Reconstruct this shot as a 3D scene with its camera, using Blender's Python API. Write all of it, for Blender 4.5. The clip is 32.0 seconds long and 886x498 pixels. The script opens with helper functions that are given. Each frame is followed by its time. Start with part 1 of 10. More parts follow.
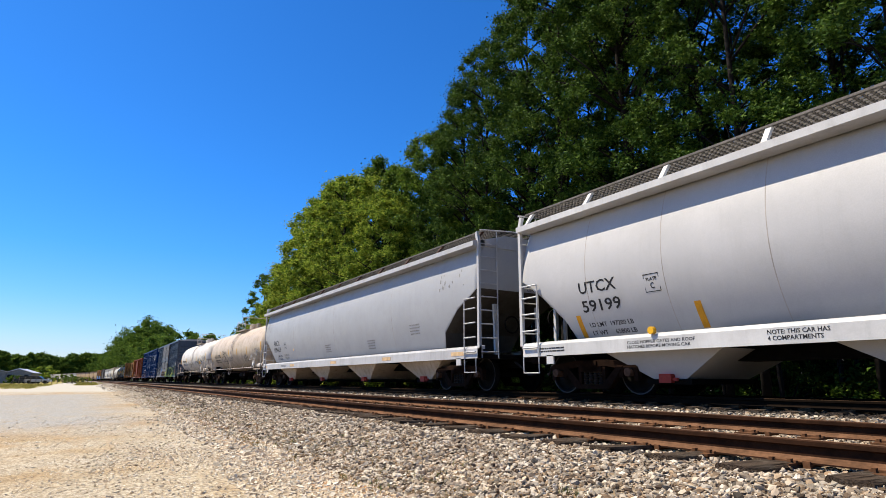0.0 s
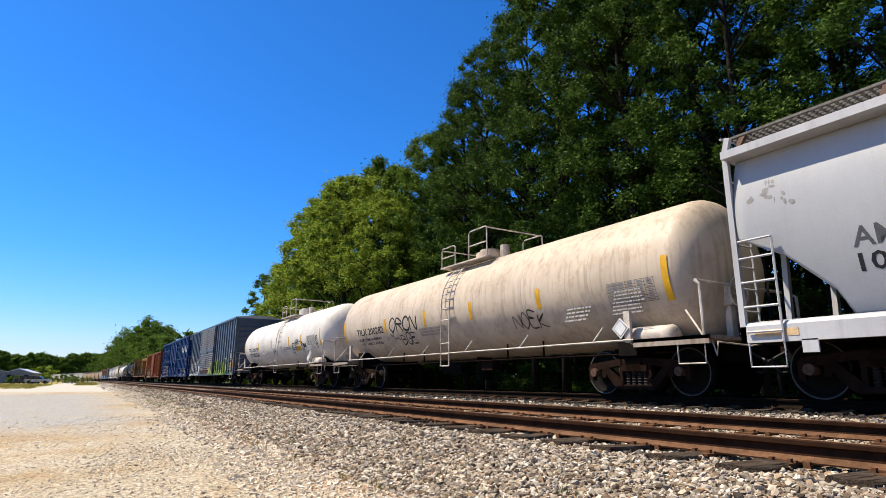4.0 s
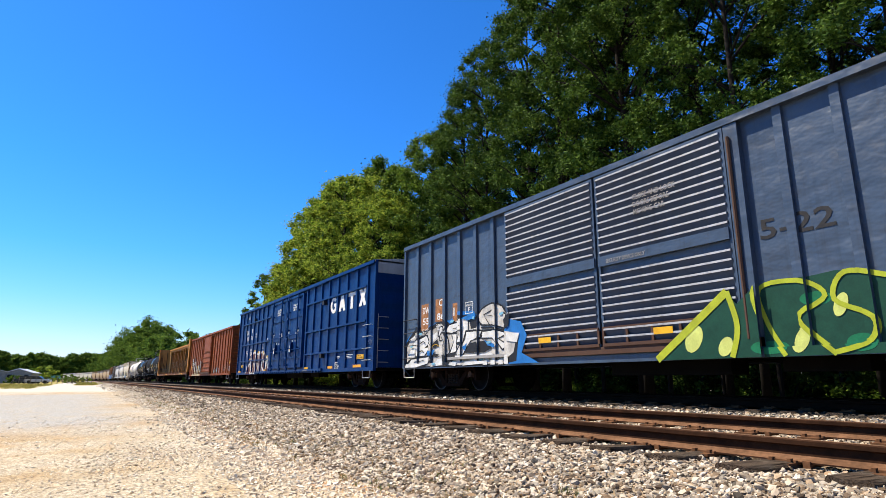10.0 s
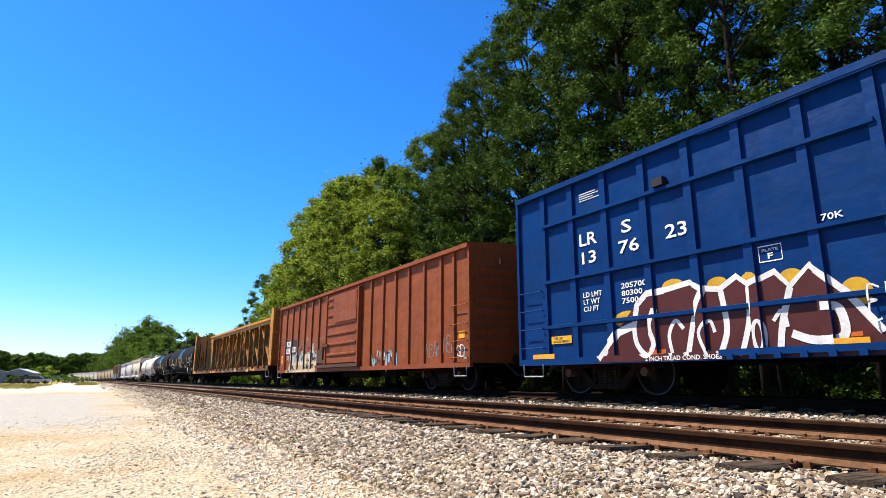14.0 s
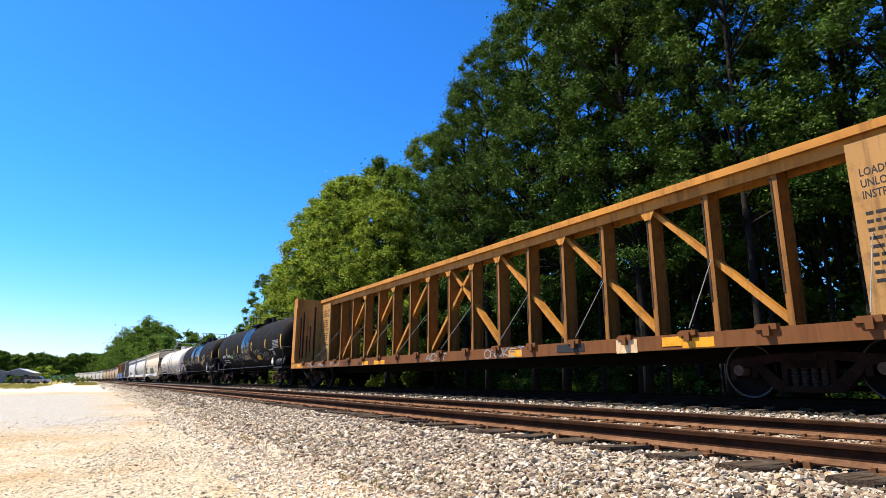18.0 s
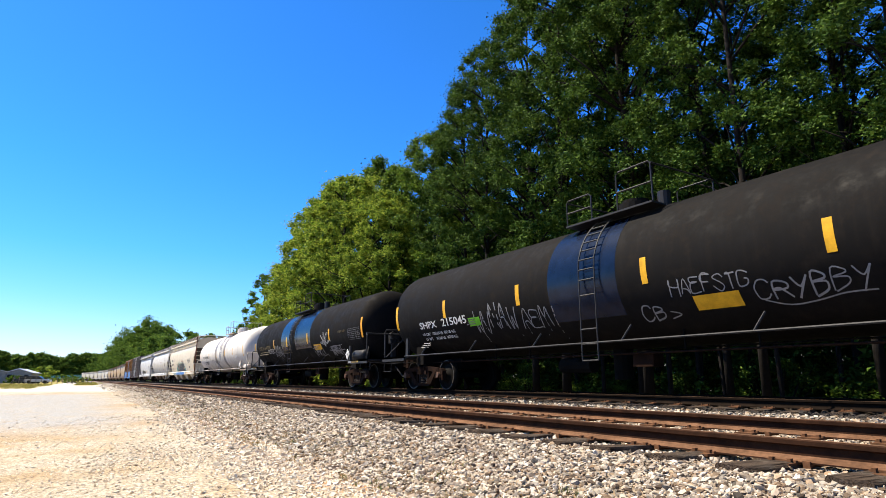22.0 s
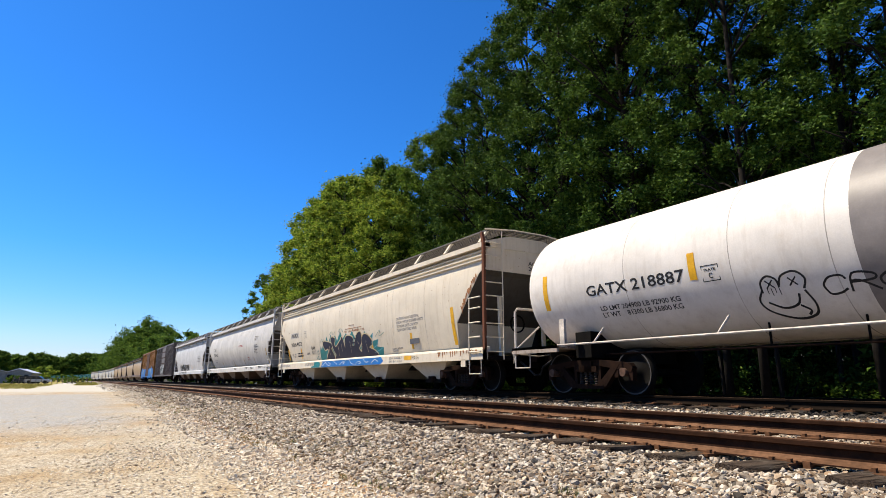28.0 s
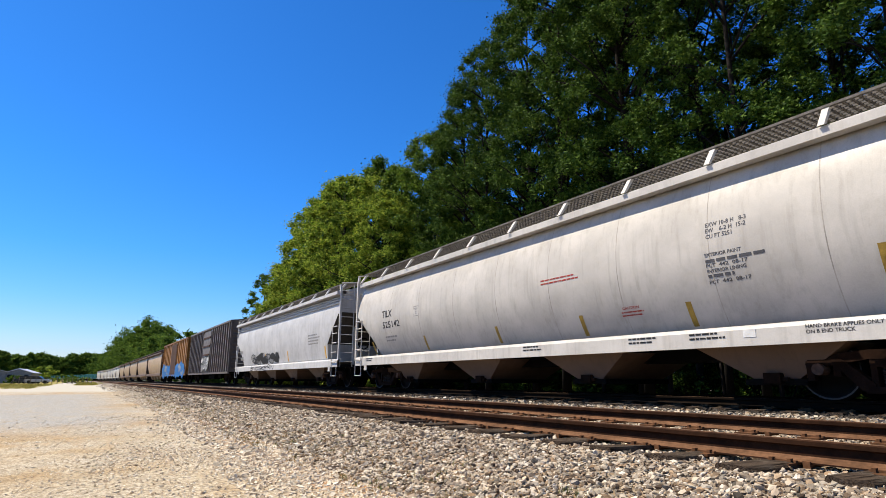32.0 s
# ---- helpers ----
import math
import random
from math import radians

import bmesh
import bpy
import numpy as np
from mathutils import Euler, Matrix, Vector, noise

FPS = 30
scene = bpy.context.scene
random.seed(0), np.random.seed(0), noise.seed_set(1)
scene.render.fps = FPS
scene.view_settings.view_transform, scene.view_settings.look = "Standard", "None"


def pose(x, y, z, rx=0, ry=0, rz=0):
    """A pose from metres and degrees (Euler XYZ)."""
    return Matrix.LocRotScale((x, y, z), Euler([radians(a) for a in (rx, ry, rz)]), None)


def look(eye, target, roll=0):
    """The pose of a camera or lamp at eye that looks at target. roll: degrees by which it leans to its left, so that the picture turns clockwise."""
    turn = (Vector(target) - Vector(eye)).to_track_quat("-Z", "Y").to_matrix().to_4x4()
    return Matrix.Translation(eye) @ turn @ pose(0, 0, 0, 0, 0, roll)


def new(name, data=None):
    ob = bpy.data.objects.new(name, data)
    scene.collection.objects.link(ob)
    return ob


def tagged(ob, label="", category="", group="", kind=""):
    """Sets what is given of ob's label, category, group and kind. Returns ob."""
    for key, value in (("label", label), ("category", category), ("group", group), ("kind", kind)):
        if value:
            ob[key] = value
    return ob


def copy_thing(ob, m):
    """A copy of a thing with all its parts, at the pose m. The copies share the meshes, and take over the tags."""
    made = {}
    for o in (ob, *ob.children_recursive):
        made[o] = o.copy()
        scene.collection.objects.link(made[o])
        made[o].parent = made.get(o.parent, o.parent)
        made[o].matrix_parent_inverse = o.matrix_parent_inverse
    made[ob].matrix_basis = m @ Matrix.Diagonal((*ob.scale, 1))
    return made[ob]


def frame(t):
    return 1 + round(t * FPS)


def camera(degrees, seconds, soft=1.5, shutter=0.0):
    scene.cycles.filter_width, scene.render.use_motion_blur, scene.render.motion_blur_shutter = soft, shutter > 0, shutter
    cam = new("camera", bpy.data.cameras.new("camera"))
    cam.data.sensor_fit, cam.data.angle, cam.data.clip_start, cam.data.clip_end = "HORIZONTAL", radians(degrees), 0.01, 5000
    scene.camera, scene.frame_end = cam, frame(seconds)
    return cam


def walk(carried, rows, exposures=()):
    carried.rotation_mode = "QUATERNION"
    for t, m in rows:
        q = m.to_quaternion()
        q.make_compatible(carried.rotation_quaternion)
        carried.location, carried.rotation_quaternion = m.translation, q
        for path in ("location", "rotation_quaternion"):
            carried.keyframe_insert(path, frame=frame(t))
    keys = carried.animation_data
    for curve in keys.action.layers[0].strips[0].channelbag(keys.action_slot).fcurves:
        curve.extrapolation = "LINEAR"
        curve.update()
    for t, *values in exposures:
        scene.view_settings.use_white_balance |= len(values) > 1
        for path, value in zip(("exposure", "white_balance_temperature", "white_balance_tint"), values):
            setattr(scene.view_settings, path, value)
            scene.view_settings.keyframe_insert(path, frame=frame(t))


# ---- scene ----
SECONDS = 32.0
EYE_Z = 0.2164
cam = camera(75.1, SECONDS, soft=0.55)


def heading(psi, pitch, roll):
    """Camera pose: psi degrees from the track's far end towards it, pitch up, roll."""
    a, b = radians(psi), radians(pitch)
    way = Vector((-math.cos(a) * math.cos(b), math.sin(a) * math.cos(b), math.sin(b)))
    eye = Vector((0, 0, EYE_Z))
    return look(eye, eye + way, roll)


VIEW = heading(31.46, 12.88, 0.175)
walk(cam, [(0, VIEW), (SECONDS, VIEW)], exposures=[(0, 0.78), (3, 0.80), (6, 0.92), (8.5, 0.86), (10, 1.08), (11, 1.14), (13, 1.24), (19, 1.24), (23, 1.24), (25, 1.16), (28, 0.82), (32, 0.76)])

# ---- world and sun ----
TO_SUN = Vector((-0.34, -0.40, 0.85)).normalized()
world = bpy.data.worlds.new("world")
scene.world = world
world.use_nodes = True
wn = world.node_tree.nodes
wl = world.node_tree.links
sky = wn.new("ShaderNodeTexSky")
sky.sky_type = "NISHITA"
sky.sun_disc = False
sky.sun_elevation = math.asin(TO_SUN.z)
sky.sun_rotation = math.atan2(TO_SUN.x, TO_SUN.y)
sky.air_density = 1.0
sky.dust_density = 0.3
sky.ozone_density = 2.5
hs = wn.new("ShaderNodeHueSaturation")
hs.inputs["Saturation"].default_value = 1.2
tint = wn.new("ShaderNodeMix")
tint.data_type = "RGBA"
tint.blend_type = "MULTIPLY"
tint.inputs["Factor"].default_value = 1.0
tint.inputs["B"].default_value = (0.48, 1.36, 2.2, 1)
# the sky pales towards the horizon
way = wn.new("ShaderNodeTexCoord")
up = wn.new("ShaderNodeSeparateXYZ")
pale = wn.new("ShaderNodeValToRGB")
wl.new(way.outputs["Generated"], up.inputs[0])
wl.new(up.outputs["Z"], pale.inputs["Fac"])
for k, (h, c) in enumerate(((0.0, (1.30, 1.30, 1.70, 1)), (0.06, (1.12, 1.36, 1.92, 1)), (0.12, (0.82, 1.38, 2.1, 1)), (0.20, (0.57, 1.37, 2.15, 1)), (0.32, (0.48, 1.36, 2.2, 1)), (0.60, (0.46, 1.28, 2.05, 1)), (0.85, (0.42, 0.78, 1.05, 1)))):
    stop = pale.color_ramp.elements[k] if k < 2 else pale.color_ramp.elements.new(h)
    stop.position = h
    stop.color = c
wl.new(pale.outputs[0], tint.inputs["B"])
wl.new(sky.outputs[0], hs.inputs["Color"])
wl.new(hs.outputs[0], tint.inputs["A"])
wl.new(tint.outputs["Result"], wn["Background"].inputs["Color"])
wn["Background"].inputs["Strength"].default_value = 0.050
sun_data = bpy.data.lights.new("sun", "SUN")
sun_data.energy = 5.0
sun_data.angle = radians(0.53)
sun_data.color = (1.0, 0.89, 0.72)
sun = new("sun", sun_data)
sun.matrix_world = look(TO_SUN * 100, (0, 0, 0))

# ---- materials ----
BASE_SCALE = 0.76              # base colours are scaled down by this to suit the raised exposure
def node_mat(name, rough=0.6, metal=0.0, spec=0.5):
    m = bpy.data.materials.new(name)
    m.use_nodes = True
    b = m.node_tree.nodes["Principled BSDF"]
    b.inputs["Roughness"].default_value = rough
    b.inputs["Metallic"].default_value = metal
    b.inputs["Specular IOR Level"].default_value = spec
    return m, m.node_tree.nodes, m.node_tree.links, b


def noise_node(n, l, scale, detail=4, stretch=None, rough=0.6):
    """A noise texture in the object's own metres, stretched on request."""
    tc = n.new("ShaderNodeTexCoord")
    t = n.new("ShaderNodeTexNoise")
    t.inputs["Scale"].default_value = scale
    t.inputs["Detail"].default_value = detail
    t.inputs["Roughness"].default_value = rough
    if stretch:
        mp = n.new("ShaderNodeMapping")
        mp.inputs["Scale"].default_value = stretch
        l.new(tc.outputs["Object"], mp.inputs["Vector"])
        l.new(mp.outputs[0], t.inputs["Vector"])
    else:
        l.new(tc.outputs["Object"], t.inputs["Vector"])
    return t


def ramp_node(n, l, src, stops):
    r = n.new("ShaderNodeValToRGB")
    els = r.color_ramp.elements
    while len(els) < len(stops):
        els.new(0.5)
    for e, (p, c) in zip(els, stops):
        e.position = p
        e.color = (*c, 1) if len(c) == 3 else c
    l.new(src, r.inputs["Fac"])
    return r


def mix_node(n, l, fac, a, b, mode="MIX"):
    m = n.new("ShaderNodeMix")
    m.data_type = "RGBA"
    m.blend_type = mode
    for sock, v in ((m.inputs["Factor"], fac), (m.inputs["A"], a), (m.inputs["B"], b)):
        if isinstance(v, (int, float)):
            sock.default_value = v
        elif isinstance(v, tuple):
            sock.default_value = (*v[:3], 1)
        else:
            l.new(v, sock)
    return m.outputs["Result"]


def bump_node(n, l, bsdf, src, strength, dist):
    b = n.new("ShaderNodeBump")
    b.inputs["Strength"].default_value = strength
    b.inputs["Distance"].default_value = dist
    l.new(src, b.inputs["Height"])
    l.new(b.outputs[0], bsdf.inputs["Normal"])


def plain(name, col, rough=0.6, metal=0.0, var=0.25, scale=6.0, bump=0.0, fine=40.0, spec=0.2):
    """A surface of one colour with two scales of variation."""
    col = tuple(c * BASE_SCALE for c in col)
    m, n, l, b = node_mat(name, rough, metal, spec)
    t1 = noise_node(n, l, scale)
    t2 = noise_node(n, l, fine, 3)
    r1 = ramp_node(n, l, t1.outputs["Fac"], [(0.3, tuple(c * (1 - var) for c in col)), (0.7, tuple(min(1, c * (1 + var)) for c in col))])
    r2 = ramp_node(n, l, t2.outputs["Fac"], [(0.3, (1 - var * 0.6,) * 3), (0.7, (1, 1, 1))])
    l.new(mix_node(n, l, 1.0, r1.outputs[0], r2.outputs[0], "MULTIPLY"), b.inputs["Base Color"])
    if bump:
        bump_node(n, l, b, t2.outputs["Fac"], 0.6, bump)
    return m


def paint(name, col, dirt=(0.10, 0.07, 0.05), streak=0.35, blotch=0.25, rough=0.42, rust=0.0, spec=0.15, dust=0.07, fade=0.12, dent=0.0):
    """Railway car paint: faded patches, run-down streaks, chips of rust."""
    col, dirt = tuple(c * BASE_SCALE for c in col), tuple(c * BASE_SCALE for c in dirt)
    m, n, l, b = node_mat(name, rough, 0.0, spec)
    big = noise_node(n, l, 0.9, 4)
    r1 = ramp_node(n, l, big.outputs["Fac"], [(0.35, tuple(c * (1 - fade) for c in col)), (0.65, tuple(min(1, c * (1 + fade * 0.8)) for c in col))])
    st = noise_node(n, l, 1.0, 5, (7.0, 7.0, 0.35), 0.65)
    rs = ramp_node(n, l, st.outputs["Fac"], [(0.50, (0, 0, 0)), (0.74, (streak,) * 3)])
    c1 = mix_node(n, l, rs.outputs[0], r1.outputs[0], dirt)
    bl = noise_node(n, l, 2.6, 6, None, 0.7)
    rb = ramp_node(n, l, bl.outputs["Fac"], [(0.52, (0, 0, 0)), (0.72, (blotch,) * 3)])
    c2 = mix_node(n, l, rb.outputs[0], c1, tuple(d * 1.6 for d in dirt))
    if rust:
        ch = noise_node(n, l, 9.0, 8, None, 0.75)
        rc = ramp_node(n, l, ch.outputs["Fac"], [(0.66 - rust * 0.12, (0, 0, 0)), (0.70 - rust * 0.1, (1, 1, 1))])
        c2 = mix_node(n, l, rc.outputs[0], c2, (0.16, 0.055, 0.02))
    fn = noise_node(n, l, 55.0, 3)
    rf = ramp_node(n, l, fn.outputs["Fac"], [(0.35, (1 - dust,) * 3), (0.65, (1, 1, 1))])
    c3 = mix_node(n, l, 1.0, c2, rf.outputs[0], "MULTIPLY")
    l.new(c3, b.inputs["Base Color"])
    rr = ramp_node(n, l, bl.outputs["Fac"], [(0.3, (rough * 0.85,) * 3), (0.7, (min(1, rough * 1.4),) * 3)])
    l.new(rr.outputs[0], b.inputs["Roughness"])
    if dent:
        wave = noise_node(n, l, 1.0, 3, (1.6, 1.6, 2.6), 0.5)
        bump_node(n, l, b, wave.outputs["Fac"], dent, 0.10)
    else:
        bump_node(n, l, b, big.outputs["Fac"], 0.12, 0.03)
    return m


def island(name, cols, rough=0.9, fine=60.0, spec=0.3, sub=0.0, obj=False):
    """Loose pieces: each takes its own colour out of a range."""
    m, n, l, b = node_mat(name, rough, 0.0, spec)
    g = n.new("ShaderNodeObjectInfo") if obj else n.new("ShaderNodeNewGeometry")
    src = g.outputs["Random"] if obj else g.outputs["Random Per Island"]
    k = 0.85 if sub else BASE_SCALE
    stops = [(i / max(1, len(cols) - 1), tuple(q * k for q in c)) for i, c in enumerate(cols)]
    r = ramp_node(n, l, src, stops)
    t = noise_node(n, l, fine, 3)
    r2 = ramp_node(n, l, t.outputs["Fac"], [(0.3, (0.72,) * 3), (0.7, (1, 1, 1))])
    col = mix_node(n, l, 1.0, r.outputs[0], r2.outputs[0], "MULTIPLY")
    l.new(col, b.inputs["Base Color"])
    if sub:
        tr = n.new("ShaderNodeBsdfTranslucent")
        l.new(col, tr.inputs["Color"])
        mx = n.new("ShaderNodeMixShader")
        mx.inputs[0].default_value = sub
        l.new(b.outputs[0], mx.inputs[1])
        l.new(tr.outputs[0], mx.inputs[2])
        l.new(mx.outputs[0], n["Material Output"].inputs["Surface"])
    return m


STONES = [(0.52, 0.42, 0.31), (0.25, 0.19, 0.135), (0.66, 0.57, 0.44), (0.045, 0.036, 0.028), (0.38, 0.25, 0.145), (0.88, 0.79, 0.66), (0.08, 0.052, 0.035), (0.46, 0.33, 0.21), (0.78, 0.68, 0.54), (0.14, 0.115, 0.095), (0.56, 0.47, 0.36)]
M_STONE = island("ballast_stone", STONES)
# stones of the bed under the train: grime, with the shade in the colour
M_STONE_DARK = island("shaded_grimy_stone", [(0.035, 0.028, 0.022), (0.06, 0.05, 0.04), (0.02, 0.016, 0.013), (0.08, 0.065, 0.05)])
M_STONE_OB = island("ballast_stone_single", STONES, obj=True)
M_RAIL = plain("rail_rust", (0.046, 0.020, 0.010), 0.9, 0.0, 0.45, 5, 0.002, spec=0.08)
M_RAILFOOT_LIT = plain("rail_foot_sunlit_rust", (0.17, 0.088, 0.048), 0.9, 0.0, 0.4, 5, 0.002, spec=0.08)
# far rails coloured near-black for the shade under the train
M_RAILDARK = plain("shaded_rail", (0.014, 0.009, 0.006), 0.9, 0.0, 0.35, 5, 0.002, spec=0.04)
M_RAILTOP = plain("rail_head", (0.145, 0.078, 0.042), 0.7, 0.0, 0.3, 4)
M_PLATE = plain("tie_plate_rust", (0.15, 0.072, 0.036), 0.9, 0.0, 0.4, 9, 0.002, spec=0.08)


def tie_material():
    """Old creosoted timber: grain and splits along the tie, grey on top of brown."""
    m, n, l, b = node_mat("tie_wood", 0.95, 0.0, 0.08)
    g = noise_node(n, l, 1.0, 6, (46.0, 2.2, 46.0), 0.7)
    p = noise_node(n, l, 3.5, 5)
    c = ramp_node(n, l, p.outputs["Fac"], [(0.3, (0.050, 0.034, 0.024)), (0.52, (0.085, 0.062, 0.046)), (0.7, (0.14, 0.115, 0.09))])
    k = ramp_node(n, l, g.outputs["Fac"], [(0.36, (0.10, 0.09, 0.08)), (0.48, (0.75, 0.75, 0.75)), (0.7, (1, 1, 1))])
    l.new(mix_node(n, l, 1.0, c.outputs[0], k.outputs[0], "MULTIPLY"), b.inputs["Base Color"])
    bump_node(n, l, b, g.outputs["Fac"], 0.9, 0.03)
    return m


M_TIE = tie_material()
# truck, wheel and underframe colours are lowered to carry the shade below the cars
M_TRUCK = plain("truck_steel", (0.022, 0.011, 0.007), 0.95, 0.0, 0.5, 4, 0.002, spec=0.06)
M_SPRING = plain("spring_steel", (0.03, 0.02, 0.015), 0.8, 0.0, 0.4, 8)
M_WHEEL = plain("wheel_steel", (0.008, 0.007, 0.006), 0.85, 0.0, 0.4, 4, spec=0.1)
M_TYRE = plain("wheel_rim_steel", (0.085, 0.078, 0.072), 0.6, 0.2, 0.3, 4)
M_UNDER = plain("underframe_grime_shade", (0.007, 0.006, 0.005), 0.95, 0.0, 0.5, 3, spec=0.1)
M_WHITE_RAIL = plain("white_handrail_paint", (0.66, 0.58, 0.49), 0.55, 0, 0.45, 3)
P_DECK = paint("rust_stained_deck_paint", (0.42, 0.35, 0.29), dirt=(0.10, 0.055, 0.03), streak=0.7, blotch=0.7, rough=0.7, rust=0.7)
M_GREY_RAIL = plain("grey_handrail_paint", (0.35, 0.35, 0.36), 0.5, 0, 0.25, 5)
M_BLACK = plain("black_paint", (0.02, 0.02, 0.022), 0.5, 0, 0.3, 4)
M_YEL = plain("yellow_reflector", (0.78, 0.42, 0.02), 0.45, 0, 0.2, 6)
M_TXT_BLACK = plain("black_stencil", (0.025, 0.025, 0.028), 0.6, 0, 0.3, 8)
M_TXT_WHITE = plain("white_stencil", (0.78, 0.78, 0.76), 0.6, 0, 0.15, 8)
M_TXT_GREY = plain("faded_stencil", (0.30, 0.29, 0.28), 0.6, 0, 0.2, 8)
M_BEARING = plain("bearing_cap_steel", (0.12, 0.065, 0.042), 0.8, 0.0, 0.4, 12)
M_BARK = plain("bark", (0.019, 0.015, 0.012), 0.95, 0, 0.5, 3, 0.02, 25)
GREENS = [(0.016, 0.040, 0.006), (0.042, 0.094, 0.012), (0.095, 0.170, 0.020), (0.026, 0.064, 0.008), (0.062, 0.128, 0.016), (0.175, 0.270, 0.040)]
M_LEAF = island("leaf_green", GREENS, 0.7, 3.0, 0.10, 0.18)
M_LEAF_MID = island("leaf_mid_green", [(0.040, 0.085, 0.010), (0.105, 0.190, 0.019), (0.16, 0.26, 0.028), (0.058, 0.115, 0.013), (0.27, 0.37, 0.050)], 0.7, 3.0, 0.10, 0.30)
M_LEAF_YG = island("leaf_yellow_green", [(0.07, 0.145, 0.015), (0.24, 0.36, 0.036), (0.48, 0.56, 0.068), (0.035, 0.085, 0.010)], 0.7, 3.0, 0.10, 0.32)
M_LEAF_FAR = island("leaf_far", [(0.065, 0.125, 0.020), (0.125, 0.21, 0.032), (0.09, 0.165, 0.026), (0.18, 0.27, 0.042)], 0.8, 0.8, 0.08, 0.40)
M_GRAVEL = island("pale_gravel", [(0.84, 0.73, 0.56), (0.66, 0.54, 0.39), (0.90, 0.81, 0.66), (0.42, 0.33, 0.24), (0.80, 0.62, 0.42), (0.92, 0.85, 0.72), (0.60, 0.50, 0.38)])
M_WEED = island("weed_green", [(0.22, 0.22, 0.05), (0.13, 0.17, 0.03), (0.30, 0.25, 0.09)], 0.7, 8, 0.2)
M_DEADWEED = island("dead_weed", [(0.42, 0.20, 0.06), (0.34, 0.22, 0.07), (0.50, 0.30, 0.11), (0.24, 0.22, 0.05)], 0.8, 8, 0.1)
M_GRASS = island("dry_grass", [(0.46, 0.42, 0.08), (0.58, 0.50, 0.12), (0.34, 0.36, 0.07)], 0.7, 8, 0.2)
M_POSTDARK = plain("dark_rubber_strip", (0.05, 0.03, 0.022), 0.9, 0, 0.6, 3)
M_RED = plain("red_gate_paint", (0.42, 0.05, 0.035), 0.6, 0, 0.3, 5)
M_ORANGE = plain("orange_sticker", (0.80, 0.36, 0.02), 0.5, 0, 0.2, 5)
M_GREEN_ST = plain("lime_sticker", (0.16, 0.55, 0.03), 0.5, 0, 0.15, 5)
M_RUSTPATCH = plain("rust_patch", (0.36, 0.16, 0.07), 0.85, 0, 0.4, 6)
M_SEAM = plain("grimy_weld_seam", (0.50, 0.46, 0.41), 0.8, 0, 0.45, 1.2)
M_TAPE = plain("faded_orange_tape", (0.72, 0.50, 0.28), 0.6, 0, 0.25, 6)
def spray(name, col):
    return plain(name, col, 0.5, 0, 0.18, 5)


S_WHITE = spray("spray_white", (0.72, 0.72, 0.70))
S_PALE = plain("spray_dirty_white", (0.56, 0.54, 0.50), 0.6, 0, 0.45, 3)
S_HAZE = spray("spray_thin_grey", (0.33, 0.20, 0.15))
S_FAINT = spray("spray_faint_white", (0.26, 0.26, 0.27))
S_HAZEWHITE = spray("spray_thin_white", (0.15, 0.15, 0.16))
S_BLACK = spray("spray_black", (0.02, 0.02, 0.022))
S_LIME = spray("spray_lime", (0.40, 0.46, 0.03))
S_GREEN = spray("spray_green", (0.012, 0.17, 0.075))
S_DKGREEN = spray("spray_dark_green", (0.010, 0.060, 0.036))
S_PALELIME = spray("spray_pale_lime", (0.60, 0.66, 0.18))
S_SKY = spray("spray_sky_blue", (0.20, 0.45, 0.60))
S_BLUE = spray("spray_blue", (0.02, 0.17, 0.50))
S_TEAL = spray("spray_teal", (0.02, 0.21, 0.22))
S_CREAM = spray("spray_cream", (0.62, 0.50, 0.30))
S_MAROON = spray("spray_maroon", (0.075, 0.016, 0.014))
S_YELLOW = spray("spray_yellow", (0.58, 0.33, 0.02))
S_ORANGE = spray("spray_orange", (0.55, 0.12, 0.02))
S_GREY = spray("spray_grey", (0.35, 0.34, 0.33))
M_BLUEBAND = plain("glossy_blue_coat", (0.006, 0.013, 0.034), 0.24, 0.0, 0.3, 3)
M_GREYBAND = plain("grey_band_coat", (0.24, 0.215, 0.20), 0.45, 0.0, 0.15, 3)


# ---- mesh helpers ----
def mesh_ob(name, bm, material, parent=None, label="", smooth=False):
    me = bpy.data.meshes.new(name)
    bm.to_mesh(me)
    bm.free()
    if smooth:
        me.polygons.foreach_set("use_smooth", [True] * len(me.polygons))
    me.materials.append(material)
    ob = new(name, me)
    if parent is not None:
        ob.parent = parent
    if label:
        tagged(ob, label)
    return ob


def part(name, bm, material, parent, label="", smooth=False):
    return mesh_ob(name, bm, material, parent, label, smooth)


def empty(name, m, label, category, group="", kind=""):
    e = new(name)
    e.matrix_basis = m
    return tagged(e, label, category, group, kind)


def add_box(bm, x0, x1, y0, y1, z0, z1, rot=None):
    vs = [bm.verts.new((x, y, z)) for x in (x0, x1) for y in (y0, y1) for z in (z0, z1)]
    if rot is not None:
        c = Vector(((x0 + x1) / 2, (y0 + y1) / 2, (z0 + z1) / 2))
        for v in vs:
            v.co = c + rot @ (v.co - c)
    for f in ((0, 1, 3, 2), (4, 6, 7, 5), (0, 4, 5, 1), (2, 3, 7, 6), (0, 2, 6, 4), (1, 5, 7, 3)):
        bm.faces.new([vs[i] for i in f])
    return vs


def box(*b, bevel=0.0):
    bm = bmesh.new()
    add_box(bm, *b)
    if bevel:
        bmesh.ops.bevel(bm, geom=bm.edges[:], offset=bevel, segments=2, affect="EDGES", profile=0.5)
    return bm


def boxes(rows):
    bm = bmesh.new()
    for r in rows:
        add_box(bm, *r)
    return bm


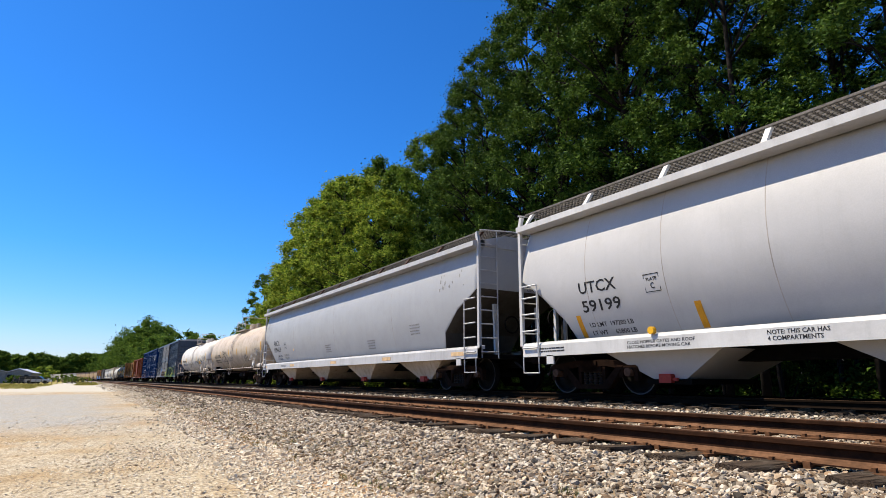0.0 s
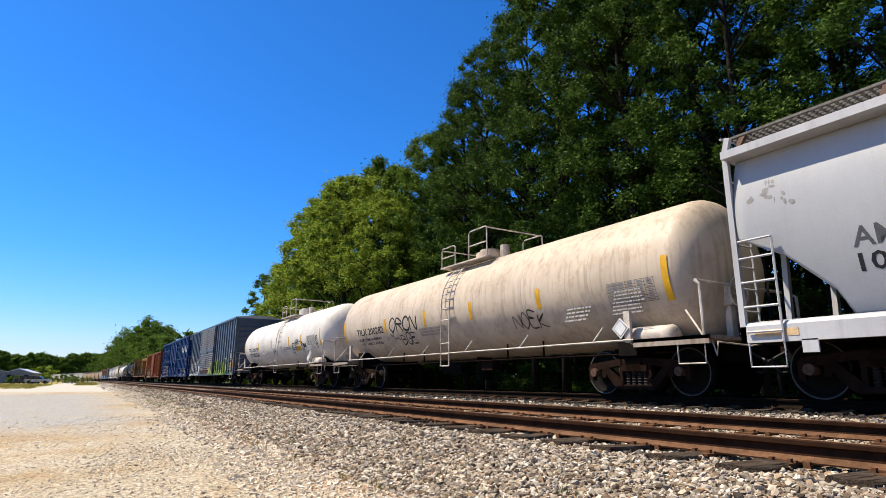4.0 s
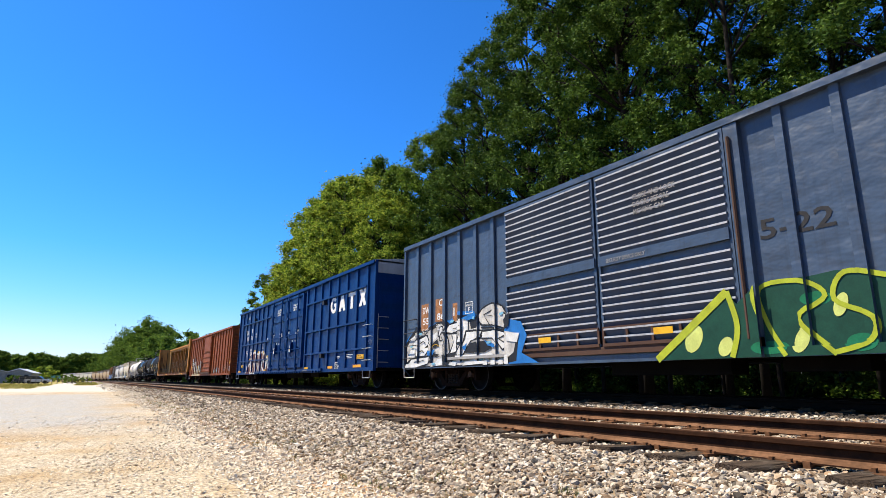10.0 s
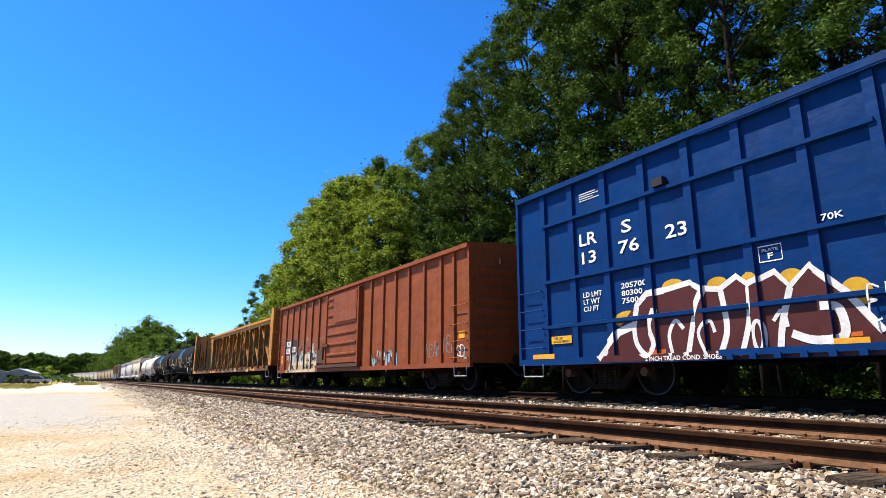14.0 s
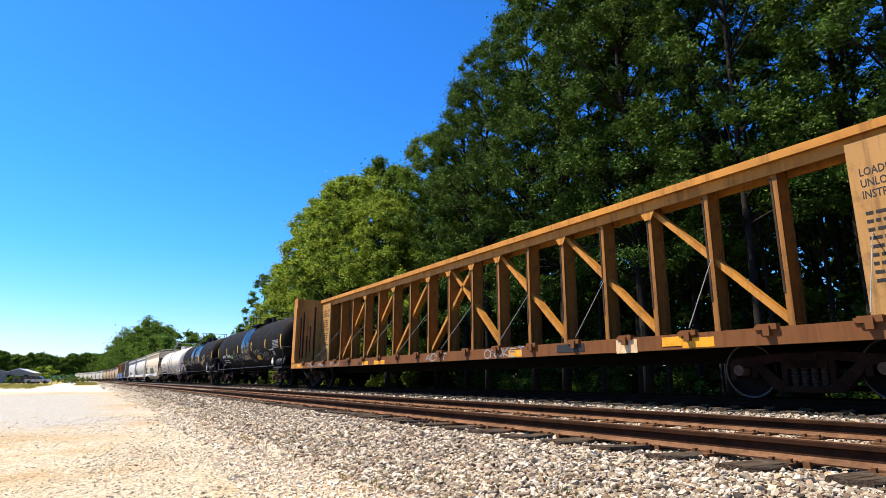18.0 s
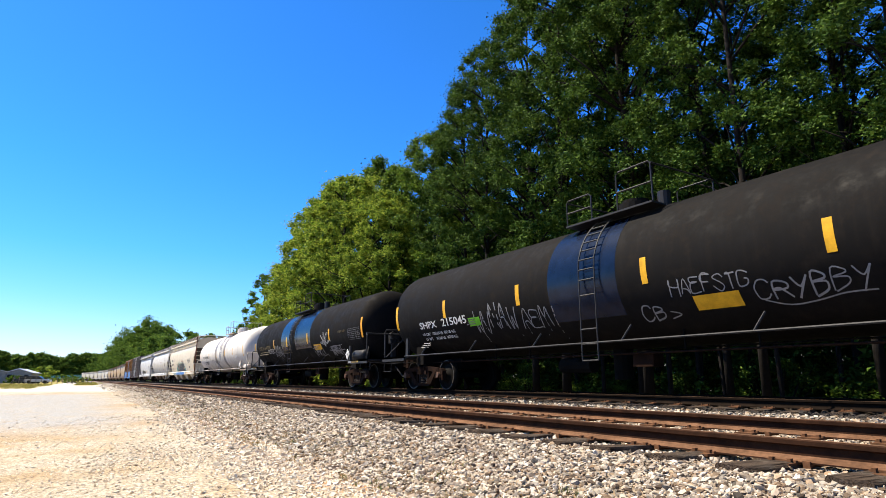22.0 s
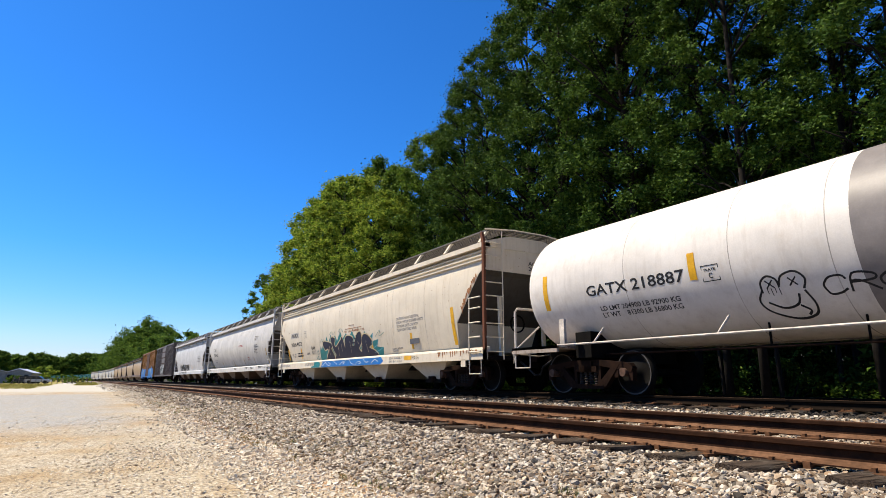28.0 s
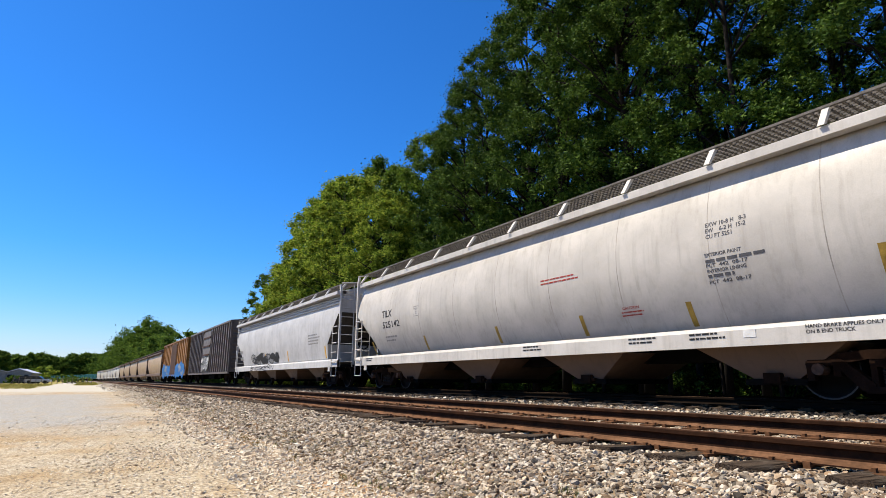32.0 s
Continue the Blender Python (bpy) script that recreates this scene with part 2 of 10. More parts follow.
def add_tube(bm, pts, r, n=6):
    """A round bar along a line of points."""
    pts = [Vector(p) for p in pts]
    rings = []
    for i, p in enumerate(pts):
        d = (pts[min(i + 1, len(pts) - 1)] - pts[max(i - 1, 0)]).normalized()
        a = d.orthogonal().normalized() if abs(d.z) > 0.95 else d.cross(Vector((0, 0, 1))).normalized()
        b = d.cross(a)
        rr = r[i] if isinstance(r, (list, tuple)) else r
        rings.append([bm.verts.new(p + (a * math.cos(k * 2 * math.pi / n) + b * math.sin(k * 2 * math.pi / n)) * rr) for k in range(n)])
    for u, w in zip(rings, rings[1:]):
        for k in range(n):
            bm.faces.new((u[k], u[(k + 1) % n], w[(k + 1) % n], w[k]))
    bm.faces.new(rings[0][::-1])
    bm.faces.new(rings[-1])


def tube(pts, r, n=6):
    bm = bmesh.new()
    add_tube(bm, pts, r, n)
    return bm


def tubes(lines, r, n=6):
    bm = bmesh.new()
    for p in lines:
        add_tube(bm, p, r, n)
    return bm


def add_prism(bm, poly, axis, a, b):
    """A polygon in the plane across an axis ('x', 'y' or 'z'), drawn out from a to b."""
    def at(u, w, s):
        return {"x": (s, u, w), "y": (u, s, w), "z": (u, w, s)}[axis]
    lo = [bm.verts.new(at(u, w, a)) for u, w in poly]
    hi = [bm.verts.new(at(u, w, b)) for u, w in poly]
    k = len(poly)
    for i in range(k):
        bm.faces.new((lo[i], lo[(i + 1) % k], hi[(i + 1) % k], hi[i]))
    bm.faces.new(lo[::-1])
    bm.faces.new(hi)


def prism(poly, axis, a, b):
    bm = bmesh.new()
    add_prism(bm, poly, axis, a, b)
    bmesh.ops.recalc_face_normals(bm, faces=bm.faces)
    return bm


def loft(rings, closed=True, caps=True):
    """Skin over rings of equal length."""
    bm = bmesh.new()
    vs = [[bm.verts.new(p) for p in r] for r in rings]
    k = len(rings[0])
    for u, w in zip(vs, vs[1:]):
        for i in range(k if closed else k - 1):
            bm.faces.new((u[i], u[(i + 1) % k], w[(i + 1) % k], w[i]))
    if caps:
        bm.faces.new(vs[0][::-1])
        bm.faces.new(vs[-1])
    bmesh.ops.recalc_face_normals(bm, faces=bm.faces)
    return bm


def cyl(axis, c, r, a, b, n=20):
    """A drum round an axis, its other two coordinates in c."""
    return prism([(c[0] + r * math.cos(i * 2 * math.pi / n), c[1] + r * math.sin(i * 2 * math.pi / n)) for i in range(n)], axis, a, b)


def text_mesh(body, size, align="LEFT", cuts=0):
    cu = bpy.data.curves.new("lettering", "FONT")
    cu.body = body
    cu.size = size
    cu.align_x = align
    cu.resolution_u = 2
    cu.extrude = 0.0015
    cu.offset = 0.014 * size
    ob = bpy.data.objects.new("lettering", cu)
    me = bpy.data.meshes.new_from_object(ob)
    bpy.data.objects.remove(ob)
    bpy.data.curves.remove(cu)
    if cuts:
        bm = bmesh.new()
        bm.from_mesh(me)
        zs = [v.co.y for v in bm.verts]
        lo, hi = min(zs), max(zs)
        for k in range(1, cuts):
            bmesh.ops.bisect_plane(bm, geom=bm.verts[:] + bm.edges[:] + bm.faces[:], plane_co=(0, lo + (hi - lo) * k / cuts, 0), plane_no=(0, 1, 0))
        bm.to_mesh(me)
        bm.free()
    return me


def bars(x, y, z, w, n, pitch, h, material, parent, seed=0, lean=0.0):
    """Lines of small print too fine to read, as plain bars; y may be the side's depth by height."""
    rnd = random.Random(seed)
    bm = bmesh.new()
    for i in range(n):
        u = 0.0
        end = w * rnd.uniform(0.7, 1.0)
        while u < end:
            d = min(rnd.uniform(0.5, 2.2) * h * 2, end - u)
            vs = add_box(bm, u, u + d, -0.002, 0.002, -i * pitch - h, -i * pitch)
            if callable(y):
                for v in vs:
                    v.co.y += y(z + v.co.z) - 0.003
            u += d + h * 0.7
    ob = part("small_print", bm, material, parent)
    ob.matrix_basis = Matrix.Translation((x, 0 if callable(y) else y, z)) @ pose(0, 0, 0, -lean)
    return ob


# ---- ground and tracks ----
RAIL_Z = -0.047          # rail top of the track the train runs on
TRAIN_Y = 10.23          # its centre line
NEAR_Y = 4.745           # centre line of the empty track
NEAR_RAILS = ((3.98, -0.141), (5.51, -0.106))
LOT_Z = -0.56


def bend(x):
    """How far the line swings to the near side in the distance."""
    return max(0.0, -(x + 230.0)) ** 2 / 3220.0


def ground_z(y):
    pts = ((-9e3, LOT_Z), (1.35, LOT_Z), (1.9, -0.53), (2.75, -0.38), (3.2, -0.318), (6.4, -0.335), (7.4, -0.38), (8.3, -0.27), (8.9, -0.235),
           (11.6, -0.235), (12.4, -0.33), (13.6, -0.75), (16.0, -0.8), (9e3, -0.8))
    for (a, p), (b, q) in zip(pts, pts[1:]):
        if y <= b:
            return p + (q - p) * (y - a) / (b - a)
    return pts[-1][1]


def ground_material():
    m, n, l, b = node_mat("ground_gravel", 0.95, 0, 0.2)
    tc = n.new("ShaderNodeTexCoord")
    sep = n.new("ShaderNodeSeparateXYZ")
    l.new(tc.outputs["Object"], sep.inputs[0])

    def band(axis, lo, hi, soft, wob=0.0, scale=0.5):
        src = sep.outputs[axis]
        if wob:
            t = noise_node(n, l, scale, 5)
            ad = n.new("ShaderNodeMath")
            ad.operation = "MULTIPLY_ADD"
            l.new(t.outputs["Fac"], ad.inputs[0])
            ad.inputs[1].default_value = wob
            l.new(src, ad.inputs[2])
            src = ad.outputs[0]
        out = None
        for edge, sign in ((lo, 1), (hi, -1)):
            if edge is None:
                continue
            mr = n.new("ShaderNodeMapRange")
            mr.interpolation_type = "SMOOTHSTEP"
            l.new(src, mr.inputs[0])
            mr.inputs[1].default_value, mr.inputs[2].default_value = (edge - soft, edge + soft)
            mr.inputs[3].default_value, mr.inputs[4].default_value = (0, 1) if sign > 0 else (1, 0)
            if out is None:
                out = mr.outputs[0]
            else:
                mu = n.new("ShaderNodeMath")
                mu.operation = "MULTIPLY"
                l.new(out, mu.inputs[0])
                l.new(mr.outputs[0], mu.inputs[1])
                out = mu.outputs[0]
        return out

    def times(a, c):
        mu = n.new("ShaderNodeMath")
        mu.operation = "MULTIPLY"
        l.new(a, mu.inputs[0])
        l.new(c, mu.inputs[1])
        return mu.outputs[0]

    big = noise_node(n, l, 0.55, 5)
    lot = ramp_node(n, l, big.outputs["Fac"], [(0.30, (0.50, 0.35, 0.19)), (0.40, (0.60, 0.48, 0.31)), (0.49, (0.67, 0.59, 0.45)), (0.68, (0.71, 0.66, 0.55))])
    peb = noise_node(n, l, 38.0, 3, None, 0.8)
    rp = ramp_node(n, l, peb.outputs["Fac"], [(0.34, (0.50, 0.46, 0.41)), (0.46, (0.92, 0.91, 0.89)), (0.7, (1, 1, 1))])
    col = mix_node(n, l, 1.0, lot.outputs[0], rp.outputs[0], "MULTIPLY")
    vor = n.new("ShaderNodeTexVoronoi")
    vor.inputs["Scale"].default_value = 34.0
    l.new(tc.outputs["Object"], vor.inputs["Vector"])
    vsep = n.new("ShaderNodeSeparateColor")
    l.new(vor.outputs["Color"], vsep.inputs[0])
    chip = ramp_node(n, l, vsep.outputs[0], [(0.0, (0.55, 0.50, 0.45)), (0.3, (0.88, 0.86, 0.83)), (0.8, (1.0, 1.0, 1.0)), (1.0, (0.72, 0.62, 0.52))])
    gap = ramp_node(n, l, vor.outputs["Distance"], [(0.36, (1, 1, 1)), (0.62, (0.42, 0.38, 0.34))])
    col = mix_node(n, l, 0.85, col, chip.outputs[0], "MULTIPLY")
    col = mix_node(n, l, 0.55, col, gap.outputs[0], "MULTIPLY")
    tr2 = noise_node(n, l, 0.9, 6, (0.45, 1.9, 1.0), 0.7)
    tm = ramp_node(n, l, tr2.outputs["Fac"], [(0.50, (0, 0, 0)), (0.66, (0.5, 0.5, 0.5))])
    col = mix_node(n, l, tm.outputs[0], col, (0.42, 0.28, 0.14))
    lane = band("X", None, -42.0, 5.0, 6.0, 0.3)
    col = mix_node(n, l, lane, col, (0.52, 0.49, 0.42))
    # the grey patch of finer chippings
    grey = times(band("X", -40.0, -13.4, 2.4, -4.4, 0.6), band("Y", -40.0, 2.4, 1.2, 3.0, 0.4))
    gn = noise_node(n, l, 14.0, 5, None, 0.75)
    gr = ramp_node(n, l, gn.outputs["Fac"], [(0.3, (0.33, 0.33, 0.32)), (0.5, (0.45, 0.45, 0.44)), (0.7, (0.56, 0.56, 0.54))])
    gcol = mix_node(n, l, 0.6, gr.outputs[0], gap.outputs[0], "MULTIPLY")
    gf = noise_node(n, l, 1.3, 6, (1.0, 3.0, 1.0), 0.75)
    gm = ramp_node(n, l, gf.outputs["Fac"], [(0.34, (0.5, 0.5, 0.5)), (0.54, (1, 1, 1))])
    col = mix_node(n, l, times(grey, gm.outputs[0]), col, gcol)
    # ballast bed under the loose stones
    bal = band("Y", 3.2, 13.6, 0.75, 1.7, 1.3)
    bs = n.new("ShaderNodeTexVoronoi")
    bs.inputs["Scale"].default_value = 16.0
    l.new(tc.outputs["Object"], bs.inputs["Vector"])
    sepc = n.new("ShaderNodeSeparateColor")
    l.new(bs.outputs["Color"], sepc.inputs[0])
    br = ramp_node(n, l, sepc.outputs[0], [(0.0, (0.05, 0.04, 0.03)), (0.3, (0.19, 0.15, 0.11)), (0.7, (0.33, 0.27, 0.20)), (1.0, (0.14, 0.10, 0.065))])
    col = mix_node(n, l, bal, col, br.outputs[0])
    # orange-brown sand and dead weeds at the foot of the ballast
    toe = times(band("Y", 2.35, 3.0, 0.30, 1.2, 1.1), band("X", -14.0, None, 4.0, 0.0))
    tn = noise_node(n, l, 2.3, 6, None, 0.7)
    tr = ramp_node(n, l, tn.outputs["Fac"], [(0.38, (0, 0, 0)), (0.54, (0.95, 0.95, 0.95))])
    col = mix_node(n, l, times(toe, tr.outputs[0]), col, (0.40, 0.20, 0.07))
    # grime under the trains, darkened further to carry their shade
    shade_grime = band("Y", 8.8, 12.2, 0.2, 0.7, 0.5)
    col = mix_node(n, l, shade_grime, col, (0.035, 0.028, 0.022))
    # woodland floor behind the train
    wood = band("Y", 13.2, None, 0.5, 1.0, 0.6)
    wt = noise_node(n, l, 3.0, 6)
    wr = ramp_node(n, l, wt.outputs["Fac"], [(0.3, (0.03, 0.025, 0.016)), (0.5, (0.06, 0.05, 0.028)), (0.7, (0.04, 0.06, 0.02))])
    col = mix_node(n, l, wood, col, wr.outputs[0])
    # grass far off on the near side
    gt = noise_node(n, l, 0.3, 5)
    ga = ramp_node(n, l, gt.outputs["Fac"], [(0.3, (0.22, 0.20, 0.045)), (0.6, (0.38, 0.31, 0.09))])
    g1 = times(band("X", None, -62.0, 3.0, 6.0, 0.2), band("Y", None, -3.0, 0.8, 1.5, 0.15))
    g2 = times(band("X", None, -92.0, 4.0, 6.0, 0.2), band("Y", None, 2.2, 0.8, 1.0, 0.15))
    track_in = times(band("X", -230.0, None, 4.0, 0.0), band("Y", -3.4, -0.4, 0.6, 0.6, 0.1))
    inv = n.new("ShaderNodeMath")
    inv.operation = "SUBTRACT"
    inv.inputs[0].default_value = 1.0
    l.new(track_in, inv.inputs[1])
    col = mix_node(n, l, g1, col, ga.outputs[0])
    col = mix_node(n, l, times(g2, inv.outputs[0]), col, ga.outputs[0])
    l.new(mix_node(n, l, 1.0, col, (BASE_SCALE, BASE_SCALE, BASE_SCALE), "MULTIPLY"), b.inputs["Base Color"])
    bump_node(n, l, b, peb.outputs["Fac"], 0.5, 0.008)
    return m


def build_ground():
    xs = [-4000, -2500, -1500, -900, -700, -600, -520, -460, -410, -370, -330, -250, -180, -120, -80, -50, -35, -25, -18, -12, -8, -5, -3, -1, 1, 4, 10, 25, 60, 200, 900, 4000]
    ys = [-3000, -900, -300, -120, -60, -30, -15, -8, -4, -2, -1, 0, 0.7, 1.35, 1.9, 2.3, 2.75, 3.2, 4.7, 6.6, 7.0, 7.4, 7.8, 8.3, 8.9, 10.2, 11.6, 12.0, 12.4, 13.0, 13.6, 16, 22, 40, 90, 300, 900, 3000]
    bm = bmesh.new()
    grid = [[bm.verts.new((x, y - (bend(x) if abs(y) < 100 else 0), ground_z(y))) for y in ys] for x in xs]
    for a, c in zip(grid, grid[1:]):
        for j in range(len(ys) - 1):
            bm.faces.new((a[j], c[j], c[j + 1], a[j + 1]))
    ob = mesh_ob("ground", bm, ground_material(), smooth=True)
    return tagged(ob, "pale orange and white gravel lot running into ballast and grass", "ground", kind="structure")


GROUND = build_ground()


def rail_profile(h=0.14):
    """Half of a flat-bottomed rail's section, mirrored."""
    right = [(0.068, 0.0), (0.068, 0.010), (0.020, 0.026), (0.009, 0.040), (0.009, h - 0.045), (0.034, h - 0.034), (0.036, h - 0.008), (0.028, h)]
    return right + [(-u, w) for u, w in right[::-1]]


def rail_run(y, z_top, name, label, web=None):
    xs = [330, 120, 40, 12, 0, -10, -25, -60, -120, -220, -330, -360, -400, -450, -500, -560, -620, -700]
    prof = rail_profile()
    rings = [[(x, y - bend(x) + u, z_top - 0.14 + w) for u, w in prof] for x in xs]
    bm = loft(rings)
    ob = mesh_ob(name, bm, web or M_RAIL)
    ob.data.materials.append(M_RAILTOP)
    ob.data.materials.append(web or M_RAILFOOT_LIT)
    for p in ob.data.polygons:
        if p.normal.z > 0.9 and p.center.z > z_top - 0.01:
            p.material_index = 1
        # upward foot faces are lighter than the web: sunlight put into the rust
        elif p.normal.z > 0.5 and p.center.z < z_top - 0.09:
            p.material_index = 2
    return tagged(ob, label, "rail", "rails of the two tracks", "structure")


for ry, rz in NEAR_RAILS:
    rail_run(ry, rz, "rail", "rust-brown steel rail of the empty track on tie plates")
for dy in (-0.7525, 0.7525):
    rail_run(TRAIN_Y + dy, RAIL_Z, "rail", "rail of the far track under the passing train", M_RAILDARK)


# ---- marks, lettering and spray paint on the cars ----
def fit_text(car, body, x0, x1, z0, z1, material, y=None, R=None, zc=None, lean=None):
    """Lettering set to fill x0..x1 and z0..z1 on a flat side at y, or on a drum."""
    me = text_mesh(body, 1.0, "LEFT", max(2, round((z1 - z0) / 0.045)) if (R or callable(y)) else 0)
    me.materials.append(material)
    co = np.empty(len(me.vertices) * 3)
    me.vertices.foreach_get("co", co)
    co = co.reshape(-1, 3)
    lo, hi = co.min(0), co.max(0)
    u = (co[:, 0] - lo[0]) / max(1e-6, hi[0] - lo[0])
    w = (co[:, 1] - lo[1]) / max(1e-6, hi[1] - lo[1])
    z = z0 + (z1 - z0) * w
    d = np.where(co[:, 2] > 0, 0.002, 0.0)
    if R:
        k = np.clip((z - zc) / R, -0.99, 0.99)
        yy = -np.sqrt(1 - k * k) * (R + 0.003 + d)
    else:
        yy = (np.array([y(q) for q in z]) if callable(y) else y) - 0.0015 - d
    out = np.stack([x0 + (x1 - x0) * u, yy * np.ones_like(z), z], 1)
    me.vertices.foreach_set("co", out.ravel())
    me.update()
    if z1 - z0 < 0.13 or "\n" in body:
        ob = new("lettering", me)
        ob.parent = car
        return ob
    bm = bmesh.new()
    bm.from_mesh(me)
    bpy.data.meshes.remove(me)
    left = set(bm.verts)
    while left:
        todo = [next(v for v in bm.verts if v in left)]
        left.discard(todo[0])
        mine = []
        while todo:
            v = todo.pop()
            mine.append(v)
            for e in v.link_edges:
                o = e.other_vert(v)
                if o in left:
                    left.discard(o)
                    todo.append(o)
        one = bmesh.new()
        twin = {v: one.verts.new(v.co) for v in mine}
        for f in {f for v in mine for f in v.link_faces}:
            one.faces.new([twin[v] for v in f.verts])
        part("letter", one, material, car)
    bm.free()


def end_text(car, body, x, y0, y1, z0, z1, material):
    """Lettering on an end sheet that faces along the train."""
    me = text_mesh(body, 1.0)
    me.materials.append(material)
    co = np.empty(len(me.vertices) * 3)
    me.vertices.foreach_get("co", co)
    co = co.reshape(-1, 3)
    lo, hi = co.min(0), co.max(0)
    u, w = (co[:, 0] - lo[0]) / (hi[0] - lo[0]), (co[:, 1] - lo[1]) / (hi[1] - lo[1])
    me.vertices.foreach_set("co", np.stack([x + np.where(co[:, 2] > 0, 0.003, 0.001), y0 + (y1 - y0) * u, z0 + (z1 - z0) * w], 1).ravel())
    me.update()
    ob = new("lettering", me)
    ob.parent = car
    return ob


def surf(y=None, R=None, zc=None, off=0.004):
    """Depth of the near side at a height: flat, or a drum."""
    if R:
        return lambda z: -math.sqrt(max(0.02, 1 - min(0.97, abs((z - zc) / R)) ** 2)) * (R + off)
    if callable(y):
        return lambda z: y(z) - off
    return lambda z: y - off


def ribbon(bm, pts, w, side, closed=False):
    """A painted stroke through points (x, z)."""
    k = len(pts)
    rails = []
    for i, (x, z) in enumerate(pts):
        a = pts[(i - 1) % k] if (closed or i) else pts[i]
        b = pts[(i + 1) % k] if (closed or i < k - 1) else pts[i]
        dx, dz = b[0] - a[0], b[1] - a[1]
        n = math.hypot(dx, dz) or 1
        px, pz = -dz / n * w / 2, dx / n * w / 2
        rails.append((bm.verts.new((x + px, side(z + pz), z + pz)), bm.verts.new((x - px, side(z - pz), z - pz))))
    for i in range(k if closed else k - 1):
        (a, b), (c, d) = rails[i], rails[(i + 1) % k]
        bm.faces.new((a, b, d, c))


def smooth_pts(pts, n=6, closed=False):
    out = []
    k = len(pts)
    for i in range(k if closed else k - 1):
        p = [pts[(i + j) % k] if closed else pts[min(max(i + j, 0), k - 1)] for j in (-1, 0, 1, 2)]
        for s in range(n):
            t = s / n
            out.append(tuple(0.5 * (2 * p[1][c] + (p[2][c] - p[0][c]) * t + (2 * p[0][c] - 5 * p[1][c] + 4 * p[2][c] - p[3][c]) * t * t + (3 * p[1][c] - p[0][c] - 3 * p[2][c] + p[3][c]) * t ** 3) for c in (0, 1)))
    if not closed:
        out.append(pts[-1])
    return out


# hand-drawn letters: strokes of points on a grid of ten by ten, one stroke a word
STROKES = {"A": "00 49 90 63 23", "B": "00 09 68 66 05 75 72 00", "C": "87 69 29 06 03 20 60 82", "D": "00 09 58 85 52 00", "E": "88 09 05 65 05 00 80", "F": "00 09 88 09 05 65",
           "G": "87 59 19 05 10 60 84 54", "H": "00 09 05 85 89 80", "I": "40 49", "J": "89 82 50 20 03", "K": "00 09 04 89 04 90", "L": "09 00 80", "M": "00 19 44 79 90", "N": "00 09 80 89",
           "O": "40 03 06 49 86 83 40", "P": "00 09 79 75 05", "R": "00 09 78 75 05 35 90", "S": "87 59 18 06 64 82 50 02", "T": "40 49 09 89", "U": "09 02 40 82 89", "V": "09 40 89", "W": "09 20 46 70 99",
           "Y": "09 45 89 20", ">": "08 84 00", "-": "05 95", "X": "00 99 45 09 90", "*": "00 49 80 06 96 00"}


def tag(car, text, x0, x1, z0, z1, material, side, seed, w=0.03, wild=0.6, runs=0, label="sprayed tag in loose letters"):
    """A tag written by hand with one can: uneven letters, round turns, paint running down."""
    rnd = random.Random(seed)
    d = (x1 - x0) / len(text)
    for k, ch in enumerate(text):
        if ch == " ":
            continue
        dz = rnd.uniform(-0.08, 0.08) * (z1 - z0)
        grow = rnd.uniform(0.85, 1.15)
        pts = []
        for q in STROKES[ch].split():
            u, v = int(q[0]) / 9 + rnd.uniform(-0.07, 0.07) * wild, int(q[1]) / 9 + rnd.uniform(-0.07, 0.07) * wild
            pts.append((x0 + d * (k + 0.02 + 0.9 * u + 0.10 * v), z0 + dz + (z1 - z0) * v * grow))
        bm = bmesh.new()
        ribbon(bm, smooth_pts(pts, 4), w * rnd.uniform(0.8, 1.15), side)
        part("graffiti", bm, material, car, label)
        for j in range(runs):
            px, pz = rnd.choice(pts)
            ln = (z1 - z0) * rnd.uniform(0.3, 0.9)
            bm = bmesh.new()
            ribbon(bm, [(px, pz), (px + 0.01, pz - ln * 0.5), (px, pz - ln)], w * 0.4, side)
            part("paint_run", bm, material, car)


def stroke(car, pts, w, material, side, label="sprayed line"):
    bm = bmesh.new()
    ribbon(bm, smooth_pts(pts, 5), w, side)
    return part("graffiti", bm, material, car, label)


def blob(bm, cx, cz, rx, rz, side, rnd, n=9, rough=0.28, steps=4):
    ang = [i * 2 * math.pi / n for i in range(n)]
    pts = smooth_pts([(cx + math.cos(a) * rx * rnd.uniform(1 - rough, 1 + rough), cz + math.sin(a) * rz * rnd.uniform(1 - rough, 1 + rough)) for a in ang], steps, True)
    c = bm.verts.new((cx, side(cz), cz))
    vs = [bm.verts.new((x, side(z), z)) for x, z in pts]
    for i in range(len(vs)):
        bm.faces.new((c, vs[i], vs[(i + 1) % len(vs)]))
    return pts


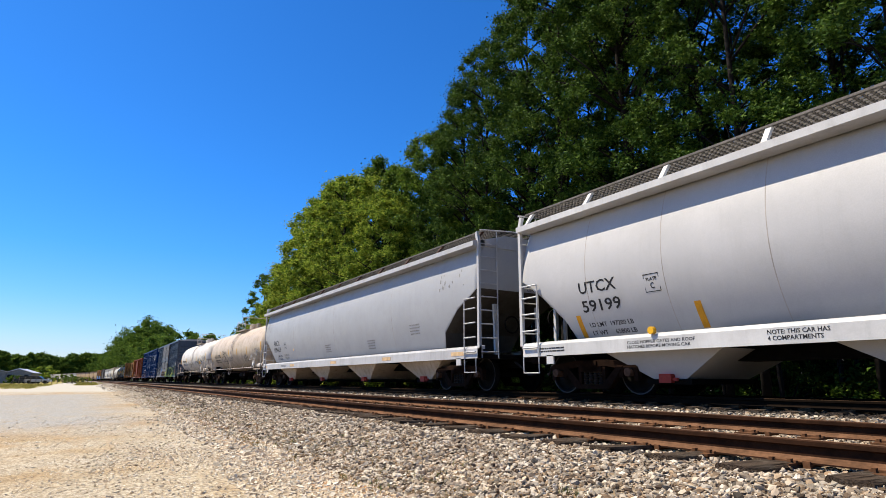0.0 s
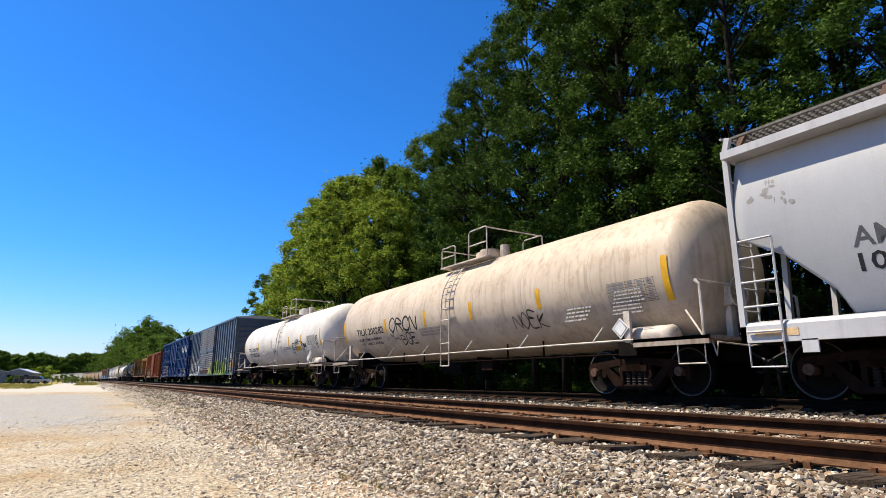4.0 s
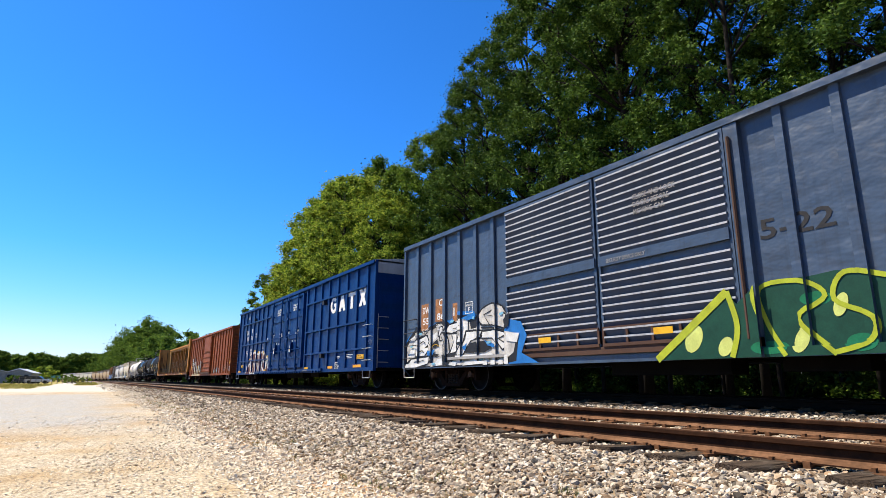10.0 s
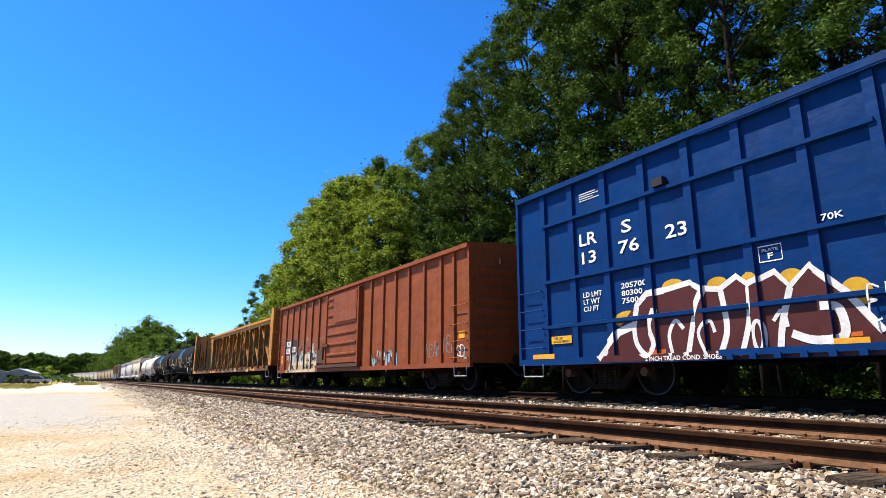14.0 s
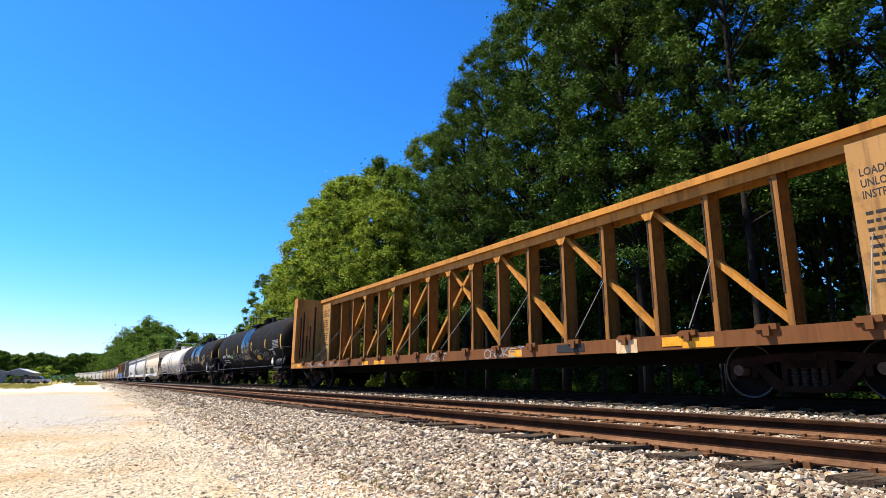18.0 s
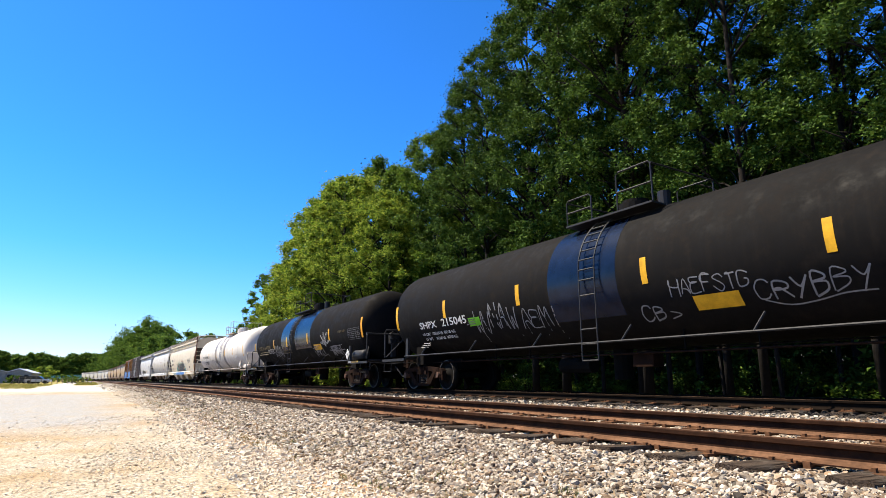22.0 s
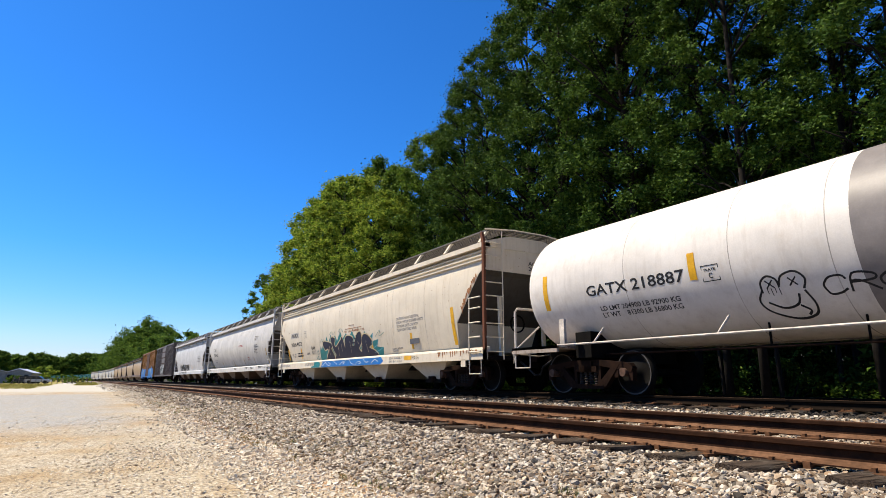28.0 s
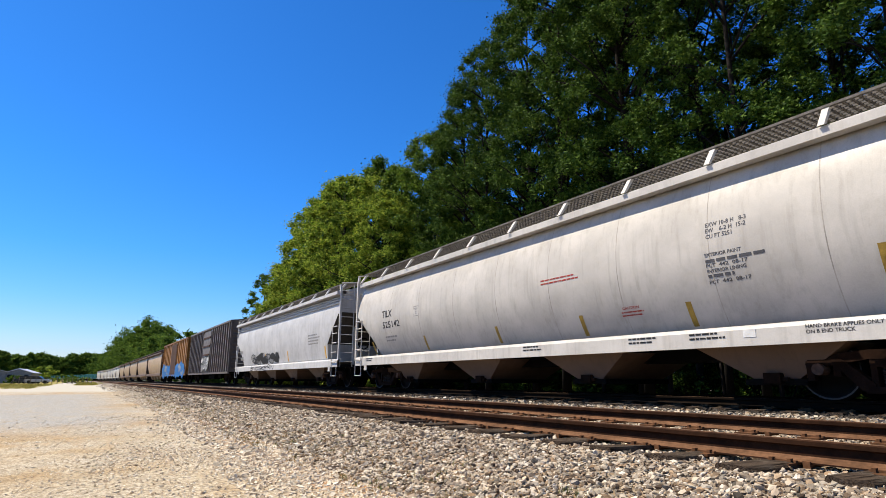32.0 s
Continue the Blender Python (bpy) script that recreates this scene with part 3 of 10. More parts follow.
def mural(car, x0, x1, z0, z1, fills, line, back, y=None, R=None, zc=None, seed=0, letters=6, lw=0.05, back_grow=0.35, label="sprayed mural of interlocking shapes"):
    """Spray art as plain shapes: a cloud behind, filled forms, outlines and inner strokes."""
    rnd = random.Random(seed)
    w = (x1 - x0) / letters
    hz = (z1 - z0) / 2
    cz = (z0 + z1) / 2
    if back is not None:
        s = surf(y, R, zc, 0.004)
        for k in range(letters * 2):
            bm = bmesh.new()
            s = surf(y, R, zc, 0.003 + 0.0007 * (k % 3))
            blob(bm, x0 + (x1 - x0) * (k + 0.5) / (letters * 2), cz + rnd.uniform(-0.25, 0.25) * hz, w * 0.55, hz * (1 + back_grow * rnd.uniform(-0.2, 0.6)), s, rnd, 9, 0.35, 2)
            part("graffiti", bm, back, car, label)
    outs = []
    for k in range(letters):
        cx = x0 + w * (k + 0.5)
        for j in range(2):
            mat = fills[(k + j) % len(fills)]
            bm = bmesh.new()
            s = surf(y, R, zc, 0.007 + 0.0012 * ((2 * k + j) % 4))
            outs.append(blob(bm, cx + rnd.uniform(-0.25, 0.25) * w, cz + (0.35 if j else -0.3) * hz, w * rnd.uniform(0.42, 0.66), hz * rnd.uniform(0.5, 0.75), s, rnd, 7, 0.5, 2))
            part("graffiti", bm, mat, car, label)
    bm = bmesh.new()
    s = surf(y, R, zc, 0.014)
    for p in outs:
        ribbon(bm, p, lw, s, True)
    for k in range(letters):
        cx = x0 + w * (k + 0.5)
        pts = [(cx + rnd.uniform(-0.5, 0.5) * w, cz + rnd.uniform(-0.9, 0.9) * hz) for _ in range(4)]
        ribbon(bm, smooth_pts(pts), lw * 0.8, s)
    part("graffiti", bm, line, car, label)


def cut(poly, axis, lo, hi):
    """The part of a flat polygon between two values of one coordinate."""
    for edge, sign in ((lo, 1), (hi, -1)):
        out = []
        for i, p in enumerate(poly):
            q = poly[i - 1]
            dp, dq = sign * (p[axis] - edge), sign * (q[axis] - edge)
            if (dp >= 0) != (dq >= 0):
                f = dq / (dq - dp)
                out.append((q[0] + (p[0] - q[0]) * f, q[1] + (p[1] - q[1]) * f))
            if dp >= 0:
                out.append(p)
        poly = out
        if len(poly) < 3:
            return []
    return poly


def ribbed(ribs, half, sill_top, doors=()):
    """The cells of a ribbed side: stretches of x and z with their depth."""
    cells = [(-99, 99, -9, sill_top, -HALF_W)]
    x = -99
    for r in sorted(ribs):
        cells += [(x, r - half, sill_top, 9, -HALF_W + 0.07), (r - half, r + half, sill_top, 9, -HALF_W + 0.005)]
        x = r + half
    cells.append((x, 99, sill_top, 9, -HALF_W + 0.07))
    for a, b, y in doors:
        cells = [c for c in cells if not (c[0] >= a and c[1] <= b)]
        cells = [(c[0], min(c[1], a), *c[2:]) if c[0] < a < c[1] < b else (max(c[0], b), *c[1:]) if a < c[0] < b < c[1] else c for c in cells]
        split = [c for c in cells if c[0] < a and c[1] > b]
        cells = [c for c in cells if not (c[0] < a and c[1] > b)]
        for c in split:
            cells += [(c[0], a, *c[2:]), (b, *c[1:])]
        cells.append((a, b, -9, 9, y))
    return cells


def ribbon_quads(pts, w, closed=False):
    flat = bmesh.new()
    ribbon(flat, pts, w, lambda z: 0.0, closed)
    out = [[(v.co.x, v.co.z) for v in f.verts] for f in flat.faces]
    flat.free()
    return out


def art(car, y, items, label, thin=1.0, base=0.002):
    """Spray art drawn shape by shape, the later over the earlier: paint, kind, points, width. y: a depth, a depth by height, or the cells of a ribbed side."""
    if isinstance(y, list):
        cells = y
    elif callable(y):
        cells = [(-99, 99, 0.7 + 0.08 * k, 0.7 + 0.08 * (k + 1), None) for k in range(30)]
    else:
        cells = [(-99, 99, -9, 9, y)]
    for i, (material, kind, pts, w) in enumerate(items):
        off = base + 0.0006 * i
        if kind == "soft":
            faces = [smooth_pts(pts, 4, True)]
        elif kind == "sharp":
            faces = [pts]
        elif kind == "loop":
            faces = ribbon_quads(smooth_pts(pts, 5, True), w * thin, True)
        elif kind == "curve":
            faces = ribbon_quads(smooth_pts(pts, 5), w * thin)
        else:
            faces = ribbon_quads(pts, w * thin)
        bm = bmesh.new()
        for poly in faces:
            for x0, x1, z0, z1, depth in cells:
                piece = cut(cut(poly, 0, x0, x1), 1, z0, z1) if x0 > -90 or x1 < 90 else cut(poly, 1, z0, z1)
                if len(piece) >= 3:
                    bm.faces.new([bm.verts.new((px, (y(pz) if depth is None else depth) - off, pz)) for px, pz in piece])
        if len(bm.faces):
            part("graffiti", bm, material, car, label)
        else:
            bm.free()


def oval(cx, cz, rx, rz, n=8, tilt=0.0):
    return [(cx + math.cos(a) * rx + tilt * math.sin(a) * rz, cz + math.sin(a) * rz) for a in [k * 2 * math.pi / n for k in range(n)]]


def rust_runs(car, spots, side, seed):
    """Narrow ragged runs of rust, each tapering downwards: x, top, length, width."""
    rnd = random.Random(seed)
    for x, z, ln, w in spots:
        n = 6
        left = [(x - w * (1 - k / n) * rnd.uniform(0.3, 0.8), z - ln * k / n) for k in range(n)]
        right = [(x + w * (1 - k / n) * rnd.uniform(0.3, 0.8), z - ln * k / n) for k in range(n)]
        bm = bmesh.new()
        a = [(bm.verts.new((p[0], side(p[1]), p[1])), bm.verts.new((q[0], side(q[1]), q[1]))) for p, q in zip(left, right)]
        for (p, q), (r, t) in zip(a, a[1:]):
            bm.faces.new((p, q, t, r))
        part("rust_run", bm, M_RUSTPATCH, car)


def panel(car, name, x0, x1, z0, z1, material, y, d=0.006, label=""):
    return part(name, box(x0, x1, y - d, y, z0, z1), material, car, label)


def reflector(car, x, z0, z1, w=0.14, y=None, R=None, zc=None, material=None):
    if R:
        return tank_patch(car, "reflector", x - w / 2, x + w / 2, z0, z1, R, zc, material or M_YEL)
    s = surf(y, None, None, 0.003)
    rows = [[(x - w / 2, s(z), z), (x + w / 2, s(z), z)] for z in [z0 + (z1 - z0) * i / 5 for i in range(6)]]
    return part("reflector", loft(rows, closed=False, caps=False), material or M_YEL, car)


def plate_mark(car, x0, x1, z0, z1, material, y=None, R=None, zc=None, letter="C"):
    """A stencilled square with a line of print over a letter."""
    s = surf(y, R, zc)
    bm = bmesh.new()
    ribbon(bm, [(x0, z0), (x1, z0), (x1, z1), (x0, z1)], 0.02, s, True)
    part("stencil_frame", bm, material, car)
    fit_text(car, "PLATE", x0 + 0.05, x1 - 0.05, z0 + (z1 - z0) * 0.64, z0 + (z1 - z0) * 0.82, material, y, R, zc)
    fit_text(car, letter, x0 + (x1 - x0) * 0.38, x0 + (x1 - x0) * 0.62, z0 + (z1 - z0) * 0.16, z0 + (z1 - z0) * 0.52, material, y, R, zc)


# ---- railway cars: x along the car, z above the rail, the near side at -y ----
HALF_W = 1.55
WHEEL_R = 0.44


def wheel_profile():
    return [(0.0, 0.09), (0.14, 0.09), (0.16, 0.02), (0.33, 0.0), (0.37, 0.03), (0.375, 0.06), (WHEEL_R, 0.065), (WHEEL_R + 0.028, -0.055), (WHEEL_R + 0.012, -0.085), (0.37, -0.085), (0.34, -0.05), (0.18, -0.04), (0.0, -0.09)]


def revolve_y(prof, y0, sign, n=28):
    rings = []
    for k in range(n):
        a = k * 2 * math.pi / n
        rings.append([(r * math.cos(a), y0 + sign * d, r * math.sin(a)) for r, d in prof])
    bm = bmesh.new()
    vs = [[bm.verts.new(p) for p in r] for r in rings]
    for u, w in zip(vs, vs[1:] + vs[:1]):
        for i in range(len(prof) - 1):
            bm.faces.new((u[i], u[i + 1], w[i + 1], w[i]))
    bmesh.ops.remove_doubles(bm, verts=bm.verts, dist=1e-5)
    bmesh.ops.recalc_face_normals(bm, faces=bm.faces)
    return bm


SHARED = {}


def shared_part(key, name, maker, material, parent, m=None, label="", smooth=False):
    """A part whose mesh alike parts share."""
    if key not in SHARED:
        bm = maker()
        me = bpy.data.meshes.new(name)
        bm.to_mesh(me)
        bm.free()
        if smooth:
            me.polygons.foreach_set("use_smooth", [True] * len(me.polygons))
        me.materials.append(material)
        SHARED[key] = me
    ob = new(name, SHARED[key])
    ob.parent = parent
    if m is not None:
        ob.matrix_basis = m
    if label:
        tagged(ob, label)
    return ob


def side_frame_bm(y):
    """A cast side frame: arched top bar, two pedestals and a window for the springs."""
    bm = bmesh.new()
    top = [(-1.22, 0.52), (-1.15, 0.62), (-0.75, 0.66), (-0.36, 0.70), (0.36, 0.70), (0.75, 0.66), (1.15, 0.62), (1.22, 0.52), (1.18, 0.44), (0.86, 0.50), (0.40, 0.57), (-0.40, 0.57), (-0.86, 0.50), (-1.18, 0.44)]
    add_prism(bm, top, "y", y - 0.07, y + 0.07)
    for s in (-1, 1):
        arm = [(s * 0.90, 0.60), (s * 0.74, 0.60), (s * 0.34, 0.24), (s * 0.34, 0.14), (s * 0.50, 0.14)]
        add_prism(bm, arm if s > 0 else arm[::-1], "y", y - 0.075, y + 0.06)
        add_box(bm, s * 0.34 - 0.04, s * 0.34 + 0.04, y - 0.06, y + 0.06, 0.16, 0.62)
        add_box(bm, s * 1.16 - 0.05, s * 1.16 + 0.05, y - 0.06, y + 0.06, 0.28, 0.56)
        add_box(bm, s * 0.80 - 0.05, s * 0.80 + 0.05, y - 0.06, y + 0.06, 0.34, 0.56)
    add_box(bm, -0.46, 0.46, y - 0.08, y + 0.07, 0.11, 0.20)
    bmesh.ops.recalc_face_normals(bm, faces=bm.faces)
    return bm


def spring_bm():
    """One coil spring as a stack of waists and bulges."""
    rings = []
    for k in range(11):
        r = 0.062 if k % 2 == 0 else 0.040
        rings.append([(r * math.cos(i * math.pi / 4), r * math.sin(i * math.pi / 4), 0.205 + k * 0.0255) for i in range(8)])
    return loft(rings)


WHEELSETS = []
WB2 = 1.02


def trucks(car, cx, far=False):
    """Two trucks at +-cx: side frames, springs, bearing caps; wheelsets roll."""
    for sx in (-1, 1):
        m = Matrix.Translation((sx * cx, 0, 0))
        tr = shared_part("bolster", "truck", lambda: boxes([(-0.17, 0.17, -1.12, 1.12, 0.46, 0.68), (-0.25, 0.25, -0.4, 0.4, 0.66, 0.80)]), M_TRUCK, car, m, "rusty brown cast steel truck")
        for sy in (-1, 1):
            if far and sy > 0:
                continue
            shared_part(("frame", sy), "side_frame", lambda: side_frame_bm(sy * 1.02), M_TRUCK, tr)
            if not far:
                shared_part(("seat", sy), "spring_seat", lambda: box(-0.30, 0.30, sy * 1.02 - 0.10, sy * 1.02 + 0.10, 0.46, 0.57), M_TRUCK, tr)
                for cx2 in (-0.21, -0.07, 0.07, 0.21):
                    if sy < 0:
                        shared_part("spring", "spring", spring_bm, M_SPRING, tr, Matrix.Translation((cx2, sy * 1.02, 0)))
                for sw in (-1, 1):
                    shared_part("bearing", "bearing_cap", lambda: cyl("y", (0, 0), 0.085, -0.1, 0.1, 14), M_BEARING, tr, Matrix.Translation((sw * WB2, sy * 1.06, WHEEL_R)))
        for sw in (-1, 1):
            m2 = Matrix.Translation((sx * cx + sw * WB2, 0, WHEEL_R))
            ax = shared_part("axle", "wheelset", lambda: cyl("y", (0, 0), 0.08, -1.0, 1.0, 10), M_WHEEL, car, m2)
            for sy in (-1, 1):
                if far and sy > 0:
                    continue
                w = shared_part(("wheel", sy), "wheel", lambda: revolve_y(wheel_profile(), sy * 0.76, sy), M_WHEEL, ax, None, "", True)
                shared_part(("tyre", sy), "wheel_rim", lambda: revolve_y([(WHEEL_R - 0.030, 0.068), (WHEEL_R - 0.006, 0.069)], sy * 0.762, sy), M_TYRE, ax)
            if not far:
                WHEELSETS.append(ax)


def coupler(car, half, z=0.86):
    for s in (-1, 1):
        part("coupler", boxes([(min(s * (half - 0.5), s * (half + 0.55)), max(s * (half - 0.5), s * (half + 0.55)), -0.09, 0.09, z - 0.1, z + 0.1),
                               (s * (half + 0.55) - 0.17, s * (half + 0.55) + 0.17, -0.16, 0.16, z - 0.15, z + 0.15)]), M_TRUCK, car, "rusty knuckle coupler")
        part("air_hose", tube([(s * (half - 0.05), -0.35, z - 0.1), (s * (half + 0.25), -0.38, z - 0.25), (s * (half + 0.45), -0.3, z - 0.45), (s * (half + 0.6), -0.2, z - 0.42)], 0.028), M_BLACK, car)


def ladder(car, x0, x1, y, z0, z1, n, material, r=0.014, name="ladder"):
    """Two stiles and rungs on the side."""
    lines = [[(x0, y, z0), (x0, y, z1)], [(x1, y, z0), (x1, y, z1)]]
    for i in range(n):
        z = z0 + (z1 - z0) * (i + 0.5) / n
        lines.append([(x0, y, z), (x1, y, z)])
    return part(name, tubes(lines, r, 5), material, car)


def grab_irons(car, x0, x1, y, zs, material):
    for z in zs:
        shared_part(("grab", round(x1 - x0, 3), material.name), "grab_iron", lambda: tube([(0, 0.07, -0.02), (0, 0, 0), (x1 - x0, 0, 0), (x1 - x0, 0.07, -0.02)], 0.013, 5), material, car, Matrix.Translation((x0, y, z)))


def stirrup(car, x0, x1, y, z1, drop, material):
    return part("stirrup_step", tube([(x0, y, z1), (x0, y, z1 - drop), (x1, y, z1 - drop), (x1, y, z1)], 0.016, 5), material, car)


def box_car(L, H, wall, trim, label, ribs, floor=0.72, rib_w=0.09, rib_d=0.07, far=False, roof_mat=None, band_mat=None, smooth_end=False, group="cars of the freight train"):
    """A boxcar. ribs: x of the side posts."""
    car = empty("boxcar", Matrix.Identity(4), label, "freight car", group)
    h = L / 2
    W = HALF_W
    body = bmesh.new()
    add_box(body, -h, h, -W + 0.07, W - 0.07, floor + 0.12, H - 0.10)
    part("body", body, wall, car)
    part("roof", prism([(-W - 0.03, H - 0.10), (-W - 0.03, H - 0.025), (-0.5, H + 0.10), (0.5, H + 0.10), (W + 0.03, H - 0.025), (W + 0.03, H - 0.10)], "x", -h - 0.02, h + 0.02), roof_mat or trim, car)
    for s in (-1, 1):
        part("side_sill", box(-h, h, s * W - 0.05 if s > 0 else -W, W if s > 0 else -W + 0.06, floor, floor + 0.14), wall, car)
        part("top_chord", box(-h, h, s * W - 0.06 if s > 0 else -W - 0.06, W + 0.06 if s > 0 else -W + 0.07, H - 0.15, H - 0.03), trim, car)
        if far:
            continue
    for x in ribs:
        shared_part(("rib", round(H, 2), floor, rib_w, rib_d, wall.name), "side_post", lambda: prism([(-rib_w * 0.8, -W + 0.075), (-rib_w * 0.75, -W + 0.075 - rib_d), (rib_w * 0.75, -W + 0.075 - rib_d), (rib_w * 0.8, -W + 0.075)], "z", floor + 0.12, H - 0.15), wall, car, Matrix.Translation((x, 0, 0)))
    for s in (-1, 1):
        k = 5 if smooth_end else 9
        zz = floor + 0.3
        step = (H - 0.55 - zz) / k
        for i in range(k):
            z = zz + i * step
            part("end_pressing", prism([(s * h, z), (s * (h + 0.05), z + step * 0.3), (s * (h + 0.05), z + step * 0.5), (s * h, z + step * 0.8)], "y", -W + 0.18, W - 0.18), wall, car)
        if band_mat:
            part("end_band", box(min(s * h, s * (h + 0.02)), max(s * h, s * (h + 0.02)), -W + 0.03, W - 0.03, H - 0.50, H - 0.04), band_mat, car, "white band across the top of the end")
        part("corner_post", box(s * h - 0.05, s * h + 0.03, -W - 0.005, -W + 0.10, floor, H - 0.04), wall, car)
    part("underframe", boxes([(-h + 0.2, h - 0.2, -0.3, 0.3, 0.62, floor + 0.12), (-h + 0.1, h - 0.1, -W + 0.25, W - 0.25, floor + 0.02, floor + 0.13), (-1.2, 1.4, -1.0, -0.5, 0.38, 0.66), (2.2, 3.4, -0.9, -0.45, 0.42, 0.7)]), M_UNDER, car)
    trucks(car, h - 2.15, far)
    coupler(car, h)
    return car


def slat_door(car, x0, x1, z0, z1, material, y=-HALF_W - 0.02, n=22, gap_at=0.42):
    """A sliding door with close horizontal corrugations."""
    d = part("door", box(x0, x1, y + 0.02, y + 0.08, z0, z1), material, car, "corrugated sliding door")
    step = (z1 - z0 - 0.1) / n
    for i in range(n):
        if abs(i / n - gap_at) < 0.5 / n:
            continue
        z = z0 + 0.05 + i * step
        shared_part(("slat", round(x1 - x0, 2), n), "corrugation", lambda: prism([(0.02, 0), (-0.05, step * 0.70), (-0.05, step * 0.94), (0.02, step * 0.97)], "x", x0 + 0.05, x1 - 0.05), material, d, Matrix.Translation((0, y + 0.0, z)))
        # pale lip: the sun caught along each corrugation, painted on
        shared_part(("slat_lip", round(x1 - x0, 2), n), "corrugation_lip", lambda: box(x0 + 0.06, x1 - 0.06, -0.058, -0.05, step * 0.70, step * 0.92), P_SUNLIP, d, Matrix.Translation((0, y + 0.0, z)))
    part("door_frame", boxes([(x0, x0 + 0.06, y - 0.03, y + 0.07, z0, z1), (x1 - 0.06, x1, y - 0.03, y + 0.07, z0, z1), (x0 + 0.06, x1 - 0.06, y - 0.03, y + 0.07, z1 - 0.06, z1), (x0 + 0.06, x1 - 0.06, y - 0.03, y + 0.07, z0, z0 + 0.06)]), material, d)
    return d


def grating_bm(x0, x1, y0, y1, z, pitch=0.11):
    """An open steel grating: long bars and cross bars with gaps."""
    bm = bmesh.new()
    n = 7
    for i in range(n):
        y = y0 + (y1 - y0) * i / (n - 1)
        add_box(bm, x0, x1, y - 0.012, y + 0.012, z - 0.03, z)
    k = int((x1 - x0) / pitch)
    for i in range(k + 1):
        x = x0 + (x1 - x0) * i / k
        add_box(bm, x - 0.022, x + 0.022, y0, y1, z - 0.022, z - 0.006)
    return bm


def hopper_car(L, H, shell, sill, label, bulge=0.0, bays=4, far=False, roof_mat=None, slope=1.5, knees=(2.55, 2.55), rail=True, seams=(), group="cars of the freight train", step=0.40, ridges=0, gate_mat=None, sill_z=(0.80, 1.10), post_mat=None, chute_mat=None, walk=0.50, bracket_mat=None, post_right=None, slope_right=None, lip=0.0):
    """A covered hopper: shell with sloped ends, side sills, chutes, roof walk, end frames. Returns it and the side's depth by height."""
    car = empty("covered_hopper", Matrix.Identity(4), label, "freight car", group)
    h = L / 2
    W = HALF_W
    z0 = sill_z[1] - 0.02
    top = H - step
    barrel = bulge > 0.3
    tuck = 0.30 if barrel else 0.20
    roof_mat = roof_mat or sill
    post_mat = post_mat or sill
    n = 30

    def side_y(z):
        tt = min(1.0, max(0.0, (z - z0) / (top - z0)))
        wide = 0.52 if barrel else 0.62
        low = max(0.0, 1 - tt / wide) ** 2
        high = max(0.0, (tt - wide) / (1 - wide)) ** 2
        return -(W - 0.025 - (0.10 + bulge) * low - tuck * high)

    def section(x, zlow):
        pts = []
        for i in range(n + 1):
            z = zlow + (top - zlow) * i / n
            pts.append((x, side_y(z), z))
        return pts + [(x, -p[1], p[2]) for p in pts[::-1]]

    def end_run(s, knee):
        mid = (knee + z0) / 2
        run_in = slope_right if (slope_right and s > 0) else slope
        return [(s * (h - 0.10), knee), (s * (h - 0.28), knee - 0.10), (s * (h - run_in * 0.52), mid + 0.30), (s * (h - run_in * 0.90), mid - 0.28), (s * (h - run_in), z0)]
    stations = end_run(-1, knees[0]) + [(u * (h - max(slope, slope_right or 0)) / 6, z0) for u in range(-5, 6)] + end_run(1, knees[1])[::-1]
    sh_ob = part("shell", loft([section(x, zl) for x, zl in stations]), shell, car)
    sh_ob.data.materials.append(P_ENDSHADE)
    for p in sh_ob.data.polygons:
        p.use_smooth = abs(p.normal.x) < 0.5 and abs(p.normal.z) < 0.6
        # downward end slopes get a darker colour that stands in for their shade
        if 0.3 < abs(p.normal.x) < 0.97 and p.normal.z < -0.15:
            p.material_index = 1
    for s in (-1, 1):
        part("eave", prism([(s * (W - 0.26), top - 0.02), (s * (W + 0.13 - lip), top - 0.02), (s * (W + 0.13 - lip), top + 0.11), (s * (W - 0.08 - lip), top + 0.16), (s * (W - 0.26), top + 0.16)], "x", -h + 0.06, h - 0.06), sill, car)
    part("roof", prism([(-W + 0.12, top), (-W + 0.12, top + 0.15), (-0.6, H - 0.03), (0.6, H - 0.03), (W - 0.12, top + 0.15), (W - 0.12, top)], "x", -h + 0.06, h - 0.06), roof_mat, car)
    for i in range(ridges):
        zr = top - 0.10 - 0.12 * i
        part("side_ridge", prism([(side_y(zr) + 0.01, zr - 0.045), (side_y(zr) - 0.085, zr - 0.02), (side_y(zr) - 0.085, zr + 0.015), (side_y(zr) + 0.01, zr + 0.045)], "x", -h + 0.12, h - 0.12), shell, car)
    for s in (-1, 1):
        part("side_sill", prism([(s * (W - 0.10), sill_z[0]), (s * W, sill_z[0]), (s * W, sill_z[1] - 0.05), (s * (W - 0.03), sill_z[1]), (s * (W - 0.18), sill_z[1] + 0.03), (s * (W - 0.18), sill_z[1] - 0.06), (s * (W - 0.10), sill_z[1] - 0.08)], "x", -h, h), sill, car)
    span = (2 * (h - slope)) / bays
    for i in range(bays):
        cx = -(h - slope) + span * (i + 0.5)
        a, b = span * 0.30, 0.34
        zt = sill_z[0] + 0.02
        rings = [[(cx - a, -W + 0.34, zt), (cx + a, -W + 0.34, zt), (cx + a, W - 0.34, zt), (cx - a, W - 0.34, zt)], [(cx - b, -0.95, 0.30), (cx + b, -0.95, 0.30), (cx + b, 0.95, 0.30), (cx - b, 0.95, 0.30)]]
        ch = part("chute", loft(rings), chute_mat or shell, car)
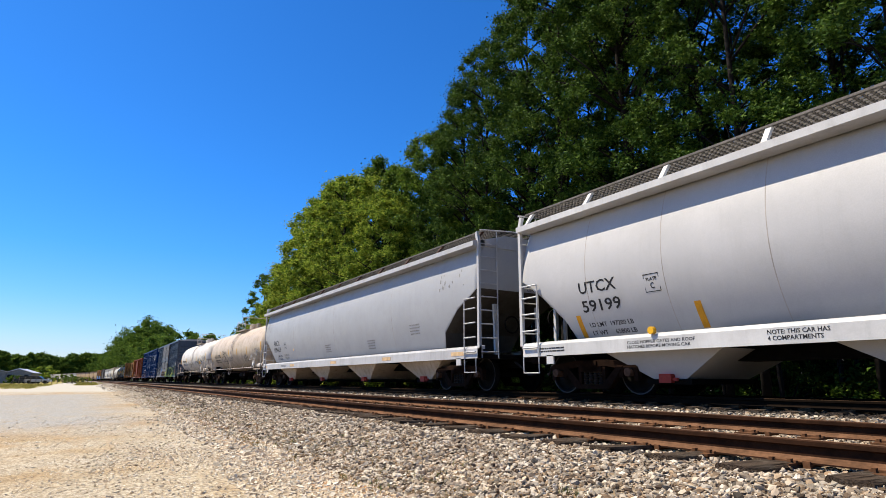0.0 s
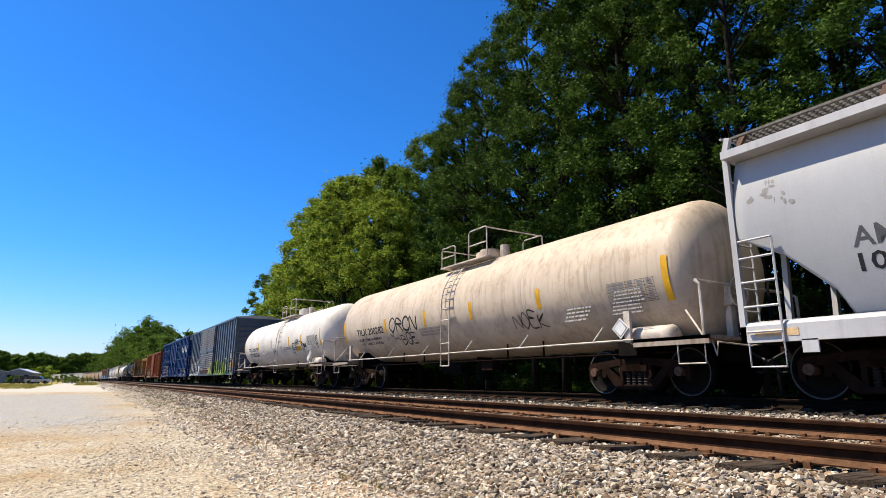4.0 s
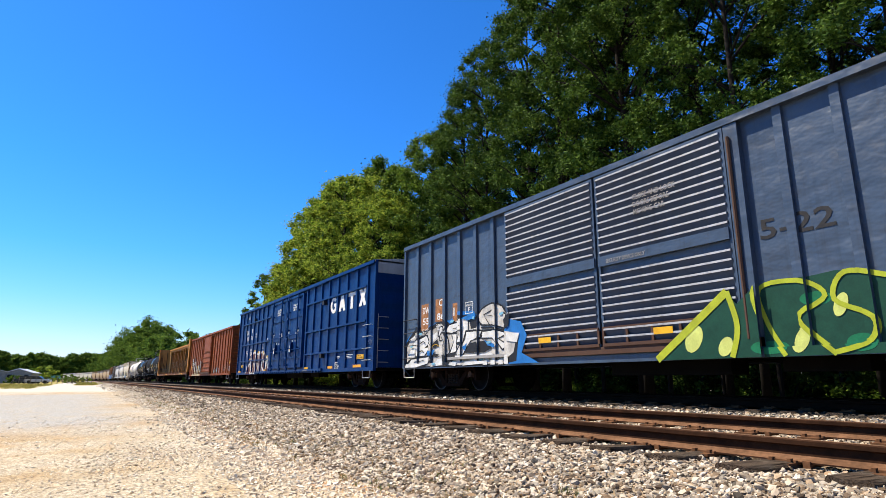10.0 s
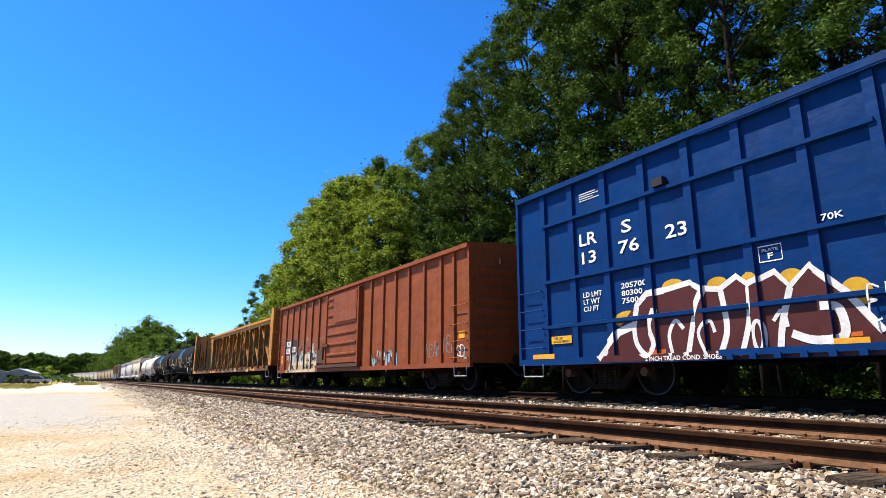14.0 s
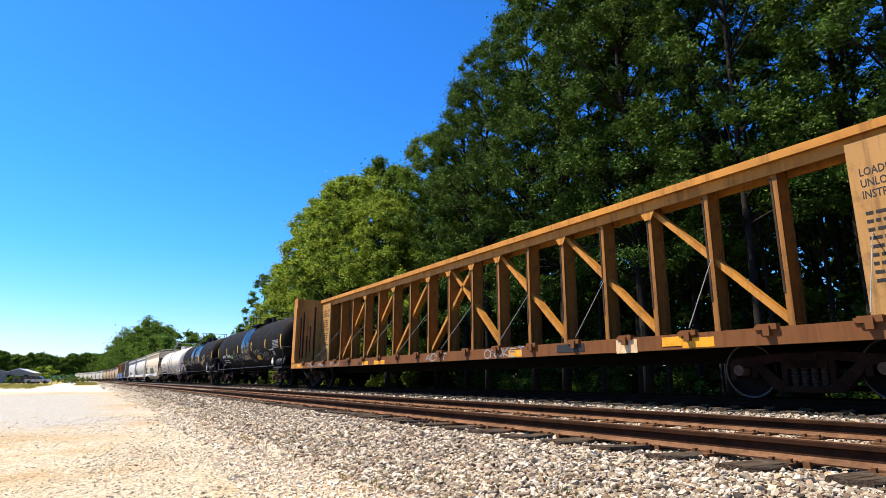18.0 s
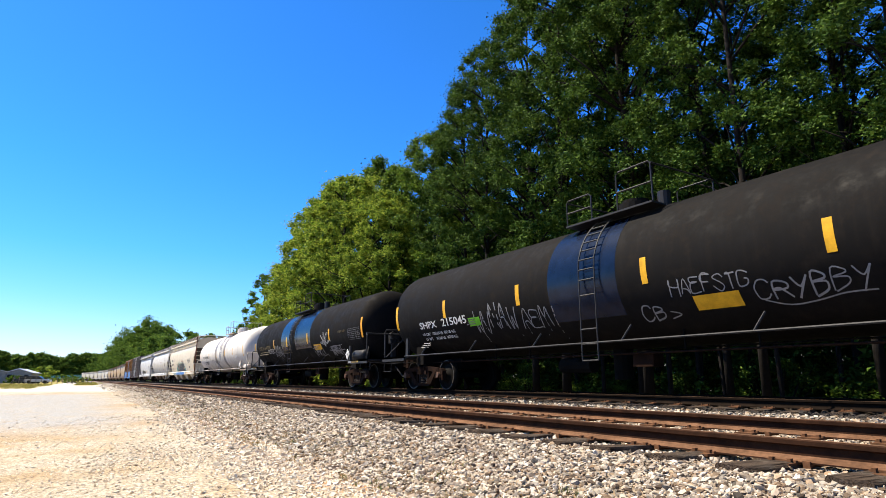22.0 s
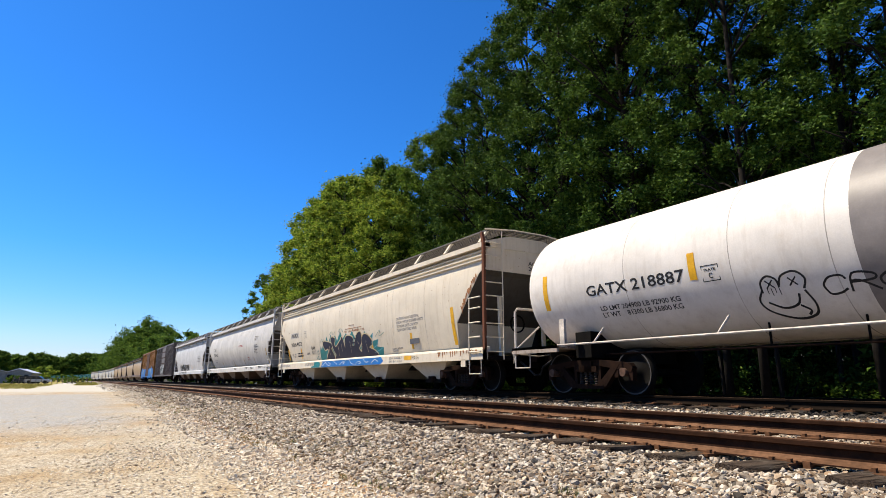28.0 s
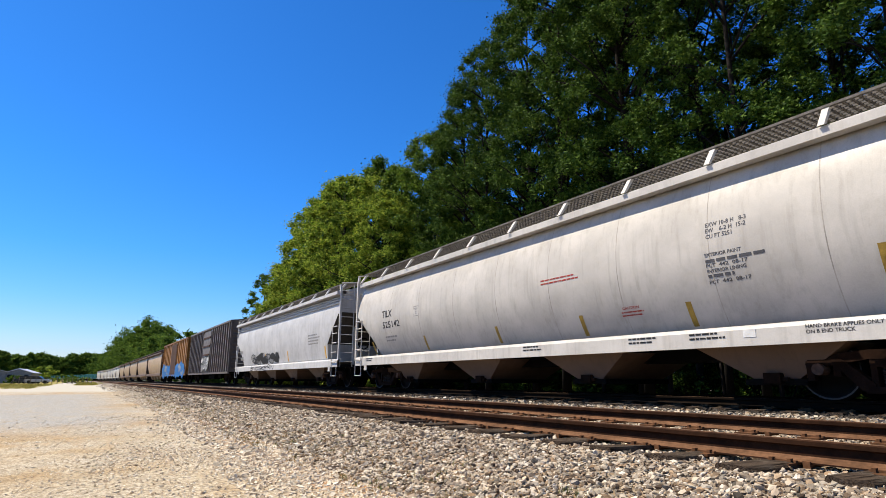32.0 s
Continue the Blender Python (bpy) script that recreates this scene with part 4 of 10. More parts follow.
        if not far:
            part("gate", boxes([(cx - b - 0.14, cx + b + 0.14, -1.0, 1.0, 0.21, 0.31)]), M_UNDER, ch)
            part("gate_crank", boxes([(cx - 0.13, cx + 0.13, -1.10, -0.98, 0.24, 0.40), (cx + 0.13, cx + 0.22, -1.06, -0.98, 0.27, 0.33)]), gate_mat or M_TRUCK, ch)
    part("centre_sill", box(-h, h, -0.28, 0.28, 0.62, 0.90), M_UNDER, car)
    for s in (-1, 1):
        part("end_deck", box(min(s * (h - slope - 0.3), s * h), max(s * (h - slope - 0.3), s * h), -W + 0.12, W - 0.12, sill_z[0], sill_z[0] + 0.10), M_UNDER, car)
        for sy in ((-1,) if far else (-1, 1)):
            ztop = top + 0.12
            prof = [(s * h, sill_z[0]), (s * (h - 0.09), sill_z[0]), (s * (h - 0.09), ztop - 0.02), (s * (h - 0.17), ztop + 0.24), (s * (h - 0.08), ztop + 0.27), (s * h, ztop)]
            part("end_post", prism(prof, "y", min(sy * W, sy * (W - 0.075)), max(sy * W, sy * (W - 0.075))), post_right if (post_right and s > 0 and sy < 0) else post_mat, car)
        if not far:
            for q in (-0.75, 0.75):
                part("end_brace", tube([(s * (h - 0.35), q, sill_z[0] + 0.1), (s * (h - 0.40), q, min(knees) - 0.15)], 0.06, 4), post_mat, car)
            part("brake_wheel", revolve_y([(0.20, 0.0), (0.24, 0.02), (0.24, -0.02), (0.20, 0.0)], 0, 1, 16), M_UNDER, car).matrix_basis = pose(s * (h - 0.02), -0.45, 1.75, 0, 0, 90)
            xa, xb = (h - 0.66, h - 0.13) if s > 0 else (-h + 0.13, -h + 0.66)
            out = xa if s > 0 else xb
            part("ladder", tubes([[(out, -W - 0.03, sill_z[0]), (out, -W - 0.03, 2.42)]] + [[(xa, -W - 0.04, z), (xb, -W - 0.04, z)] for z in (1.0, 1.38, 1.76, 2.14, 2.42)], 0.020, 5), post_mat, car)
            stirrup(car, xa, xb, -W - 0.02, sill_z[0], 0.36, post_mat)
            part("end_ladder", tubes([[(s * (h + 0.02), -W + 0.60, sill_z[0]), (s * (h + 0.02), -W + 0.60, H + 0.05)]] + [[(s * (h + 0.02), -W + 0.05, 1.0 + 0.36 * i), (s * (h + 0.02), -W + 0.60, 1.0 + 0.36 * i)] for i in range(9)], 0.018, 5), post_mat, car)
            panel(car, "jack_pad", s * (h - 1.0) - 0.11, s * (h - 1.0) + 0.11, sill_z[0] - 0.17, sill_z[0] + 0.02, sill, -W + 0.03, 0.03)
    if rail:
        zr = top + walk
        for s in (-1, 1):
            ya, yb = (-W + 0.28, -W + 0.86) if s < 0 else (W - 0.86, W - 0.28)
            if far:
                part("roof_walk", box(-h, h, ya, yb, zr - 0.03, zr), M_GRATE, car)
            else:
                part("roof_walk", grating_bm(-h, h, ya, yb, zr), M_GRATE, car, "open steel grating roof walk")
        k = 11 if not far else 6
        for i in range(k):
            x = -h + 0.25 + (2 * h - 0.5) * i / (k - 1)
            shared_part(("bracket", (bracket_mat or sill).name, round(walk, 2), round(H, 2), round(top, 2)), "walk_bracket", lambda: prism([(-W + 0.02, top + 0.13), (-W + 0.09, top + 0.15), (-W + 0.34, zr - 0.03), (-W + 0.26, zr - 0.03)], "x", -0.05, 0.05), bracket_mat or sill, car, Matrix.Translation((x, 0, 0)))
        if not far:
            for s in (-1, 1):
                a, b = sorted((s * (h - 0.42), s * (h + 0.06)))
                part("cross_walk", grating_bm(a, b, -W + 0.86, W - 0.86, zr), M_GRATE, car, "open steel grating across the roof end")
                part("cross_walk_rail", tube([(s * (h + 0.02), -W + 0.05, zr - 0.05), (s * (h + 0.02), -0.5, zr + 0.03), (s * (h + 0.02), 0.5, zr + 0.03), (s * (h + 0.02), W - 0.05, zr - 0.05)], 0.022, 5), post_mat, car)
        part("walk_edge", boxes([(-h, h, -W + 0.24, -W + 0.28, zr - 0.03, zr + 0.01)]), M_GRATE, car)
    for x in seams:
        sec = section(0, z0)[: n + 1]
        shared_part(("seam", round(bulge, 2), round(H, 2), shell.name), "weld_seam", lambda: loft([[(dx, p[1] - d, p[2]) for p in sec] for dx, d in ((-0.011, -0.001), (-0.007, 0.0008), (0.007, 0.0008), (0.011, -0.001))], closed=False, caps=False), M_SEAM, car, Matrix.Translation((x, 0, 0)), "", True)
    trucks(car, h - 1.75, far)
    coupler(car, h)
    return car, side_y


def tank_car(L, R, zc, shell, rail_mat, label, head=0.55, inset=0.28, far=False, xoff=0.0, bands=(), group="cars of the freight train", dome_x=0.0, top_mat=None, short=0.0):
    """A tank car: drum with domed heads, saddles, end platforms, running rail, dome with platform and ladder."""
    car = empty("tank_car", Matrix.Identity(4), label, "freight car", group)
    h = L / 2
    W = HALF_W
    xe = h - inset
    n = 96
    left = [(-xe + head - head * math.cos(a), R * max(0.03, math.sin(a)) ** 0.80) for a in [k / 9 * math.pi / 2 for k in range(10)]]
    prof = left + [(u * (xe - head) / 4, R) for u in range(-3, 4)] + [(-x, r) for x, r in left[::-1]]
    rings = [[(x + xoff, r * math.cos(k * 2 * math.pi / n), zc + r * math.sin(k * 2 * math.pi / n)) for k in range(n)] for x, r in prof]
    part("tank", loft(rings), shell, car, smooth=True)
    for x in bands:
        shared_part(("band", round(R, 2), shell.name), "weld_band", lambda: loft([[(dx, (R + d) * math.cos(k * 2 * math.pi / n), zc + (R + d) * math.sin(k * 2 * math.pi / n)) for k in range(n)] for dx, d in ((-0.010, -0.001), (-0.006, 0.0008), (0.006, 0.0008), (0.010, -0.001))], caps=False), M_SEAM, car, Matrix.Translation((x, 0, 0)), "", True)
    for s in (-1, 1):
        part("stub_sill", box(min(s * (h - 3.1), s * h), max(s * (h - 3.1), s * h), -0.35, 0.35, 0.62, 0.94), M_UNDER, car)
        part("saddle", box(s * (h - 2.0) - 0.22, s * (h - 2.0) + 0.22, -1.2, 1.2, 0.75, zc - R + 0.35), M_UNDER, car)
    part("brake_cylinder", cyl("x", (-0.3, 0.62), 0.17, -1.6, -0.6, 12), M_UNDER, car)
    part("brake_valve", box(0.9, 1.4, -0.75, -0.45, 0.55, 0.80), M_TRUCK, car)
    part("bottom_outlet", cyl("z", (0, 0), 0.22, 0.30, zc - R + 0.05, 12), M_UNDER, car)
    part("train_pipe", tube([(-h + 1.2, -0.83, 0.82), (h - 1.2, -0.83, 0.80)], 0.022, 5), M_TRUCK, car)
    for x in (-3.6, -2.2, 2.2, 3.6):
        part("pipe_hanger", box(x - 0.010, x + 0.010, -0.85, -0.81, 0.80, zc - math.sqrt(R * R - 0.64) + 0.02), M_UNDER, car)
    trucks(car, h - 1.95, far)
    coupler(car, h)
    zp = 1.02
    for s in (-1, 1):
        e = h - short if s > 0 else h
        part("end_platform", boxes([(min(s * (e - 1.55), s * e), max(s * (e - 1.55), s * e), -W, W, zp - 0.06, zp), (min(s * (e - 1.55), s * e), max(s * (e - 1.55), s * e), -W, -W + 0.06, zp - 0.14, zp)]), P_DECK if rail_mat is M_WHITE_RAIL else rail_mat, car)
        part("handrail", tube([(s * (e - 0.10), -W + 0.04, zp), (s * (e - 0.10), -W + 0.04, zp + 0.86), (s * (e - 0.18), -W + 0.04, zp + 0.93), (s * (e - 0.18), W - 0.1, zp + 0.93), (s * (e - 0.10), W - 0.04, zp + 0.86), (s * (e - 0.10), W - 0.04, zp)], 0.030, 8), rail_mat, car)
        part("brace", tube([(s * (e - 0.62), -W + 0.34, zp + 0.48), (s * (e - 0.14), -W + 0.06, zp)], 0.018), rail_mat, car)
        stirrup(car, s * (e - 0.62), s * (e - 0.10), -W + 0.03, zp - 0.06, 0.40, rail_mat)
        part("jacking_bracket", box(s * (e - 1.70) - 0.07, s * (e - 1.70) + 0.07, -W + 0.03, -W + 0.10, zp - 0.04, zp + 0.55), rail_mat, car)
        if s < 0:
            continue
        zv = zp + (0.07 if rail_mat is M_WHITE_RAIL else 0.20)
        part("air_reservoir", loft([[(s * (e - 1.35) + dx, -W + 0.36 + r * math.cos(k * math.pi / 10), zv + r * math.sin(k * math.pi / 10)) for k in range(20)] for dx, r in ((-0.52, 0.05), (-0.50, 0.14), (-0.42, 0.19), (0.42, 0.19), (0.50, 0.14), (0.52, 0.05))]), rail_mat, car, smooth=True)
        pl = part("placard_holder", prism([(s * (e - 1.84), zp + 0.03), (s * (e - 1.84) + 0.20, zp + 0.23), (s * (e - 1.84), zp + 0.43), (s * (e - 1.84) - 0.20, zp + 0.23)], "y", -W, -W + 0.015), M_TXT_WHITE, car)
        pb = bmesh.new()
        ribbon(pb, [(s * (e - 1.84), zp + 0.07), (s * (e - 1.84) + 0.16, zp + 0.23), (s * (e - 1.84), zp + 0.39), (s * (e - 1.84) - 0.16, zp + 0.23)], 0.016, lambda z: -W - 0.003, True)
        part("placard_border", pb, M_TXT_BLACK, pl)
    bw = part("brake_wheel", revolve_y([(0.25, 0.0), (0.275, 0.02), (0.275, -0.02), (0.25, 0.0)], 0, 1, 20), rail_mat, car)
    bw.matrix_basis = pose(e - 0.16, -0.30, zp + 0.82, 0, 0, 90)
    part("spokes", tubes([[(-0.26 * math.cos(a), 0, -0.26 * math.sin(a)), (0.26 * math.cos(a), 0, 0.26 * math.sin(a))] for a in (0.3, 1.35, 2.4)], 0.014, 5), rail_mat, bw)
    part("brake_housing", box(e - 0.46, e - 0.20, -0.50, -0.12, zp + 0.58, zp + 1.0, bevel=0.05), rail_mat, car)
    part("brake_stand", boxes([(e - 0.40, e - 0.28, -0.40, -0.24, zp, zp + 0.60)]), rail_mat, car)
    part("brake_chain", tube([(e - 0.24, -0.2, zp + 0.6), (e - 0.30, -0.15, zp)], 0.02, 5), M_TRUCK, car)
    for s in (-1, 1):
        e = h - short if s > 0 else h
        part("uncoupling_lever", tube([(s * (e - 0.02), -W + 0.12, zp - 0.10), (s * (e + 0.06), -W + 0.10, zp - 0.34), (s * (e + 0.08), -W + 0.12, zp - 0.12), (s * (e + 0.12), -0.6, zp - 0.16), (s * (e + 0.25), -0.12, zp - 0.10)], 0.016, 5), rail_mat, car)
    for sy in (-1, 1):
        part("running_rail", tube([(-h + 1.55, sy * (W - 0.03), zp + 0.0), (h - 1.55, sy * (W - 0.03), zp + 0.0)], 0.022), rail_mat, car)
        k = 6
        for i in range(k):
            x = -h + 2.6 + (2 * h - 5.2) * i / (k - 1)
            shared_part(("railbr", sy, rail_mat.name, round(R, 2)), "rail_bracket", lambda: tube([(0.12, sy * (R * 0.93), zp + 0.30), (0, sy * (W - 0.04), zp)], 0.02, 5), rail_mat, car, Matrix.Translation((x, 0, 0)))
    zt = zc + R
    dome_mat = top_mat or (M_BLACK if "black" in shell.name else rail_mat)
    ladder_x = dome_x
    dome_x = dome_x + 0.15
    dm = part("dome", cyl("z", (dome_x, 0), 0.42, zt - 0.12, zt + 0.28, 20), shell, car)
    part("manway_lid", cyl("z", (dome_x, 0), 0.30, zt + 0.28, zt + 0.38, 16), shell, dm)
    part("valve", cyl("z", (dome_x + 0.75, 0), 0.14, zt - 0.05, zt + 0.40, 12), dome_mat, car)
    for s in (-1, 1):
        part("dome_platform", box(dome_x - 1.15, dome_x + 1.25, s * 0.85 - 0.22, s * 0.85 + 0.22, zt - 0.14, zt - 0.10), rail_mat, car)
    for s in (-1, 1):
        rl = []
        y = s * 1.02
        rl.append([(dome_x - 1.15, y, zt - 0.12), (dome_x - 1.15, y, zt + 0.44), (dome_x - 1.10, y, zt + 0.50), (dome_x - 0.45, y, zt + 0.50), (dome_x - 0.38, y, zt + 0.44), (dome_x - 0.38, y, zt - 0.12)])
        rl.append([(dome_x + 0.35, y, zt - 0.12), (dome_x + 0.35, y, zt + 0.68), (dome_x + 0.42, y, zt + 0.74), (dome_x + 1.20, y, zt + 0.74), (dome_x + 1.25, y, zt + 0.68), (dome_x + 1.25, y, zt - 0.12)])
        part("dome_rail", tubes([rl[0], [(dome_x - 1.15, y, zt + 0.20), (dome_x - 0.38, y, zt + 0.20)]], 0.020, 5), dome_mat, car)
        part("dome_rail", tubes([rl[1], [(dome_x + 0.35, y, zt + 0.30), (dome_x + 1.25, y, zt + 0.30)]], 0.020, 5), dome_mat, car)
    for x, zz in ((-1.15, 0.46), (1.25, 0.70)):
        rl = [(dome_x + x, -1.02, zt + zz), (dome_x + x, 1.02, zt + zz)]
        part("dome_crossrail", tube(rl, 0.020, 5), dome_mat, car)
    arc = [(-(R + 0.10) * math.sin(a), zc + (R + 0.10) * math.cos(a)) for a in [0.5 + i * 0.14 for i in range(9)]]
    arc = [(max(y, -W + 0.02), z) for y, z in arc]
    lo = [(-W + 0.02, zc - 0.4), (-W + 0.02, zp - 0.35)]
    pts = arc + lo
    lines = [[(ladder_x + dx, y, z) for y, z in pts] for dx in (-0.22, 0.22)]
    for y, z in arc[::1] + [(-W + 0.02, zc - 0.4), (-W + 0.02, 1.3), (-W + 0.02, zp - 0.02), (-W + 0.02, zp - 0.35)]:
        lines.append([(ladder_x - 0.22, y, z), (ladder_x + 0.22, y, z)])
    part("side_ladder", tubes(lines, 0.017, 5), top_mat or rail_mat, car)
    return car


def tank_patch(car, name, x0, x1, z0, z1, R, zc, material, off=0.005):
    """A painted or stuck-on patch that follows the drum."""
    a0, a1 = (math.asin(max(-0.995, min(0.995, (z - zc) / R))) for z in (z0, z1))
    n = max(2, math.ceil((a1 - a0) / radians(2.0)))
    rows = []
    for i in range(n + 1):
        a = a0 + (a1 - a0) * i / n
        rows.append([(x0, -math.cos(a) * (R + off), zc + math.sin(a) * (R + off)), (x1, -math.cos(a) * (R + off), zc + math.sin(a) * (R + off))])
    return part(name, loft(rows, closed=False, caps=False), material, car, smooth=True)


def centerbeam_car(L, H, paintm, label):
    """A centre-beam flat car: deck, bulkheads at the ends, paired posts with braces and a top chord."""
    car = empty("centerbeam_car", Matrix.Identity(4), label, "freight car", "cars of the freight train")
    h = L / 2
    W = HALF_W
    for s in (-1, 1):
        part("side_sill", box(-h, h, min(s * W, s * (W - 0.12)), max(s * W, s * (W - 0.12)), 0.80, 1.06), P_BEAMSILL, car)
    part("deck", boxes([(-h, h, -W + 0.12, W - 0.12, 0.94, 1.04), (-h + 0.3, h - 0.3, -0.3, 0.3, 0.60, 0.94)]), M_UNDER, car)
    part("top_chord", box(-h + 0.1, h - 0.1, -0.34, 0.34, H - 0.15, H), paintm, car)
    for s in (-1, 1):
        part("chord_web", box(-h + 0.1, h - 0.1, s * 0.22 - 0.02, s * 0.22 + 0.02, H - 0.36, H - 0.15), paintm, car)
    for s in (-1, 1):
        b = part("bulkhead", boxes([(min(s * (h - 0.30), s * (h - 0.36)), max(s * (h - 0.30), s * (h - 0.36)), -W + 0.10, W - 0.10, 1.04, H)]), P_BULK, car, "stained ochre end sheet")
        for q in (-1, 1):
            part("bulkhead_post", box(min(s * h, s * (h - 0.5)), max(s * h, s * (h - 0.5)), q * W - (0.0 if q < 0 else 0.10), q * W + (0.10 if q < 0 else 0), 0.80, H + 0.02), paintm, b)
        part("bulkhead_rib", boxes([(min(s * (h - 0.06), s * (h - 0.30)), max(s * (h - 0.06), s * (h - 0.30)), -W + 0.10, W - 0.10, z, z + 0.09) for z in (1.35, 2.1, 2.85, 3.6, H - 0.10)] + [(min(s * (h - 0.08), s * (h - 0.30)), max(s * (h - 0.08), s * (h - 0.30)), q - 0.05, q + 0.05, 1.04, H - 0.10) for q in (-0.55, 0.55)]), paintm, b)
    k = 18
    xs = [-11.5 + 23.0 * i / (k - 1) for i in range(k)]
    for i, x in enumerate(xs):
        shared_part(("cbpost", round(H, 2)), "post", lambda: boxes([(-0.058, 0.058, -0.19, -0.15, 1.04, H - 0.16), (-0.058, 0.058, 0.15, 0.19, 1.04, H - 0.16), (-0.03, 0.03, -0.15, 0.15, 1.04, H - 0.16)]), P_POST, car, Matrix.Translation((x, 0, 0)))
        wear = part("wear_strip", boxes([(x - 0.066, x - 0.03, -0.200, -0.10, 1.75, H - 0.40)]), M_POSTDARK, car)
    for s, first in ((1, 8), (-1, 9)):
        i = first
        while 0 <= i + 2 * s < k:
            a, b = Vector((xs[i], 0, H - 0.32)), Vector((xs[i + 2 * s], 0, 1.20))
            d = (b - a).normalized()
            nrm = Vector((-d.z, 0, d.x)) * 0.052
            poly = [(a + nrm), (a - nrm), (b - nrm), (b + nrm)]
            part("brace", prism([(p.x, p.z) for p in poly], "y", -0.10, 0.10), paintm, car)
            shared_part(("gusset", round(H, 2)), "gusset", lambda: prism([(-0.20, H - 0.06), (0.20, H - 0.06), (0.20, H - 0.34), (0.08, H - 0.55), (-0.08, H - 0.55), (-0.20, H - 0.34)], "y", -0.225, -0.205), paintm, car, Matrix.Translation((xs[i], 0, 0)))
            i += 2 * s
    for x in xs:
        shared_part("winch", "winch", lambda: boxes([(-0.15, 0.15, -W - 0.05, -W + 0.06, 1.02, 1.11), (-0.05, 0.05, -W - 0.08, -W, 0.93, 1.08), (-0.20, -0.15, -W - 0.03, -W + 0.03, 1.03, 1.09)]), P_BEAMSILL, car, Matrix.Translation((x + 0.35, 0, 0)))
    for x in xs[1::2]:
        part("tie_down_cable", tube([(x + 0.35, -W + 0.02, 1.15), (x + 0.03, -0.215, 2.55)], 0.009, 4), M_TXT_GREY, car)
    trucks(car, h - 2.3)
    coupler(car, h)
    return car


# ---- the train ----
M_GRATE = plain("grating_steel", (0.17, 0.155, 0.14), 0.7, 0.3, 0.35, 10)
P_LGREY = paint("light_grey_paint", (0.57, 0.565, 0.56), streak=0.06, blotch=0.05, fade=0.05)
P_AMGREY = paint("cool_grey_paint", (0.46, 0.47, 0.485), streak=0.05, blotch=0.05, fade=0.04)
P_AMSILL = paint("pale_grey_paint", (0.55, 0.55, 0.56), streak=0.2, blotch=0.15)
P_TANKTAN = paint("cream_tank_paint", (0.66, 0.545, 0.415), dirt=(0.20, 0.12, 0.065), streak=0.5, blotch=0.42)
P_TANKWHITE = paint("white_tank_paint", (0.78, 0.73, 0.66), dirt=(0.26, 0.17, 0.09), streak=0.22, blotch=0.16)
P_DKBLUE = paint("slate_blue_paint", (0.052, 0.080, 0.13), dirt=(0.025, 0.025, 0.03), streak=0.4, blotch=0.3, rough=0.34, spec=0.35, dent=0.5)
P_BLUE = paint("royal_blue_paint", (0.0008, 0.032, 0.145), dirt=(0.0008, 0.012, 0.05), streak=0.4, blotch=0.3, rough=0.38, spec=0.10, dent=0.22)
P_BROWN = paint("red_brown_paint", (0.245, 0.062, 0.017), dirt=(0.07, 0.021, 0.009), streak=0.45, blotch=0.4, rough=0.55, dent=0.4)
P_YELLOW = paint("ochre_paint", (0.52, 0.23, 0.04), dirt=(0.13, 0.045, 0.014), streak=0.65, blotch=0.5, rough=0.55, rust=0.4)
P_POST = paint("rusty_post_paint", (0.34, 0.145, 0.03), dirt=(0.045, 0.022, 0.012), streak=0.85, blotch=0.8, rough=0.6, rust=0.6)
P_BEAMSILL = paint("rusty_ochre_sill_paint", (0.17, 0.066, 0.02), dirt=(0.10, 0.036, 0.012), streak=0.7, blotch=0.7, rough=0.6, rust=0.5)
P_BULK = paint("stained_ochre_sheet", (0.47, 0.25, 0.075), dirt=(0.05, 0.03, 0.018), streak=0.8, blotch=0.5, rough=0.6, rust=0.3)
P_BOARD = paint("stained_brown_board", (0.46, 0.25, 0.085), dirt=(0.05, 0.025, 0.014), streak=0.7, blotch=0.6, rough=0.6)
P_SUNLIP = paint("sunlit_slate_lip", (0.46, 0.47, 0.50), dirt=(0.10, 0.10, 0.12), streak=0.7, blotch=0.5, rough=0.4)
P_BLKTANK = paint("black_tank_paint", (0.0100, 0.0094, 0.009), dirt=(0.024, 0.019, 0.015), streak=0.4, blotch=0.4, rough=0.66, spec=0.05)
P_RUSTPOST = paint("rust_brown_post", (0.17, 0.065, 0.035), dirt=(0.06, 0.03, 0.02), streak=0.5, blotch=0.5, rough=0.7)
# dark colour for the hoppers' end slopes: shade painted in
P_ENDSHADE = paint("end_slope_shade", (0.085, 0.08, 0.076), dirt=(0.05, 0.035, 0.025), streak=0.5, blotch=0.5, rough=0.8)
P_CREAM = paint("cream_hopper_paint", (0.76, 0.67, 0.52), dirt=(0.32, 0.19, 0.09), streak=0.25, blotch=0.16, rust=0.2, fade=0.08)
P_TLGREY = paint("warm_grey_paint", (0.62, 0.585, 0.53), dirt=(0.22, 0.19, 0.15), streak=0.3, blotch=0.2)
P_WHITE = paint("white_hopper_paint", (0.64, 0.63, 0.62), streak=0.22, blotch=0.15)
P_GBOX = paint("grey_boxcar_paint", (0.18, 0.15, 0.135), dirt=(0.08, 0.05, 0.04), streak=0.5, blotch=0.4)
P_OBOX = paint("ochre_boxcar_paint", (0.35, 0.16, 0.04), dirt=(0.12, 0.06, 0.03), streak=0.5, blotch=0.4)
P_TAN = paint("tan_hopper_paint", (0.52, 0.37, 0.23), dirt=(0.20, 0.13, 0.08), streak=0.4, blotch=0.25)
P_TEAL = paint("teal_paint", (0.012, 0.16, 0.17), streak=0.3, blotch=0.2)
